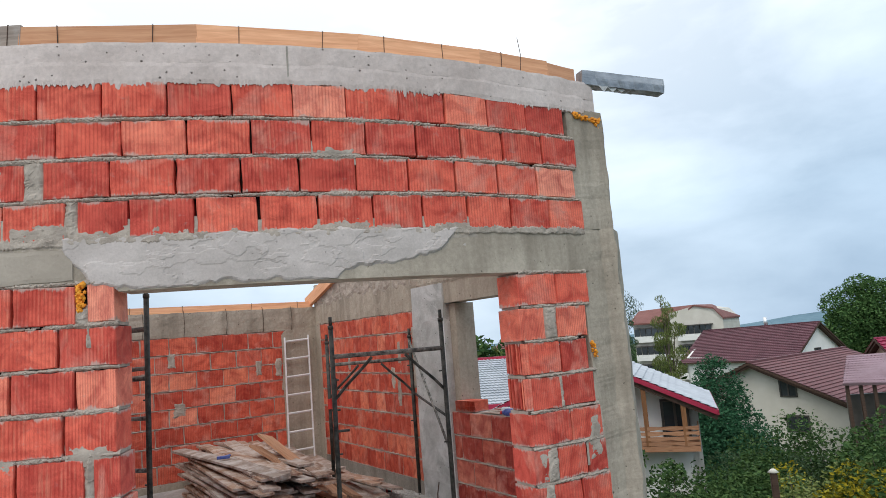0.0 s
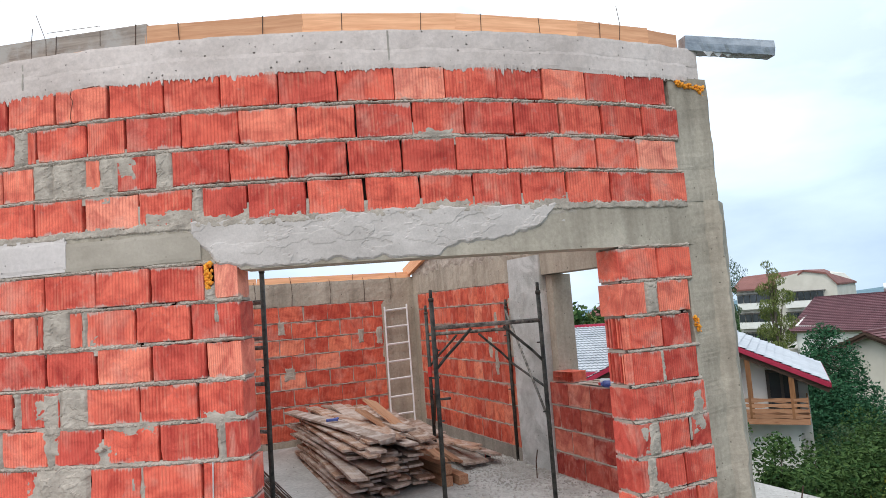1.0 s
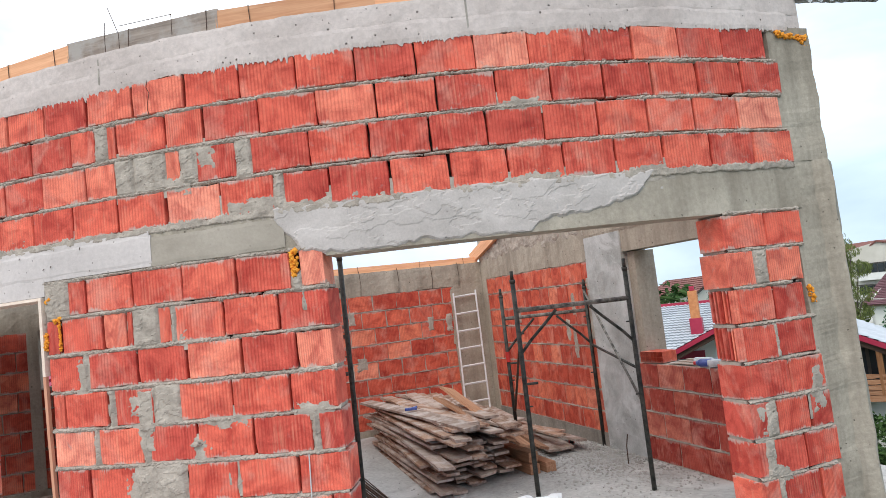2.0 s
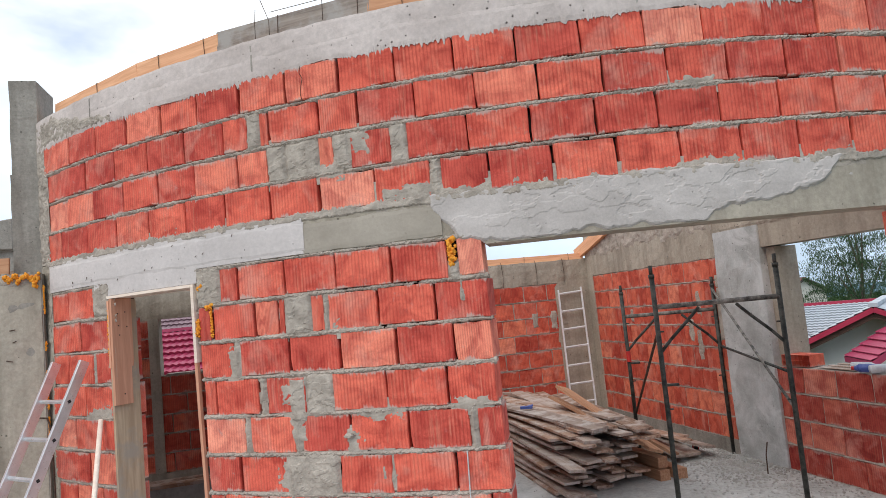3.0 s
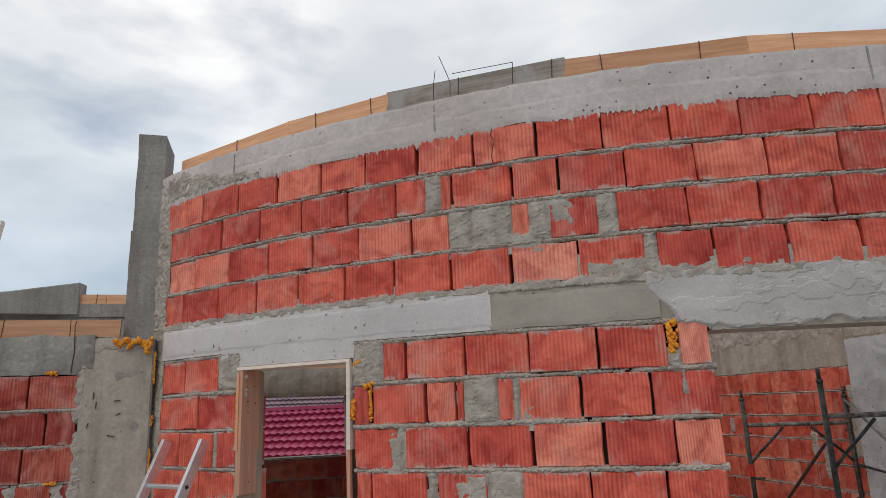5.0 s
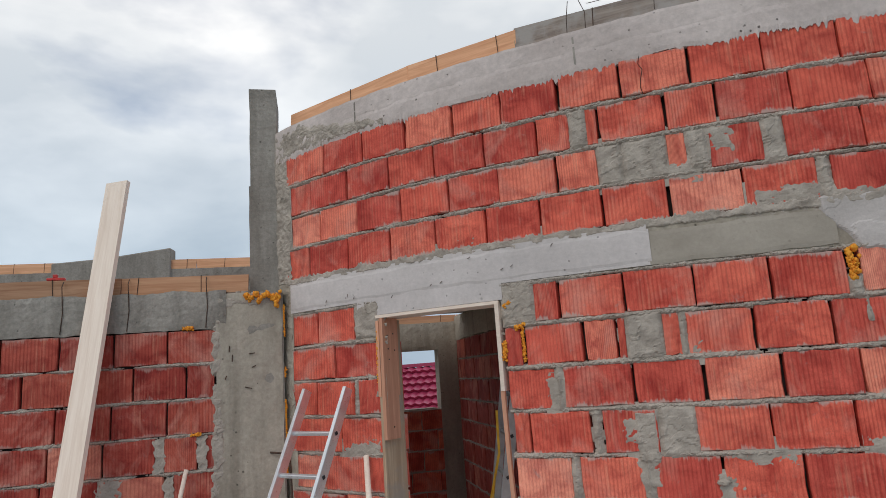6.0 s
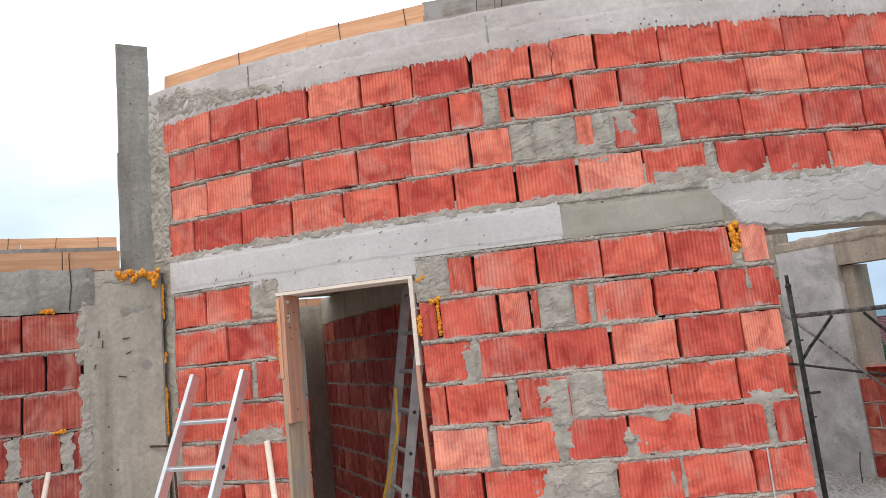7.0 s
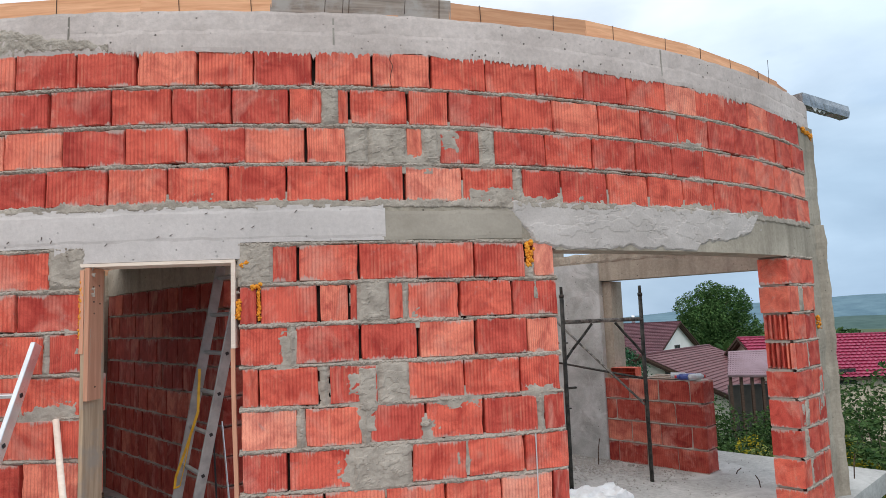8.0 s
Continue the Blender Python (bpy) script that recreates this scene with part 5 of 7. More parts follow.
# ---- ladders ----
def ladder(label, foot_l, foot_r, top_l, top_r, first, pitch, rail=(0.058, 0.024), mat=None, caps=True, lid="aluminium ladder"):
    mat = mat or ALU
    foot_l, foot_r, top_l, top_r = map(Vector, (foot_l, foot_r, top_l, top_r))
    ob = thing("ladder", label, "ladder", at=Matrix.Translation((foot_l + foot_r) / 2))
    inv = ob.matrix_world.inverted()
    up = (top_l - foot_l).normalized()
    across = (foot_r - foot_l).normalized()
    out = across.cross(up).normalized()
    for a, b in ((foot_l, top_l), (foot_r, top_r)):
        x = (b - a).normalized()
        side = out.cross(x).normalized()
        m = Matrix((x, side, x.cross(side))).transposed().to_4x4()
        m.translation = (a + b) / 2
        bm = bmesh.new()
        box(bm, -(b - a).length / 2, (b - a).length / 2, -rail[1] / 2, rail[1] / 2, -rail[0] / 2, rail[0] / 2, inv @ m, 0.003)
        r = part("rail", bm, mat, ob)
        if caps:
            bm = bmesh.new()
            box(bm, -0.03, 0.02, -rail[1] / 2 - 0.004, rail[1] / 2 + 0.004, -rail[0] / 2 - 0.004, rail[0] / 2 + 0.004, inv @ Matrix.Translation(a) @ m.to_3x3().to_4x4(), 0.003)
            part("foot_cap", bm, BLACK, r, "black rubber foot")
    length = (top_l - foot_l).length
    d = first
    while d < length - 0.05:
        u = d / length
        a, b = foot_l.lerp(top_l, u), foot_r.lerp(top_r, u)
        e = (b - a).normalized()
        bm = bmesh.new()
        for v in box(bm, -(b - a).length / 2, (b - a).length / 2, -0.013, 0.013, -0.013, 0.013, inv @ along(a, b, 0.4), 0.004):
            pass
        rung = part("rung", bm, mat, ob)
        for p, s in ((a, -1), (b, 1)) if caps else ():
            bm = bmesh.new()
            if True:
                box(bm, -0.003, 0.003, -0.011, 0.011, -0.011, 0.011, inv @ along(p + e * s * rail[1] * 0.52, p + e * s * (rail[1] * 0.52 + 0.001), 0.4))
            part("rung_plug", bm, BLACK, rung, "black square rung end")
        d += pitch
    return ob


# against the wall beside the door
LT, RT = Vector((-6.345, 2.64, 1.69)), Vector((-5.965, 2.66, 1.69))
ladder("silver aluminium ladder leaning beside the door", (-6.40, 1.86, FLOOR), (-6.02, 1.88, FLOOR), LT, RT, 0.20, 0.28, (0.075, 0.028))
# in the door room
ladder("aluminium folding ladder inside the doorway, greyed for shade", (-5.79, 3.85, FLOOR), (-5.472, 3.437, FLOOR), (-5.316, 3.783, 2.2), (-5.01, 3.453, 2.2), 0.25, 0.28, (0.07, 0.022), ALU_SHADED)
# on the back wall
ladder("white aluminium ladder leaning on the back wall", BACKW(7.97, -0.30, FLOOR), BACKW(8.36, -0.30, FLOOR), BACKW(8.06, -0.06, 1.93), BACKW(8.44, -0.06, 1.95), 0.30, 0.272, (0.032, 0.02), SACK, False)

bm = bmesh.new()
pts = [Vector(v) for v in ((-5.40, 3.60, 1.45), (-5.42, 3.62, 1.15), (-5.52, 3.66, 0.9), (-5.62, 3.70, 0.68), (-5.63, 3.70, 0.60), (-5.58, 3.68, 0.62), (-5.47, 3.63, 1.0))]
for p, q in zip(pts, pts[1:]):
    box(bm, -(p - q).length / 2 - 0.004, (p - q).length / 2 + 0.004, -0.009, 0.009, -0.002, 0.002, along(p, q, 0.6))
solid("strap", bm, YELLOW, "yellow webbing strap hanging on the ladder", "strap", "")
for k, (a, b) in enumerate((((-0.45, -4.75, FLOOR), (-0.9, -4.60, 1.1)), ((-0.30, -4.70, FLOOR), (-0.8, -4.56, 0.95)))):
    bm = bmesh.new()
    bent(bm, [hp(*a), hp(*b)], 0.008, 6)
    solid("pipe", bm, ALU if k else BLACK, "thin pipe leaning in the door room", "pipe", "", group="thin pipes")


# ---- poles, hooks and the tall board ----
def pole(a, b, r, mat, label, category, seed):
    bm = bmesh.new()
    a, b = Vector(a), Vector(b)
    tube(bm, a, b, r, 12, r * 0.96)
    return solid("pole", bm, mat, label, category, "", True, "wooden tool handles")


pole((-5.42, 2.28, FLOOR), bow(-0.17, -0.03, 1.245), 0.019, PINE_PALE, "round pale wooden handle leaning beside the door", "handle", 1)
pole(LEFT(2.42, -0.45, FLOOR), LEFT(2.63, -0.04, 1.20), 0.016, PINE_PALE, "round pale wooden handle leaning on the side wall", "handle", 2)
bm = bmesh.new()
bent(bm, [LEFT(3.36, -0.03, 0.0), LEFT(3.35, -0.05, 0.9), LEFT(3.34, -0.06, 1.20), LEFT(3.32, -0.05, 1.25), LEFT(3.20, -0.015, 1.265)], 0.007, 8)
solid("rebar_hook", bm, REBAR, "bent rusty rebar hook beside the column", "rebar", "")
board("leaning_plank", LEFT(1.84, -0.42, FLOOR), LEFT(2.11, 0.09, 3.33), 0.195, 0.035, PINE_PALE, "tall planed pale pine plank leaning on the side wall", "plank", "", 3, 0.0, (), 0.01)


bm = bmesh.new()
bent(bm, [bow(2.805, -0.012, 0.99), bow(2.795, -0.03, 0.5), bow(2.78, -0.06, FLOOR)], 0.0045, 8)
solid("rod", bm, ALU, "thin pale metal rod leaning on the block wall", "rod", "")


# ---- scaffold ----
def scaffold_frame(label, p, q, top, foot=FLOOR, braces=True, lean=(0, 0), rungs=()):
    p, q = Vector((*p, 0)), Vector((*q, 0))
    ob = thing("scaffold", label, "scaffold", "scaffold frames", at=Matrix.Translation((p.x, p.y, foot)))
    o = Vector((p.x, p.y, foot))
    d = (q - p)
    w = d.length
    u = d.normalized()
    ln = Vector((*lean, 0))

    def at(x, z):
        return u * x + Vector((0, 0, z - foot)) + ln * ((z - foot) / 2)

    for x in (0, w):
        bm = bmesh.new()
        tube(bm, at(x, foot), at(x, top), 0.0215, 12)
        post = part("post", bm, STEEL, ob, smooth=True)
        bm = bmesh.new()
        tube(bm, at(x, top), at(x, top + 0.09), 0.016, 10)
        tube(bm, at(x, top - 0.02), at(x, top + 0.012), 0.026, 10)
        part("spigot", bm, STEEL, post, "narrow dark spigot", True)
        for z in (1.45, 0.8):
            bm = bmesh.new()
            tube(bm, at(x - (0.05 if x else -0.0), z), at(x + (0.0 if x else 0.05), z), 0.007, 6)
            part("lock_pin", bm, STEEL, post)
    bm = bmesh.new()
    tube(bm, at(-0.0, top - 0.27), at(w, top - 0.27), 0.021, 12)
    part("top_bar", bm, STEEL_DUST, ob, "top bar caked with cement", True)
    for z in rungs:
        bm = bmesh.new()
        tube(bm, at(-0.25, z), at(w, z + 0.01), 0.017, 10)
        part("rung", bm, STEEL_DUST, ob, "cement-caked rung", True)
    if braces:
        for x, sgn in ((0, 1), (w, -1)):
            bm = bmesh.new()
            bent(bm, [at(x, top - 0.66), at(x + sgn * 0.10, top - 0.55), at(x + sgn * 0.26, top - 0.40), at(x + sgn * 0.36, top - 0.30)], 0.014, 8)
            part("knee_brace", bm, STEEL, ob, smooth=True)
        bm = bmesh.new()
        tube(bm, at(0.0, 1.0), at(0.12, 1.0), 0.012, 8)
        part("stub", bm, STEEL, ob)
    return ob


scaffold_frame("dark steel scaffold frame spattered with cement", (-2.56, 5.72), (-1.66, 6.22), 1.93)
scaffold_frame("dark steel scaffold frame near the inner column", (-3.44, 7.46), (-2.52, 7.82), 1.80)
scaffold_frame("dark steel scaffold frame behind the wall's end", (-3.92, 4.70), (-3.66, 4.655), 2.28, braces=False, rungs=(1.69, 1.61, 1.30, 0.9, 0.5))
for k, (a, b, mat) in enumerate((((-2.52, 7.80, 1.75), (-1.68, 6.25, 0.75), STEEL_DUST), ((-2.50, 7.8, 1.12), (-1.66, 6.24, 1.02), STEEL), ((-2.60, 5.86, 1.45), (-3.42, 7.44, 0.45), REBAR))):
    bm = bmesh.new()
    tube(bm, a, b, 0.013, 8)
    solid("scaffold_brace", bm, mat, "thin diagonal steel brace between scaffold frames", "brace", "", True, "scaffold braces")
bm = bmesh.new()
tube(bm, (-3.435, 7.45, 1.02), (-3.435, 7.45, 1.14), 0.026, 10)
solid("tape_band", bm, RED, "red tape wound round the scaffold post", "tape", "")


# ---- stack of boards ----
def board_stack():
    rng = random.Random(31)
    meshes = {}
    for mat, count in ((PINE_OLD, 5), (PINE_GREY, 4), (PINE_BROWN, 1)):
        for _ in range(count):
            bm = bmesh.new()
            w = rng.uniform(0.11, 0.18)
            plank(bm, rng.uniform(2.3, 3.1), w, rng.uniform(0.022, 0.027), Matrix.Identity(4), rng, 0.02)
            meshes.setdefault(mat, []).append((finish("old_board", bm, mat), w))
    def put(a, b, z, yaw, tilt=0.0, roll=0.0, mat=None):
        me, _ = rng.choice(meshes[mat or rng.choices((PINE_OLD, PINE_GREY), (3, 2))[0]])
        ob = new("old_board", me)
        ob.matrix_world = HOUSE @ Matrix.Translation((a, b, z)) @ Matrix.Rotation(radians(yaw), 4, "Z") @ Matrix.Rotation(radians(tilt), 4, "Y") @ Matrix.Rotation(radians(roll), 4, "X")
        tagged(ob, "used cement-stained formwork board in a rough stack", "board", "stack of old boards")
    z = FLOOR + 0.016
    for layer in range(16):
        t = layer / 15
        width = 0.98 - 0.22 * t
        n = max(4, int(width / 0.17))
        fan = rng.uniform(-2, 2)
        for i in range(n):
            if rng.random() < 0.10 * t + 0.04:
                continue
            b = -2.28 + 0.10 * t + width * (i + 0.5) / n + rng.uniform(-0.03, 0.03)
            put(-1.62 - 0.10 * t - 0.05 * i + rng.uniform(-0.26, 0.30) * (0.6 + 0.8 * t), b, z + rng.uniform(0, 0.006), fan + rng.uniform(-2.5, 2.5) * (1 + 0.7 * t), rng.uniform(-1.0, 1.0) - 0.3, rng.uniform(-5, 5))
        z += rng.uniform(0.033, 0.040)
    for k in range(7):
        put(-1.75 + rng.uniform(-0.3, 0.3), -2.05 + 0.13 * k, z - 0.01 * k, 4 - 2 * k + rng.uniform(-5, 5), rng.uniform(-2, 1), rng.uniform(-5, 5))
    # looser boards that slid off behind
    for k in range(16):
        put(-2.55 + rng.uniform(-0.35, 0.35), -1.15 + 0.06 * k + rng.uniform(-0.05, 0.05), FLOOR + 0.05 + 0.34 * (1 - k / 16) * rng.random(), rng.uniform(-12, 10), rng.uniform(-3, 6), rng.uniform(-8, 8))
    for k, (p, q, w) in enumerate((((-4.24, 7.32, 0.76), (-2.98, 6.60, 0.24), 0.20), ((-4.10, 7.42, 0.60), (-2.86, 6.78, 0.18), 0.15), ((-4.30, 7.20, 0.66), (-3.10, 6.46, 0.34), 0.16))):
        board("old_board", p, q, w, 0.028, PINE_RED, "broad reddish board sloping off the stack", "board", "stack of old boards", 80 + k, -0.35)
    for k, (a, b, z2) in enumerate(((-0.85, -1.22, 0.05), (-0.90, -1.20, 0.16), (-0.82, -1.05, 0.05))):
        p, q = hp(a - 0.6, b, FLOOR + z2), hp(a + 0.6, b + 0.04, FLOOR + z2)
        board("squared_timber", p, q, 0.11, 0.10, PINE_RED, "short squared timber at the foot of the stack", "timber", "squared timbers", 90 + k)
    bm = bmesh.new()
    top = hp(-1.55, -2.06, z + 0.055)
    box(bm, -0.07, 0.07, -0.02, 0.02, -0.012, 0.02, Matrix.Translation(top) @ Matrix.Rotation(0.5, 4, "Z"), 0.005)
    tube(bm, top + Vector((-0.05, -0.04, 0.0)), top + Vector((0.06, 0.05, 0.02)), 0.012, 8)
    solid("hand_tool", bm, BLUE, "small blue clamp lying on the boards", "tool", "")


board_stack()


# ---- odds and ends on the floor and parapet ----
bm = bmesh.new()
box(bm, -0.30, 0.30, -0.19, 0.19, 0.0, 0.22)
bmesh.ops.subdivide_edges(bm, edges=bm.edges[:], cuts=14, use_grid_fill=True)
for v in bm.verts:
    n1 = 1 - abs(fractal(v.co.x * 4.2, v.co.y * 4.2, v.co.z * 4.2 + 3, 3))
    pinch = 1 - 0.35 * max(0.0, v.co.z / 0.22) * abs(v.co.x) / 0.30
    v.co = Vector((v.co.x * (0.93 + 0.10 * n1), v.co.y * pinch * (0.80 + 0.22 * n1), v.co.z * (0.62 + 0.40 * n1 - 0.30 * max(0.0, -v.co.x))))
bmesh.ops.transform(bm, matrix=Matrix.Translation((-2.42, 5.10, FLOOR)) @ Matrix.Rotation(0.5, 4, "Z"), verts=bm.verts)
sack = solid("sack", bm, SACK, "crumpled white plastic sack on the floor", "sack", "")
bm = bmesh.new()
blob(bm, (-2.64, 4.90, FLOOR + 0.10), (0.16, 0.13, 0.12), 8.0, 3, 0.6, 2.0)
part("folded_mouth", bm, SACK, sack, smooth=True)

for k, (a, b, h, dx) in enumerate(((0.08, -0.28, 0.30, 0.02), (2.05, 0.45, 0.22, 0.03), (2.30, 0.15, 0.16, 0.03), (2.42, -0.05, 0.3, -0.03), (1.5, 0.2, 0.06, 0.04), (2.5, 0.7, 0.25, 0.02), (1.9, -0.2, 0.12, -0.03))):
    bm = bmesh.new()
    bent(bm, [hp(a, b, FLOOR), hp(a + dx * 0.4, b, FLOOR + h * 0.6), hp(a + dx, b + dx, FLOOR + h)], 0.006, 6)
    solid("rebar_stub", bm, REBAR, "thin rusty rebar stub standing in the slab", "rebar", "", group="rebar ends")


def rod_bundle():
    rng = random.Random(15)
    for k in range(16):
        a0, b0 = rng.uniform(-2.9, -2.5), -2.98 + 0.017 * k + rng.uniform(-0.006, 0.006)
        z = FLOOR + 0.007 + 0.012 * (k % 3)
        bm = bmesh.new()
        bent(bm, [hp(a0, b0 - 0.03, z), hp(-1.2, b0 + rng.uniform(-0.02, 0.02), z + 0.004), hp(rng.uniform(-0.1, 0.25), b0 + 0.06 + rng.uniform(-0.02, 0.02), z)], 0.006, 6)
        solid("rebar_rod", bm, REBAR, "long rusty reinforcing rod lying in a bundle on the slab", "rebar", "", group="bundle of reinforcing rods")


rod_bundle()


def cable_reel():
    ob = thing("tape_reel", "small red plastic reel lying by the plinth", "reel", at=Matrix.Translation(hp(-1.12, -0.24, FLOOR + 0.028)) @ Matrix.Rotation(0.6, 4, "Z") @ Matrix.Diagonal((0.55, 0.55, 0.55, 1)))
    for x in (-0.055, 0.045):
        bm = bmesh.new()
        tube(bm, (x, 0, 0), (x + 0.012, 0, 0), 0.05, 18)
        part("flange", bm, RED, ob)
    bm = bmesh.new()
    tube(bm, (-0.05, 0, 0), (0.05, 0, 0), 0.034, 16)
    part("spool", bm, BLACK, ob, "dark wound tape")


cable_reel()
for k, (a, b0, b1, z) in enumerate(((-3.36, -6.9, -4.7, 0.0), (-3.52, -6.6, -4.75, 0.0))):
    board("old_board", hp(a, b0, z - 0.026), hp(a, b1, z - 0.026), 0.15, 0.045, PINE_OLD, "weathered plank lying along the stair well's edge", "plank", "planks in the door room", 120 + k)


def hollow_brick():
    ob = thing("hollow_brick", "loose perforated red brick lying on the parapet", "brick", at=HOUSE @ Matrix.Translation((0.30, 0.10, 0.955)) @ Matrix.Rotation(0.15, 4, "Z"))
    bm = bmesh.new()
    box(bm, -0.15, 0.15, -0.10, 0.10, 0.0, 0.11)
    face = min(bm.faces, key=lambda f: f.calc_center_median().y)
    across = [e for e in face.edges if abs(e.verts[0].co.x - e.verts[1].co.x) > 0.1]
    bmesh.ops.subdivide_edges(bm, edges=across, cuts=7, use_grid_fill=True)
    cells = [f for f in bm.faces if f.normal.y < -0.9 or f.calc_center_median().y < -0.0999]
    rungs = [e for e in {e for f in cells for e in f.edges} if abs(e.verts[0].co.z - e.verts[1].co.z) > 0.05]
    bmesh.ops.subdivide_edges(bm, edges=rungs, cuts=1, use_grid_fill=True)
    cells = [f for f in bm.faces if f.calc_center_median().y < -0.0999]
    bmesh.ops.inset_individual(bm, faces=cells, thickness=0.005)
    for v in {v for f in cells for v in f.verts}:
        v.co.y += 0.12
    part("body", bm, BRICK_IN, ob)
    return ob


hollow_brick()
bm = bmesh.new()
for i in range(3):
    box(bm, 0.55 + 0.05 * i, 0.95 + 0.05 * i, 0.03 + 0.06 * i, 0.09 + 0.06 * i, 0.955 + 0.012 * i, 0.965 + 0.012 * i, HOUSE, 0.002)
solid("trowel_board", bm, PINE_GREY, "thin grey offcuts lying on the parapet", "offcuts", "")


def bottle(a, b, turn, body, cap, label):
    m = HOUSE @ Matrix.Translation((a, b, 0.990)) @ Matrix.Rotation(radians(turn), 4, "Z") @ Matrix.Diagonal((0.85, 0.85, 0.85, 1))
    ob = thing("bottle", label, "bottle", "bottles on the parapet", at=m)
    bm = bmesh.new()
    tube(bm, (-0.12, 0, 0), (0.06, 0, 0), 0.042, 16)
    tube(bm, (0.06, 0, 0), (0.11, 0, 0), 0.042, 16, 0.018)
    part("body", bm, body, ob, smooth=True)
    bm = bmesh.new()
    tube(bm, (0.108, 0, 0), (0.135, 0, 0), 0.019, 12)
    part("cap", bm, cap, ob, "coloured screw cap")


bottle(0.99, 0.10, 20, CLEAR, BLUE, "cloudy plastic bottle lying on the parapet")
bottle(1.09, 0.015, -150, BLUE, RED, "blue plastic bottle lying on the parapet")
bottle(1.20, 0.07, 70, CLEAR, RED, "crushed clear plastic bottle on the parapet")


def grit():
    rng = random.Random(77)
    verts, faces = [], []
    def stone(p, r):
        i = len(verts)
        for d in ((1, 0, 0), (-1, 0, 0), (0, 1, 0), (0, -1, 0), (0, 0, 0.7), (0, 0, -0.7)):
            k = r * rng.uniform(0.6, 1.3)
            verts.append((p.x + d[0] * k, p.y + d[1] * k, p.z + d[2] * k))
        for a, b, c in ((0, 2, 4), (2, 1, 4), (1, 3, 4), (3, 0, 4), (2, 0, 5), (1, 2, 5), (3, 1, 5), (0, 3, 5)):
            faces.append((i + a, i + b, i + c))
    for _ in range(2600):
        a, b = rng.gauss(-0.6, 1.0), -abs(rng.gauss(0, 0.55)) - 0.02
        if -3.6 < a < 1.2:
            stone(hp(a, b, FLOOR + 0.004 + 0.05 * max(0, 0.25 + b) * rng.random()), rng.uniform(0.005, 0.018))
    for _ in range(900):
        a, b = rng.uniform(-3.0, 2.5), rng.uniform(-3.5, 1.2)
        stone(hp(a, b, FLOOR + 0.003), rng.uniform(0.003, 0.011))
    me = bpy.data.meshes.new("grit")
    me.from_pydata(verts, [], faces)
    me.materials.append(GRAVEL)
    tagged(new("grit", me), "grey grit and mortar crumbs strewn on the slab", "grit", "", "stuff")


grit()

bm = bmesh.new()
pts = [bow(1.93 + dx, -0.0035, z) for dx, z in ((0.0, 3.49), (-0.012, 3.44), (0.008, 3.40), (-0.006, 3.35), (-0.014, 3.30), (-0.006, 3.26))]
bent(bm, pts, 0.0022, 5)
part("crack", bm, JOINT_SHADE, WALL, "dark crack through one block")


# ---- surroundings ----
WHITE = plain_material("white_render", (0.78, 0.78, 0.75), (0.86, 0.86, 0.83), 0.8, 0.9)
CREAM = plain_material("cream_render", (0.60, 0.57, 0.50), (0.70, 0.67, 0.60), 0.6, 0.9)
BEIGE = plain_material("beige_render", (0.55, 0.46, 0.36), (0.64, 0.55, 0.44), 0.6, 0.9)
ROOF_GREY = plain_material("pale_metal_tile", (0.41, 0.44, 0.48), (0.53, 0.56, 0.60), 1.2, 0.6, 0.0)
ROOF_PURPLE = plain_material("plum_metal_tile", (0.105, 0.038, 0.05), (0.15, 0.058, 0.074), 0.8, 0.6, 0.0)
ROOF_MAUVE = plain_material("mauve_metal_tile", (0.24, 0.15, 0.17), (0.32, 0.21, 0.24), 0.8, 0.5, 0.1)
ROOF_BROWN = plain_material("brown_metal_tile", (0.14, 0.052, 0.055), (0.19, 0.075, 0.078), 0.8, 0.6, 0.0)
ROOF_PINK = plain_material("crimson_metal_tile", (0.33, 0.035, 0.085), (0.42, 0.055, 0.12), 1.5, 0.38, 0.1)
ROOF_RED = plain_material("red_sheet_roof", (0.19, 0.075, 0.065), (0.25, 0.105, 0.09), 0.6, 0.85)
CRIMSON = plain_material("crimson_fascia", (0.34, 0.015, 0.05), (0.42, 0.03, 0.07), 2, 0.45)
DARKWOOD = wood_material("dark_stained_wood", (0.05, 0.03, 0.02), (0.10, 0.06, 0.045), vary=False)
BALCONY_WOOD = wood_material("varnished_pine", (0.36, 0.17, 0.09), (0.50, 0.28, 0.17))
ORANGE = plain_material("orange_brick_stack", (0.50, 0.19, 0.07), (0.62, 0.27, 0.11), 9, 0.85, 0, 0.4)
LOG = wood_material("dark_log", (0.16, 0.07, 0.03), (0.27, 0.13, 0.06), along=(1, 1, 0.06))
WINDOW = plain_material("window_glass", (0.03, 0.035, 0.04), (0.06, 0.07, 0.08), 0.7, 0.08, 0.0, 0.02)
FRAME = plain_material("dark_window_frame", (0.05, 0.045, 0.04), (0.08, 0.07, 0.06), 3, 0.5)
BARK = plain_material("bark", (0.08, 0.06, 0.045), (0.16, 0.13, 0.10), 6, 0.95, 0, 0.8)
EYE = Vector((0.05, 0.1, 1.8))
EYE_END = Vector((-3.32, -1.08, 1.77))


def far(az, el, d, origin=EYE):
    a, e = radians(az), radians(el)
    return origin + Vector((d * math.sin(a), d * math.cos(a), d * math.tan(e)))


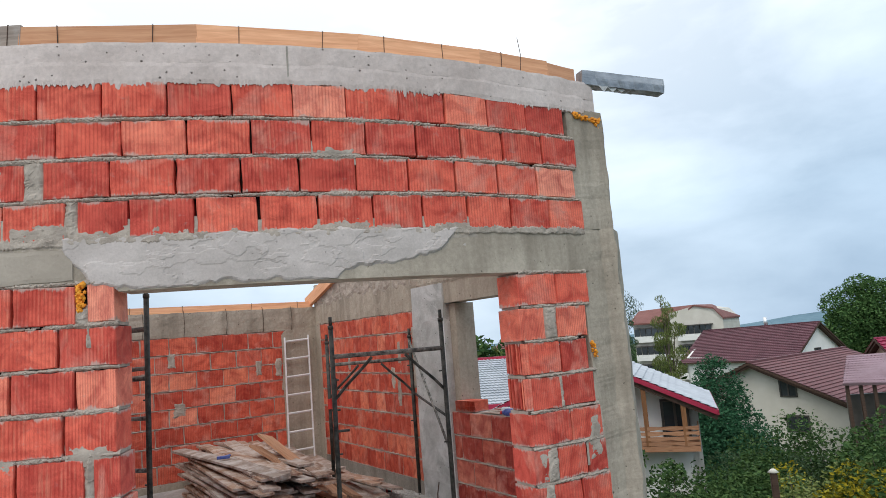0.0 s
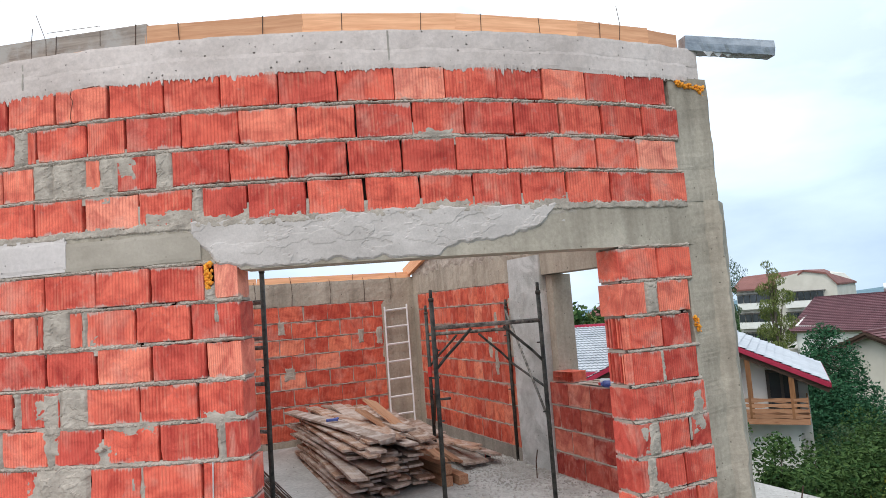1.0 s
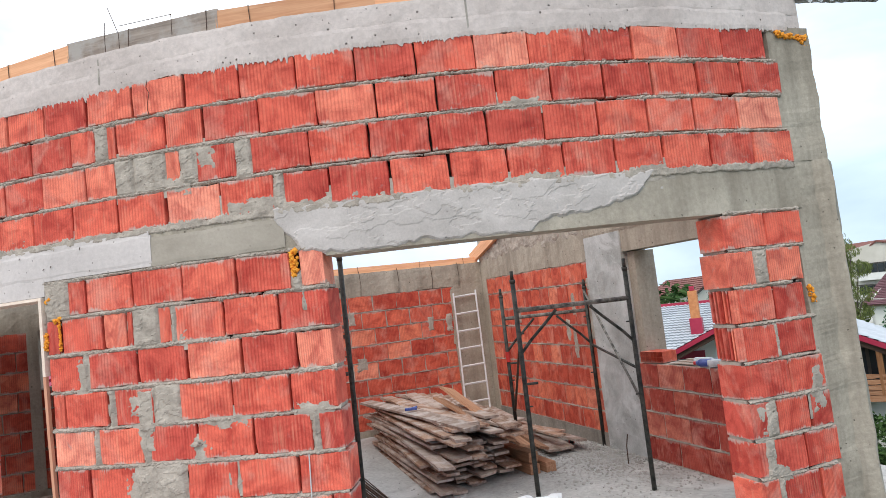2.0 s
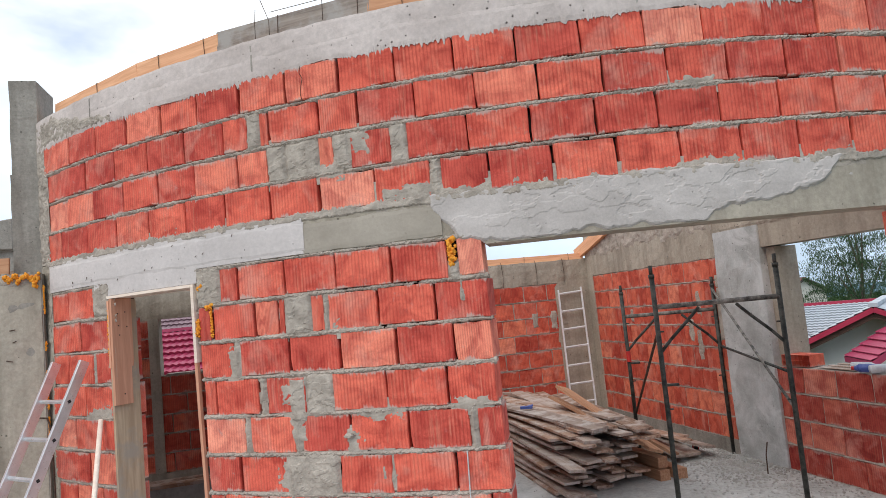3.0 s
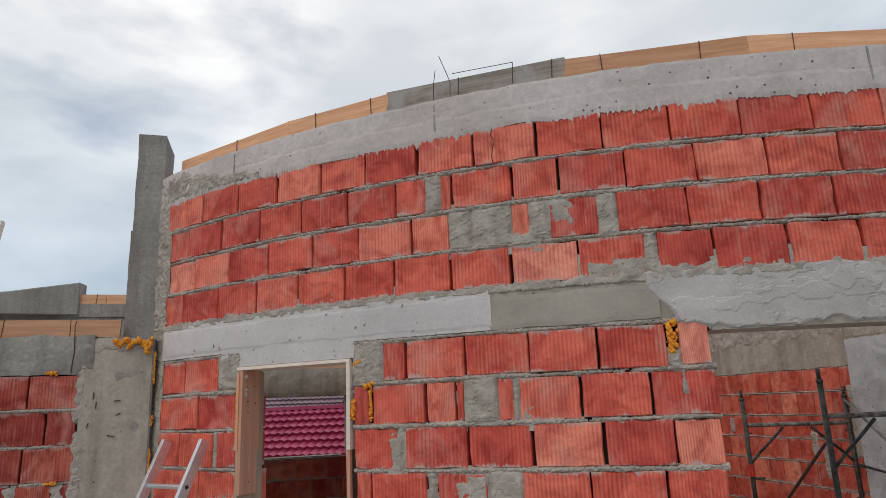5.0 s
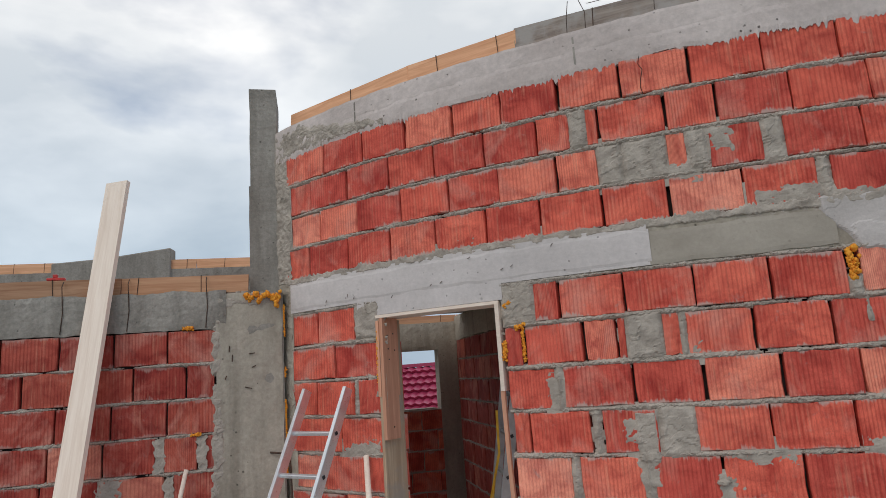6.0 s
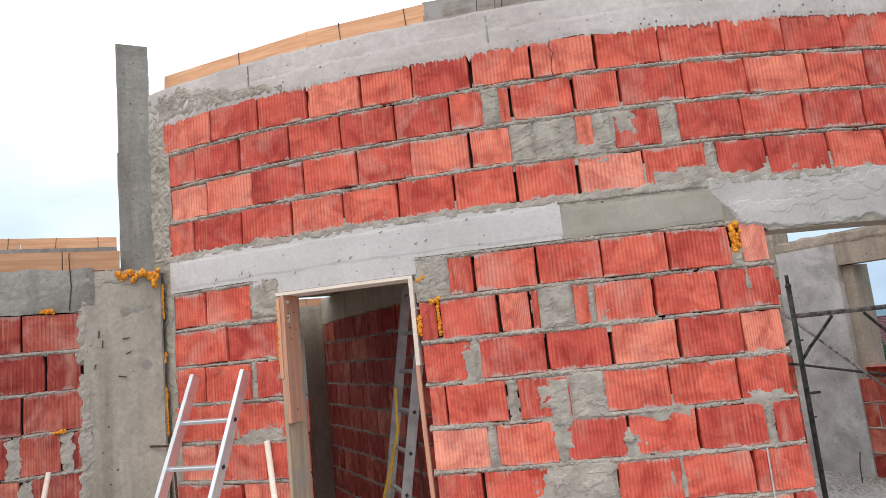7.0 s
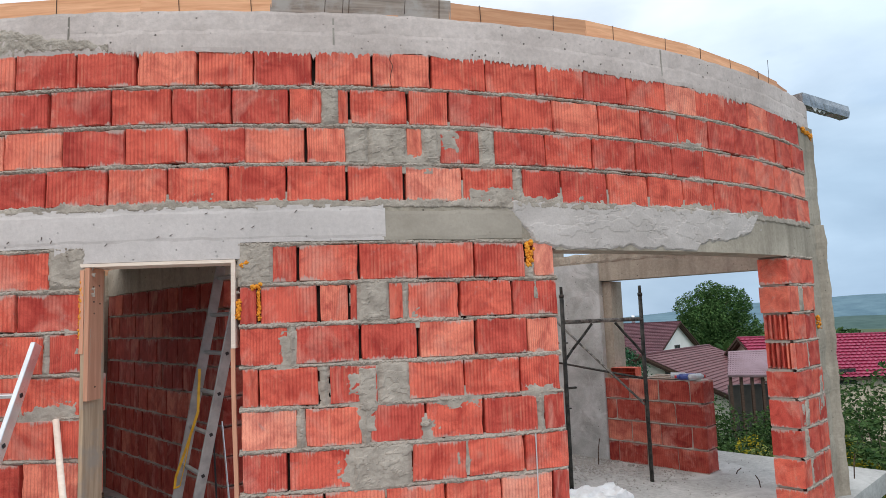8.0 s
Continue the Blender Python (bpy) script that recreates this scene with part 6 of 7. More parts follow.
def tiled(bm, ridge0, ridge1, eave0, eave1, rows, waves, rise=0.03, step=0.03):
    """A sheet of pressed metal tiles between a ridge and an eave, with its waves and steps as geometry."""
    n_in = waves * 4
    nrm = (ridge1 - ridge0).cross(eave0 - ridge0).normalized()
    if nrm.z < 0:
        nrm.negate()
    prev = None
    for r in range(rows + 1):
        for part_of in (0, 1):
            if r == 0 and part_of == 0 or r == rows and part_of == 1:
                continue
            v = min(1.0, (r + (0.10 if part_of == 0 else 0.0)) / rows)
            lift = 1.6 * step if part_of == 0 else -0.4 * step
            line = []
            for i in range(n_in + 1):
                u = i / n_in
                p = ridge0.lerp(ridge1, u).lerp(eave0.lerp(eave1, u), v)
                h = rise * (0.5 + 0.5 * math.cos(2 * math.pi * u * waves)) + lift
                line.append(bm.verts.new(p + nrm * h))
            if prev:
                for i in range(n_in):
                    bm.faces.new((prev[i], prev[i + 1], line[i + 1], line[i]))
            prev = line


def slab_between(bm, pts, thick, up=None):
    """A flat panel through the points, with thickness."""
    nrm = up or (pts[1] - pts[0]).cross(pts[2] - pts[0]).normalized()
    a = [bm.verts.new(p) for p in pts]
    b = [bm.verts.new(p - nrm * thick) for p in pts]
    bm.faces.new(a)
    bm.faces.new(b[::-1])
    for i in range(len(pts)):
        j = (i + 1) % len(pts)
        bm.faces.new((a[i], a[j], b[j], b[i]))


def bar(bm, a, b, w, h):
    box(bm, -(b - a).length / 2, (b - a).length / 2, -w / 2, w / 2, -h / 2, h / 2, along(a, b))


def wall_panel(bm, pts, thick, out):
    a = [bm.verts.new(p) for p in pts]
    b = [bm.verts.new(p - out * thick) for p in pts]
    bm.faces.new(a)
    bm.faces.new(b[::-1])
    for i in range(len(pts)):
        j = (i + 1) % len(pts)
        bm.faces.new((a[i], a[j], b[j], b[i]))


def house_window(parent, origin, x, z, w, h, along_dir, out, casing=FRAME):
    c = origin + along_dir * x + Vector((0, 0, z)) + out * 0.03
    m = Matrix((along_dir, out, Vector((0, 0, 1)))).transposed().to_4x4()
    m.translation = c
    bm = bmesh.new()
    for x0, x1, z0, z1 in ((-w / 2, w / 2, h / 2 - 0.08, h / 2), (-w / 2, w / 2, -h / 2, -h / 2 + 0.08), (-w / 2, -w / 2 + 0.08, -h / 2, h / 2), (w / 2 - 0.08, w / 2, -h / 2, h / 2), (-0.04, 0.04, -h / 2, h / 2)):
        box(bm, x0, x1, -0.05, 0.04, z0, z1, m)
    win = part("window", bm, casing, parent)
    bm = bmesh.new()
    box(bm, -w / 2 + 0.05, w / 2 - 0.05, -0.04, 0.0, -h / 2 + 0.05, h / 2 - 0.05, m)
    part("pane", bm, WINDOW, win, "dark reflecting glass")


def gabled_house(name, label, ridge0, ridge1, half, drop, base, wall_mat, roof_mat, over=0.6, rows=12, waves=18, fascia=DARKWOOD, windows=(), rise=0.03, gable_over=None):
    """A house with a ridge from ridge0 (its seen gable) to ridge1; half: half its width; drop: ridge to eave; base: foot of its walls."""
    ob = thing(name, label, "house", at=Matrix.Translation((ridge0.x, ridge0.y, base)))
    inv = Matrix.Translation((-ridge0.x, -ridge0.y, -base))
    r = (ridge1 - ridge0).normalized()
    r.z = 0
    r.normalize()
    g = Vector((-r.y, r.x, 0))
    for side in (-1, 1):
        k = (half + over) / half
        r0, r1 = ridge0 - r * (gable_over or over), ridge1 + r * over
        e0, e1 = r0 + g * side * half * k - Vector((0, 0, drop * k)), r1 + g * side * half * k - Vector((0, 0, drop * k))
        bm = bmesh.new()
        tiled(bm, r0, r1, e0, e1, rows, waves, rise, rise)
        bmesh.ops.transform(bm, matrix=inv, verts=bm.verts)
        roof = part("roof", bm, roof_mat, ob)
        bm = bmesh.new()
        slab_between(bm, [p - Vector((0, 0, 0.03)) for p in (r0, r1, e1, e0)], 0.12, Vector((0, 0, 1)))
        bmesh.ops.transform(bm, matrix=inv, verts=bm.verts)
        part("soffit", bm, DARKWOOD, roof, "dark boarded soffit")
        bm = bmesh.new()
        for a, b in ((r0, e0), (e0, e1), (r1, e1)):
            bar(bm, a - Vector((0, 0, 0.07)), b - Vector((0, 0, 0.07)), 0.08, 0.13)
        bmesh.ops.transform(bm, matrix=inv, verts=bm.verts)
        part("fascia", bm, fascia, roof, "coloured roof edge board")
        # dark bar below the fascia: second barge board and eave shadow in one
        inset = (r1 - r0).normalized() * 0.12
        for a, b in ((r0 + inset, e0 + inset), (r1 - inset, e1 - inset)):
            bm = bmesh.new()
            bar(bm, a - Vector((0, 0, 0.21)), b - Vector((0, 0, 0.21)), 0.10, 0.16)
            bmesh.ops.transform(bm, matrix=inv, verts=bm.verts)
            part("verge_shade_board", bm, DARKWOOD, roof, "dark verge board that also stands for the eave's shadow")
    bm = bmesh.new()
    bar(bm, ridge0 - r * (gable_over or over) + Vector((0, 0, 0.05)), ridge1 + r * over + Vector((0, 0, 0.05)), 0.22, 0.10)
    bmesh.ops.transform(bm, matrix=inv, verts=bm.verts)
    part("ridge_cap", bm, roof_mat, ob)
    bm = bmesh.new()
    eave = ridge0.z - drop
    corners = [ridge0 + g * half, ridge0 - g * half, ridge1 - g * half, ridge1 + g * half]
    for end, sgn in ((ridge0, -1), (ridge1, 1)):
        wall_panel(bm, [Vector((*(end - g * half).xy, base)), Vector((*(end + g * half).xy, base)), Vector((*(end + g * half).xy, eave - 0.18)), end - Vector((0, 0, 0.18)), Vector((*(end - g * half).xy, eave - 0.18))], 0.3, r * sgn)
    for side in (-1, 1):
        a, b = ridge0 + g * side * half, ridge1 + g * side * half
        wall_panel(bm, [Vector((*a.xy, base)), Vector((*b.xy, base)), Vector((*b.xy, eave - 0.18)), Vector((*a.xy, eave - 0.18))], 0.3, g * side)
    bmesh.ops.transform(bm, matrix=inv, verts=bm.verts)
    part("wall", bm, wall_mat, ob)
    o = inv @ Vector((*ridge0.xy, 0))
    for where, x, z, w, h in windows:
        if where == "gable":
            house_window(ob, Vector((o.x, o.y, -base)), x, z, w, h, g, -r)
        else:
            side = 1 if where == "left" else -1
            house_window(ob, Vector((o.x, o.y, -base)) + g * side * half, x, z, w, h, r, g * side)
    return ob, inv, r, g


def ground_at(p):
    return ground_height(p.x, p.y)


def balcony_house():
    apex = far(-3.45, -2.70, 21.6)
    end = apex + Vector((0.2, 3.2, 0))
    ob, inv, r, g = gabled_house("house", "white rendered house with pale metal tile roof and crimson edges", apex, end, 2.98, 1.42, -6.2, WHITE, ROOF_GREY, 0.5, 16, 26, CRIMSON, rise=0.016, gable_over=1.1)
    g = Vector((abs(g.x), g.y * (1 if g.x > 0 else -1), 0))
    out = -r
    base = Vector((*(apex + g * 0.58).xy, 0))

    def at(x, o, z):
        return base + g * x + out * o + Vector((0, 0, z))

    # the long main roof behind the cross gable
    bm = bmesh.new()
    r0, r1 = far(-15.5, -2.35, 27), far(-1.0, -2.45, 26)
    e0, e1 = far(-18.5, -6.3, 22.5), far(-1.5, -6.3, 22)
    tiled(bm, r0, r1, e0, e1, 20, 44, 0.022, 0.022)
    slab_between(bm, [p - Vector((0, 0, 0.05)) for p in (r0, r1, e1, e0)], 0.12, Vector((0, 0, 1)))
    b0, b1 = far(-13.5, -6.3, 31), far(-0.5, -6.3, 30)
    slab_between(bm, [p + Vector((0, 0, 0.02)) for p in (r0, r1, b1, b0)], 0.12, Vector((0, 0, 1)))
    bmesh.ops.transform(bm, matrix=inv, verts=bm.verts)
    main = part("main_roof", bm, ROOF_GREY, ob)
    bm = bmesh.new()
    for a, b in ((r0, r1), (r0, e0), (e0, e1)):
        bar(bm, a - Vector((0, 0, 0.02)), b - Vector((0, 0, 0.02)), 0.12, 0.22)
    bmesh.ops.transform(bm, matrix=inv, verts=bm.verts)
    part("fascia", bm, CRIMSON, main, "crimson roof edge")
    bm = bmesh.new()
    w0, w1 = far(-17.4, 0, 23.0), far(-1.8, 0, 22.5)
    wall_panel(bm, [Vector((*w0.xy, -6.2)), Vector((*w1.xy, -6.2)), Vector((*w1.xy, -0.75)), Vector((*w0.xy, -0.75))], 0.3, Vector((0, -1, 0)))
    bmesh.ops.transform(bm, matrix=inv, verts=bm.verts)
    part("wall", bm, WHITE, ob)
    bm = bmesh.new()
    slab_between(bm, [at(-0.6, -0.05, -1.86), at(2.35, -0.05, -1.86), at(2.35, 1.0, -1.86), at(-0.6, 1.0, -1.86)], 0.16, Vector((0, 0, 1)))
    bmesh.ops.transform(bm, matrix=inv, verts=bm.verts)
    bal = part("balcony", bm, BALCONY_WOOD, ob, "varnished wooden balcony")
    for k in range(4):
        bm = bmesh.new()
        z = -1.80 + 0.145 * k
        n = 28
        rings = []
        for i in range(n + 1):
            x, wave = -0.6 + 2.95 * i / n, 0.018 * math.sin(i * 0.95 + k)
            rings.append([bm.verts.new(at(x, o, z + h)) for o, h in ((0.985, -0.05 + wave), (1.015, -0.05 + wave), (1.015, 0.05 - 0.5 * wave), (0.985, 0.05 - 0.5 * wave))])
        for p, q in zip(rings, rings[1:]):
            for j in range(4):
                bm.faces.new((p[j], p[(j + 1) % 4], q[(j + 1) % 4], q[j]))
        bm.faces.new(rings[0][::-1])
        bm.faces.new(rings[-1])
        bmesh.ops.transform(bm, matrix=inv, verts=bm.verts)
        part("rail_board", bm, BALCONY_WOOD, bal, "wavy-edged railing board")
        bm = bmesh.new()
        bar(bm, at(2.35, 0, z), at(2.35, 1.0, z), 0.03, 0.10)
        bmesh.ops.transform(bm, matrix=inv, verts=bm.verts)
        part("rail_board", bm, BALCONY_WOOD, bal, "wavy-edged railing board")
    for x, top in ((0.95, -0.05), (2.0, -0.55)):
        bm = bmesh.new()
        bar(bm, at(x, 0.95, -1.86), at(x, 0.95, top), 0.13, 0.13)
        bmesh.ops.transform(bm, matrix=inv, verts=bm.verts)
        part("post", bm, LOG, bal, "round wooden balcony post")
    house_window(ob, inv @ at(1.75, 0.0, 0), 0.0, -1.2, 0.8, 1.1, g, out)
    bm = bmesh.new()
    tiled(bm, at(0.2, 1.1, -0.72), at(-3.3, 1.1, -0.72), at(0.2, 2.3, -1.35), at(-3.3, 2.3, -1.35), 6, 14, 0.03, 0.03)
    slab_between(bm, [at(0.2, 1.1, -0.78), at(-3.3, 1.1, -0.78), at(-3.3, 2.3, -1.41), at(0.2, 2.3, -1.41)], 0.08)
    bmesh.ops.transform(bm, matrix=inv @ Matrix.Translation((-2.1, -0.9, -0.45)), verts=bm.verts)
    part("lean_to_roof", bm, ROOF_PINK, ob, "crimson metal tile lean-to roof")
    # small crimson porch roof in front of the gable
    e0, e1 = Vector((-2.08, 20.4, -0.47)), Vector((-1.44, 19.0, -0.46))
    up = Vector((0.98, 0.10, 0.72))
    bm = bmesh.new()
    tiled(bm, e0 + up, e1 + up, e0, e1, 5, 8, 0.03, 0.03)
    slab_between(bm, [p - Vector((0, 0, 0.04)) for p in (e0 + up, e1 + up, e1, e0)], 0.07, Vector((0, 0, 1)))
    for a, b in ((e1, e1 + up), (e0, e1), (e0, e0 + up)):
        bar(bm, a - Vector((0, 0, 0.05)), b - Vector((0, 0, 0.05)), 0.07, 0.14)
    bmesh.ops.transform(bm, matrix=inv, verts=bm.verts)
    part("porch_roof", bm, ROOF_PINK, ob, "crimson metal tile porch roof")
    c = far(-8.5, -3.6, 23.6)
    bm = bmesh.new()
    box(bm, c.x - 0.14, c.x + 0.14, c.y - 0.14, c.y + 0.14, c.z - 0.3, c.z + 0.92, inv, 0.01)
    ch = part("chimney", bm, ORANGE, ob, "orange brick chimney with crimson flashing")
    bm = bmesh.new()
    box(bm, c.x - 0.19, c.x + 0.19, c.y - 0.19, c.y + 0.19, c.z - 0.5, c.z + 0.02, inv, 0.01)
    part("flashing", bm, CRIMSON, ch)
    bm = bmesh.new()
    box(bm, c.x - 0.08, c.x + 0.08, c.y - 0.08, c.y + 0.08, c.z + 0.92, c.z + 1.08, inv, 0.01)
    part("cap", bm, CRIMSON, ch)


balcony_house()

# plum-roofed house farther off
a0, a1 = far(13.45, -1.2, 84), far(6.0, -1.3, 92)
gabled_house("house", "white house with a plum metal tile roof", a0, a1, 4.6, 3.2, -10.5, WHITE, ROOF_PURPLE, 0.7, 22, 60, DARKWOOD, [("gable", 0.0, -3.2, 1.2, 0.9)], 0.03)
bm = bmesh.new()
tube(bm, far(10.2, -1.3, 88), far(10.2, -0.55, 88), 0.22, 10)
solid("flue_pipe", bm, ALU, "shiny metal flue pipe on the plum roof", "flue", "", True)

# cream house with a brown roof and a porch
b0, b1 = far(8.9, -3.95, 44), far(15.0, -3.25, 60)
_, inv_b, rb, gb = gabled_house("house", "cream house with brown metal tile roof and dark eaves", b0, b1, 5.4, 2.45, -10, CREAM, ROOF_BROWN, 0.7, 22, 60, DARKWOOD,
                                [("gable", -1.8, -2.75, 0.95, 1.05), ("gable", -2.1, -4.75, 1.25, 0.95), ("gable", 2.0, -4.2, 1.3, 1.1)], 0.025)


def porch():
    c0, c1 = far(15.2, -3.9, 40), far(20.5, -3.7, 42)
    e0, e1 = far(14.7, -5.9, 37), far(19.2, -5.9, 38.5)
    ob = thing("porch", "mauve tiled porch roof over a dark glazed veranda", "porch", at=Matrix.Translation((*e0.xy, -9)))
    inv = Matrix.Translation((-e0.x, -e0.y, 9))
    bm = bmesh.new()
    tiled(bm, c0, c1, e0, e1, 12, 24, 0.05, 0.05)
    slab_between(bm, [p - Vector((0, 0, 0.04)) for p in (c0, c1, e1, e0)], 0.12)
    bmesh.ops.transform(bm, matrix=inv, verts=bm.verts)
    part("roof", bm, ROOF_MAUVE, ob)
    bm = bmesh.new()
    wall_panel(bm, [Vector((*p.xy, z)) for p, z in ((e0.lerp(c0, 0.3), -9), (e1.lerp(c1, 0.3), -9), (e1.lerp(c1, 0.3), -2.6), (e0.lerp(c0, 0.3), -2.6))], 0.2, Vector((0, -1, 0)))
    bmesh.ops.transform(bm, matrix=inv, verts=bm.verts)
    part("veranda", bm, FRAME, ob, "dark timber and glass veranda")
    for i in range(6):
        p = e0.lerp(e1, 0.04 + 0.18 * i).lerp(c0.lerp(c1, 0.04 + 0.18 * i), 0.12)
        bm = bmesh.new()
        bar(bm, Vector((*p.xy, -6.2)), Vector((*p.xy, p.z - 0.1)), 0.14, 0.14)
        bmesh.ops.transform(bm, matrix=inv, verts=bm.verts)
        part("post", bm, DARKWOOD, ob)


porch()

# crimson-roofed beige house beyond the corner
p0, p1 = far(20.5, -2.55, 58, EYE_END), far(33, -2.3, 66, EYE_END)
gabled_house("house", "beige house with a crimson metal tile roof", p0, p1, 4.6, 2.5, -9.8, BEIGE, ROOF_PINK, 0.6, 14, 44, DARKWOOD, [("right", 5.0, -3.6, 1.4, 1.1), ("right", 9.0, -3.6, 1.4, 1.1)], 0.05)

# crimson and grey roofs seen through the door room's window
EYE_MID = Vector((-1.87, -0.18, 1.83))
q0, q1 = far(-57, 0.15, 24, EYE_MID), far(-33, 0.35, 19.5, EYE_MID)
gabled_house("house", "house with a bright crimson metal tile roof", q0, q1, 4.8, 2.9, -6.5, CREAM, ROOF_PINK, 0.5, 18, 46, CRIMSON, rise=0.05)
q0, q1 = far(-62, 1.3, 40, EYE_MID), far(-43, 1.3, 36, EYE_MID)
gabled_house("house", "house with a grey-mauve metal tile roof", q0, q1, 5.0, 3.2, -8, CREAM, ROOF_MAUVE, 0.5, 16, 50, DARKWOOD, rise=0.05)


def apartment():
    o = far(0.2, -1.0, 112)
    o2 = far(7.3, -1.0, 108)
    x = (o2 - o)
    x.z = 0
    w = x.length
    x.normalize()
    out = Vector((x.y, -x.x, 0))
    ob = thing("apartment_building", "pale apartment block with loggias and a red roof", "building", at=Matrix.Translation((o.x, o.y, -10)))
    m = Matrix((x, -out, Vector((0, 0, 1)))).transposed().to_4x4()
    bm = bmesh.new()
    split = 0.45 * w
    box(bm, 0, split, 0.6, 10, 0, 11.4, m)
    box(bm, split, w, -1.0, 10, 0, 11.2, m)
    vs = [Vector(v) for v in ((split, -1.0, 11.2), (w, -1.0, 11.2), (w - 1.2, -1.0, 12.6), ((split + w) / 2, -1.0, 13.2), (split, -1.0, 12.4))]
    slab_between(bm, [m @ v for v in vs], 10.5, out)
    part("wall", bm, CREAM, ob)
    bm = bmesh.new()
    slab_between(bm, [m @ Vector(v) for v in ((-0.4, -0.4, 11.2), (split + 0.3, -0.4, 11.2), ((split + w) / 2, -1.2, 13.4), (split - 2, 5, 13.4), (-0.4, 5, 13.2))], 0.25, Vector((0, 0, 1)))
    slab_between(bm, [m @ Vector(v) for v in (((split + w) / 2, -1.3, 13.42), (w - 1.1, -1.3, 12.8), (w + 0.2, -1.3, 11.2), (w + 0.2, 10, 11.2), ((split + w) / 2, 10, 13.4))], 0.25, Vector((0, 0, 1)))
    part("roof", bm, ROOF_RED, ob, "red sheet metal roof")
    for storey in range(4):
        z = 9.0 - 2.9 * storey
        for x0, x1, y in ((0.3, split - 0.4, 0.6), (split + 1.2, w - 1.5, -1.0)):
            bm = bmesh.new()
            box(bm, x0, x1, y - 0.9, y + 0.1, z - 0.9, z + 0.05, m)
            bal = part("balcony", bm, WHITE, ob)
            n = max(3, int((x1 - x0) / 0.85))
            for i in range(n):
                a, b = x0 + (x1 - x0) * i / n, x0 + (x1 - x0) * (i + 1) / n
                bm = bmesh.new()
                box(bm, a + 0.06, b - 0.06, y - 0.86, y - 0.82, z + 0.08, z + 1.25, m)
                part("pane", bm, WINDOW, bal)
            bm = bmesh.new()
            box(bm, x0 - 0.05, x1 + 0.05, y - 0.9, y + 0.1, z + 1.3, z + 1.42, m)
            part("canopy", bm, FRAME, bal)


apartment()
c0, c1 = far(-6.0, -0.35, 105), far(-9.5, -0.4, 110)
gabled_house("house", "distant pale block with a red roof", c0, c1, 5, 2.0, -10, CREAM, ROOF_RED, 0.6, 8, 16, FRAME, [("gable", -2, -3.2, 1.5, 1.2), ("gable", 1, -3.2, 1.5, 1.2)], 0.05)


# ---- plants ----
LEAF = leaf_material("broad_leaf", (0.023, 0.061, 0.019), (0.083, 0.144, 0.045))
LEAF_TREE = leaf_material("tree_leaf", (0.030, 0.082, 0.024), (0.105, 0.19, 0.06))
LEAF_LIGHT = leaf_material("light_leaf", (0.093, 0.136, 0.034), (0.230, 0.264, 0.093))
LEAF_DARK = leaf_material("conifer_needles", (0.016, 0.072, 0.036), (0.059, 0.155, 0.075))
LEAF_YELLOW = leaf_material("yellow_bloom", (0.136, 0.153, 0.017), (0.408, 0.323, 0.025))
LEAF_GREY = leaf_material("dusty_leaf", (0.032, 0.068, 0.032), (0.094, 0.144, 0.072))


def leaves(name, clumps, count, size, mat, parent, seed, droop=0.0, label=""):
    """Many small leaves in clumps of (centre, radii)."""
    rng = random.Random(seed)
    verts, faces = [], []
    weight = [c[1][0] * c[1][1] * c[1][2] for c in clumps]
    for c, r in rng.choices(clumps, weight, k=count):
        while True:
            d = Vector((rng.uniform(-1, 1), rng.uniform(-1, 1), rng.uniform(-1, 1)))
            if 0.05 < d.length < 1:
                break
        d = d.normalized() * (d.length ** 0.45)
        d *= 1 + 0.35 * noise.noise(d * 2.6 + Vector((seed, c[0], c[2])))
        p = Vector((c[0] + d.x * r[0], c[1] + d.y * r[1], c[2] + d.z * r[2]))
        s = size * rng.uniform(0.6, 1.4)
        u = Vector((rng.gauss(0, 1), rng.gauss(0, 1), rng.gauss(0, 0.6) - droop)).normalized()
        w = u.cross(Vector((rng.gauss(0, 1), rng.gauss(0, 1), rng.gauss(0, 1)))).normalized()
        i = len(verts)
        fold = u.cross(w) * s * 0.18
        wide = 0.22 if droop > 2 else 0.5
        verts += [p - u * s, p + w * s * wide + fold, p + u * s, p - w * s * wide + fold]
        faces += [(i, i + 1, i + 2), (i, i + 2, i + 3)]
    me = bpy.data.meshes.new(name)
    me.from_pydata([tuple(v) for v in verts], [], faces)
    me.materials.append(mat)
    ob = new(name, me)
    if parent:
        ob.parent = parent
    return tagged(ob, label, kind="stuff")


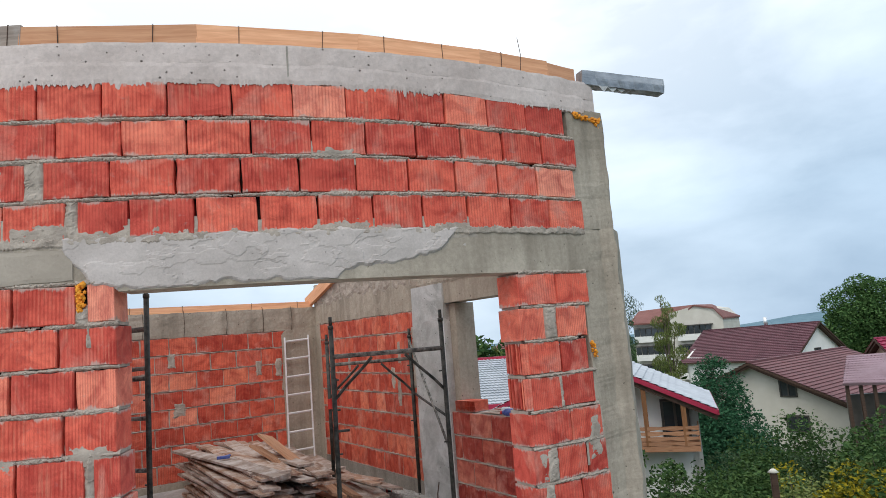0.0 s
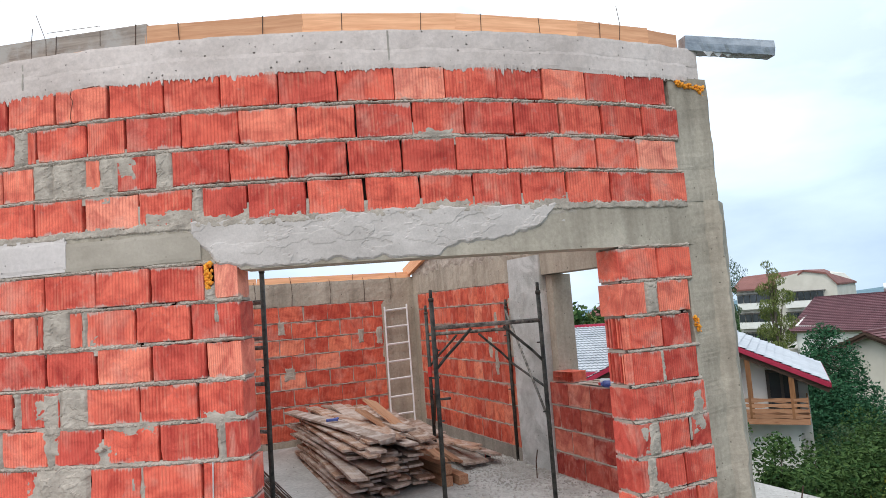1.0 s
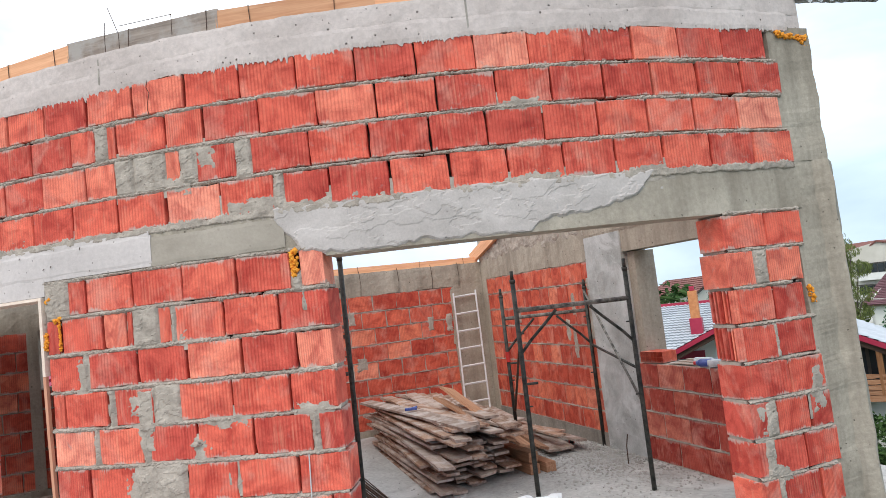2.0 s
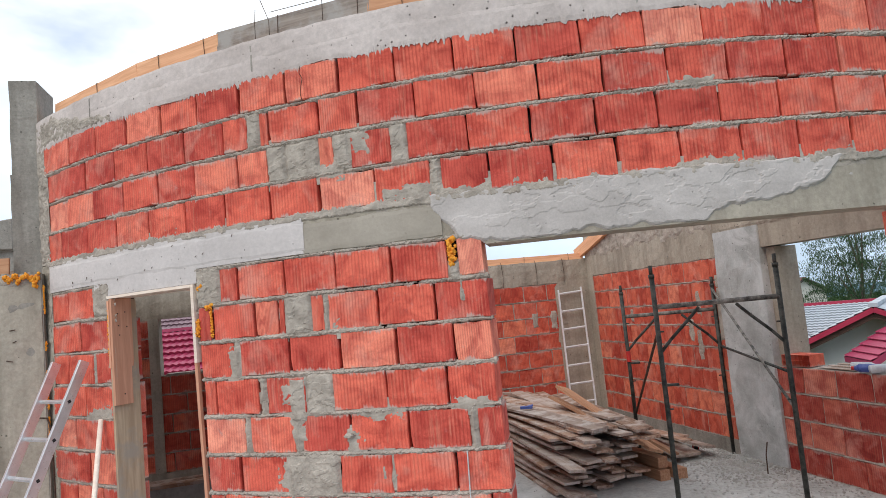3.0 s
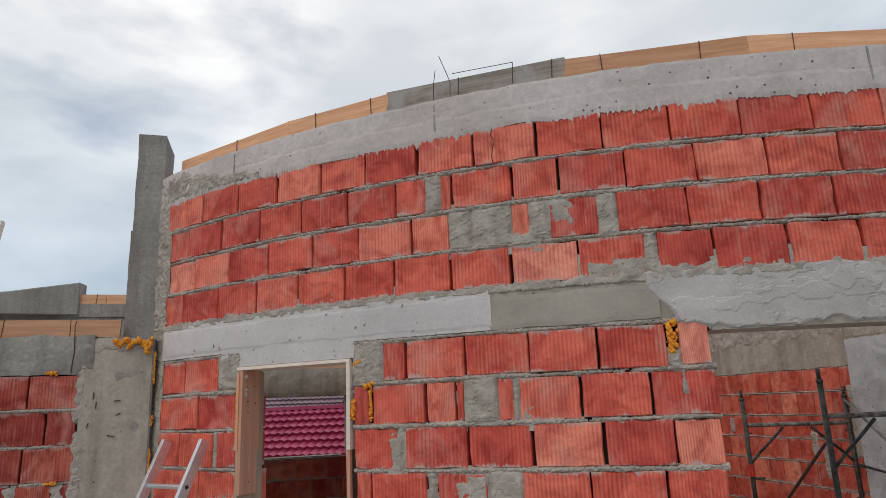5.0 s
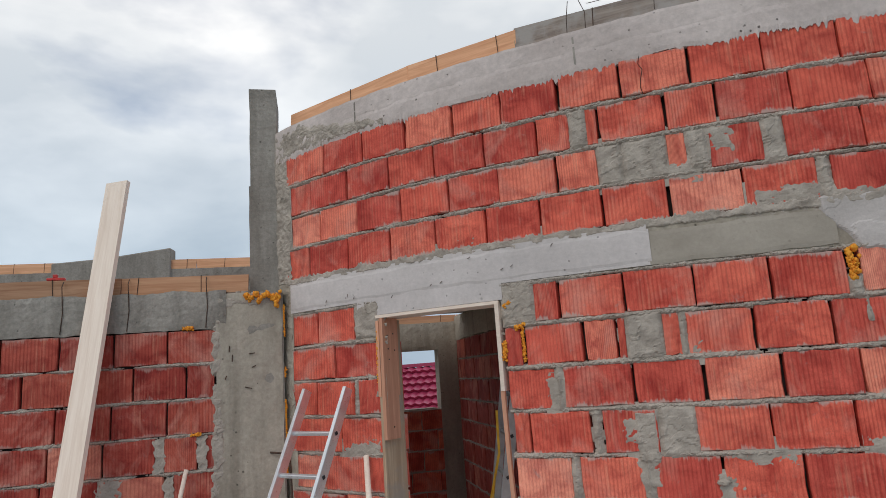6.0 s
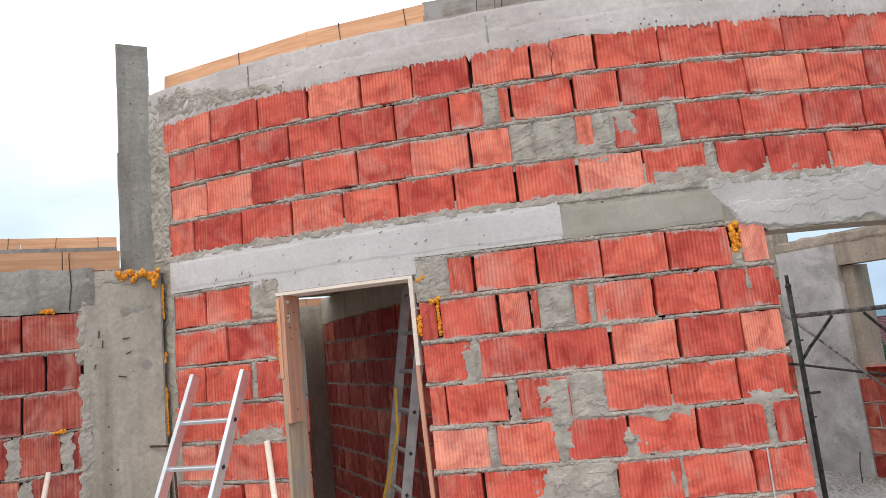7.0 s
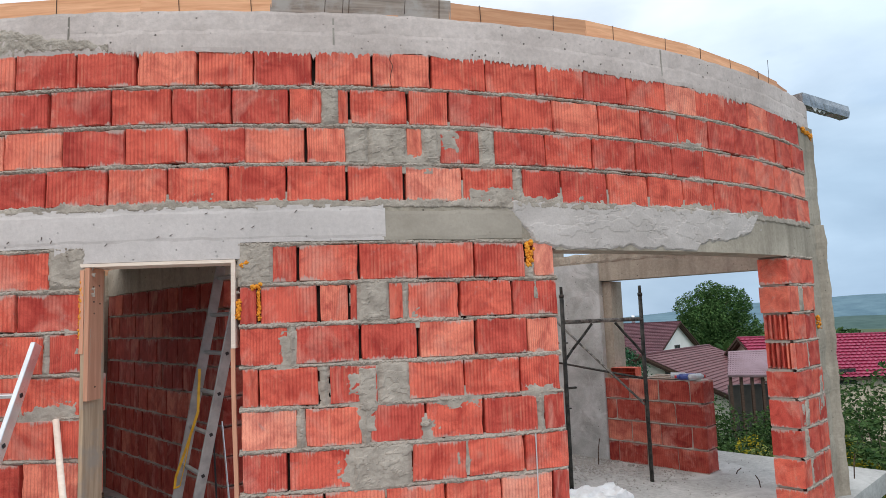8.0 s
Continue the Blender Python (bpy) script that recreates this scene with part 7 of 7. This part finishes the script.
def tree(label, base, height, spread, crown_low, mat, seed, count=2600, size=0.28, name="tree", droop=0.0, flat_top=1.0):
    rng = random.Random(seed)
    ob = thing(name, label, "tree", at=Matrix.Translation(base))
    bm = bmesh.new()
    r = max(0.06, height * 0.018)
    pts = [Vector((0, 0, 0))]
    for i in range(5):
        pts.append(Vector((rng.uniform(-0.1, 0.1) * spread * 0.4, rng.uniform(-0.1, 0.1) * spread * 0.4, height * 0.85 * (i + 1) / 5)))
    for i, (a, b) in enumerate(zip(pts, pts[1:])):
        tube(bm, a, b, r * (1 - 0.17 * i), 8, r * (1 - 0.17 * (i + 1)))
    clumps = []
    low = height * crown_low
    for i in range(13):
        t = (i + 0.5) / 13
        z = low + (height - low) * t
        wide = spread * math.sin(math.pi * (0.15 + 0.78 * t)) ** 0.8 * flat_top
        a = i * 2.4 + rng.uniform(-0.4, 0.4)
        c = Vector((math.cos(a) * wide * 0.55, math.sin(a) * wide * 0.55, z))
        tube(bm, pts[2 + i // 5], c, r * 0.35, 5, r * 0.08)
        q = rng.uniform(0.42, 0.62) * wide + 0.12 * spread
        clumps.append((tuple(c), (q, q, q * 0.75)))
    part("trunk", bm, BARK, ob)
    leaves("crown", clumps, count, size, mat, ob, seed, droop)
    return ob


def conifer(label, base, height, spread, seed, count=4200):
    rng = random.Random(seed)
    ob = thing("conifer", label, "tree", at=Matrix.Translation(base))
    bm = bmesh.new()
    tube(bm, (0, 0, 0), (0, 0, height), height * 0.018, 8, 0.02)
    clumps = []
    for i in range(150):
        t = rng.random() ** 1.2
        a = rng.uniform(0, 2 * math.pi)
        w = spread * (1 - t) ** 0.62 * rng.uniform(0.55, 1.0) + 0.1
        c = Vector((math.cos(a) * w * 0.7, math.sin(a) * w * 0.7, 0.06 * height + t * height * 0.9))
        q = 0.22 * spread * (1.25 - t) + 0.1
        clumps.append((tuple(c), (q * 1.2, q * 1.2, q * 0.8)))
        tube(bm, (0, 0, c.z + 0.1), c, 0.03, 4, 0.01)
    part("trunk", bm, BARK, ob)
    leaves("crown", clumps, count, 0.07, LEAF_DARK, ob, seed)
    return ob


def bush(label, p, spread, height, mat, seed, count=900, size=0.10, category="shrub"):
    rng = random.Random(seed)
    base = Vector((p.x, p.y, ground_at(p) - 0.05))
    tall = max(height, p.z - base.z)
    ob = thing("shrub", label, category, "garden shrubs", at=Matrix.Translation(base))
    bm = bmesh.new()
    clumps = []
    for i in range(11):
        a, w = rng.uniform(0, 6.28), spread * rng.uniform(0.1, 0.75)
        q = spread * rng.uniform(0.34, 0.55)
        c = Vector((math.cos(a) * w, math.sin(a) * w, (tall - q) * (1 - 0.11 * i * rng.uniform(0.5, 1.0))))
        tube(bm, (c.x * 0.25, c.y * 0.25, 0), c, 0.03, 5, 0.008)
        clumps.append((tuple(c), (q, q, q)))
    part("stems", bm, BARK, ob)
    leaves("foliage", clumps, count, size, mat, ob, seed)
    return ob


def planted(az, el, d, origin=EYE):
    p = far(az, el, d, origin)
    return Vector((p.x, p.y, ground_at(p)))


t0 = planted(18.6, 0, 118, EYE_END)
tree("large round broadleaf tree with dense dark foliage", t0, 14.7, 6.1, 0.2, LEAF_TREE, 3, 34000, 0.20)
conifer("dense dark blue-green conifer", planted(6.0, 0, 34), 34 * math.tan(radians(-3.0)) + 1.8 - planted(6.0, 0, 34).z, 3.3, 5, 75000)
tree("weeping pale green tree behind the roof", planted(2.9, 0, 44), 10.6, 1.0, 0.40, LEAF_LIGHT, 7, 7000, 0.085, droop=2.5)
tree("tall feathery dark tree behind the roof", planted(-3.0, 0, 42), 12.8, 2.6, 0.3, LEAF_GREY, 8, 30000, 0.07, droop=2.3)
tree("tall feathery dark tree behind the roof", planted(-0.6, 0, 46), 11.0, 0.75, 0.5, LEAF_GREY, 9, 2200, 0.09, droop=2.3)
for k, az in enumerate((-15, -13, -11.2, -9.4, -17, -19, -21)):
    tree("green tree in a distant row", planted(az, 0, 62 + 3 * (k % 3)), 9.6 + 0.8 * math.sin(k * 2.1), 3.4, 0.15, LEAF if k % 2 else LEAF_LIGHT, 20 + k, 1700, 0.36)
for k, (az, el, d, sp, mat) in enumerate(((0.9, -9.6, 15.0, 0.62, LEAF), (2.3, -10.6, 16.5, 1.1, LEAF), (4.6, -11.0, 19, 1.2, LEAF), (6.0, -9.6, 22, 1.5, LEAF), (7.6, -9.8, 22, 1.3, LEAF_GREY), (9.0, -9.0, 26, 1.5, LEAF_GREY),
                                          (10.8, -9.8, 24, 1.4, LEAF_GREY), (12.6, -8.6, 27, 1.5, LEAF_GREY), (14.4, -9.4, 25, 1.3, LEAF), (16.2, -8.2, 27, 1.6, LEAF), (18.0, -8.6, 26, 1.6, LEAF), (8.2, -11.6, 17, 1.1, LEAF),
                                          (6.2, -12.0, 15.5, 1.0, LEAF), (19.8, -8.6, 25, 1.5, LEAF), (3.6, -12.6, 14.5, 0.9, LEAF))):
    bush("leafy green garden shrub", far(az, el - 0.7, d), sp, 0.8, mat, 40 + k, 4200, 0.055)
for k, (az, el, d) in enumerate(((9.8, -12.0, 15), (11.4, -11.5, 15.5), (13.2, -11.2, 15.5), (15.0, -11.6, 15), (16.6, -11.0, 16), (18.2, -11.4, 15))):
    bush("yellow flowering bush in the garden", far(az, el, d), 0.95, 1.0, LEAF_YELLOW if k % 2 else LEAF_LIGHT, 70 + k, 3400, 0.045)
for k, (az, el, d, sp) in enumerate(((14.5, -8.2, 27, 1.5), (17.0, -7.0, 27, 1.7), (19.5, -6.6, 28, 1.8), (22.0, -6.6, 27, 1.7), (24.5, -6.2, 26, 1.8), (26.8, -5.0, 24, 1.7), (28.8, -4.3, 22, 1.6), (30.6, -4.0, 21, 1.7), (27.5, -7.5, 18, 1.4), (29.8, -7.4, 17, 1.4), (16.0, -9.6, 21, 1.2), (19.0, -9.6, 20, 1.2))):
    bush("dense green garden shrub", far(az, el - 0.4, d, EYE_END), sp, 1.0, LEAF, 90 + k, 3400, 0.065)


def chimney_post():
    p = far(9.28, -12.1, 12.0)
    ob = thing("garden_post", "short garden post with a pale cap", "post", at=Matrix.Translation((p.x, p.y, ground_at(p))))
    h = p.z - ground_at(p)
    bm = bmesh.new()
    box(bm, -0.05, 0.05, -0.05, 0.05, 0, h, None, 0.01)
    part("shaft", bm, DARKWOOD, ob)
    bm = bmesh.new()
    tube(bm, (0, 0, h), (0, 0, h + 0.05), 0.085, 12, 0.03)
    part("cap", bm, CREAM, ob, "pale conical cap", True)


chimney_post()


def far_woods():
    rng = random.Random(6)
    clumps = []
    for _ in range(420):
        az, d = rng.uniform(-34, 50), rng.uniform(110, 330)
        p = far(az, 0, d)
        q = rng.uniform(2.5, 5.0)
        clumps.append(((p.x, p.y, ground_at(p) + q * 0.5), (q, q, q * 0.95)))
    leaves("far_woods", clumps, 22000, 1.0, LEAF, None, 4, label="distant green treetops below the hills")
    bpy.data.objects["far_woods"]["category"] = "woods"


far_woods()


def hills():
    m, n, l, p = material("distant_hills_hazed")
    # aerial haze is put into the base colour, bluest on the far range
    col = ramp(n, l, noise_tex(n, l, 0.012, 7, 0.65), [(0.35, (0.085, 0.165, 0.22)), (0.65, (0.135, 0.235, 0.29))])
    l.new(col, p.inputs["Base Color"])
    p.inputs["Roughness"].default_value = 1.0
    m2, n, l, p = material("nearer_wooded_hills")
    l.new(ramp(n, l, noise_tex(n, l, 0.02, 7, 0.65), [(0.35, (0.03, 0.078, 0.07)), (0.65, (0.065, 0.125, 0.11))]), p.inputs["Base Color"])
    p.inputs["Roughness"].default_value = 1.0
    for name, dist, scale, lift, seed in (("backdrop_far", 3800, 1.0, -1.15, 3.0), ("backdrop_near", 2400, 0.95, -2.6, 8.0)):
        bm = bmesh.new()
        rows = []
        for i in range(241):
            az = -80 + i * 0.75
            el = lift + scale * 2.1 * (1 - math.exp(-max(0.0, az - 7.0) / 16)) + 0.13 * noise.fractal(Vector((az * 0.16, seed, 0)), 1.0, 2.0, 5)
            top = far(az, el, dist)
            a = radians(az)
            foot = Vector((EYE.x + 0.75 * dist * math.sin(a), EYE.y + 0.75 * dist * math.cos(a), -0.035 * dist))
            mid = foot.lerp(top, 0.55)
            mid.z += 4 * rough(az * 0.7, seed)
            rows.append([bm.verts.new(v) for v in (foot, mid, top, Vector((top.x * 1.15, top.y * 1.15, -0.05 * dist)))])
        for p0, p1 in zip(rows, rows[1:]):
            for k in range(3):
                bm.faces.new((p0[k], p1[k], p1[k + 1], p0[k + 1]))
        solid(name, bm, m if dist > 3000 else m2, "wooded hills on the horizon, blue-green with haze painted into the colour", "hills", "structure", True)


hills()
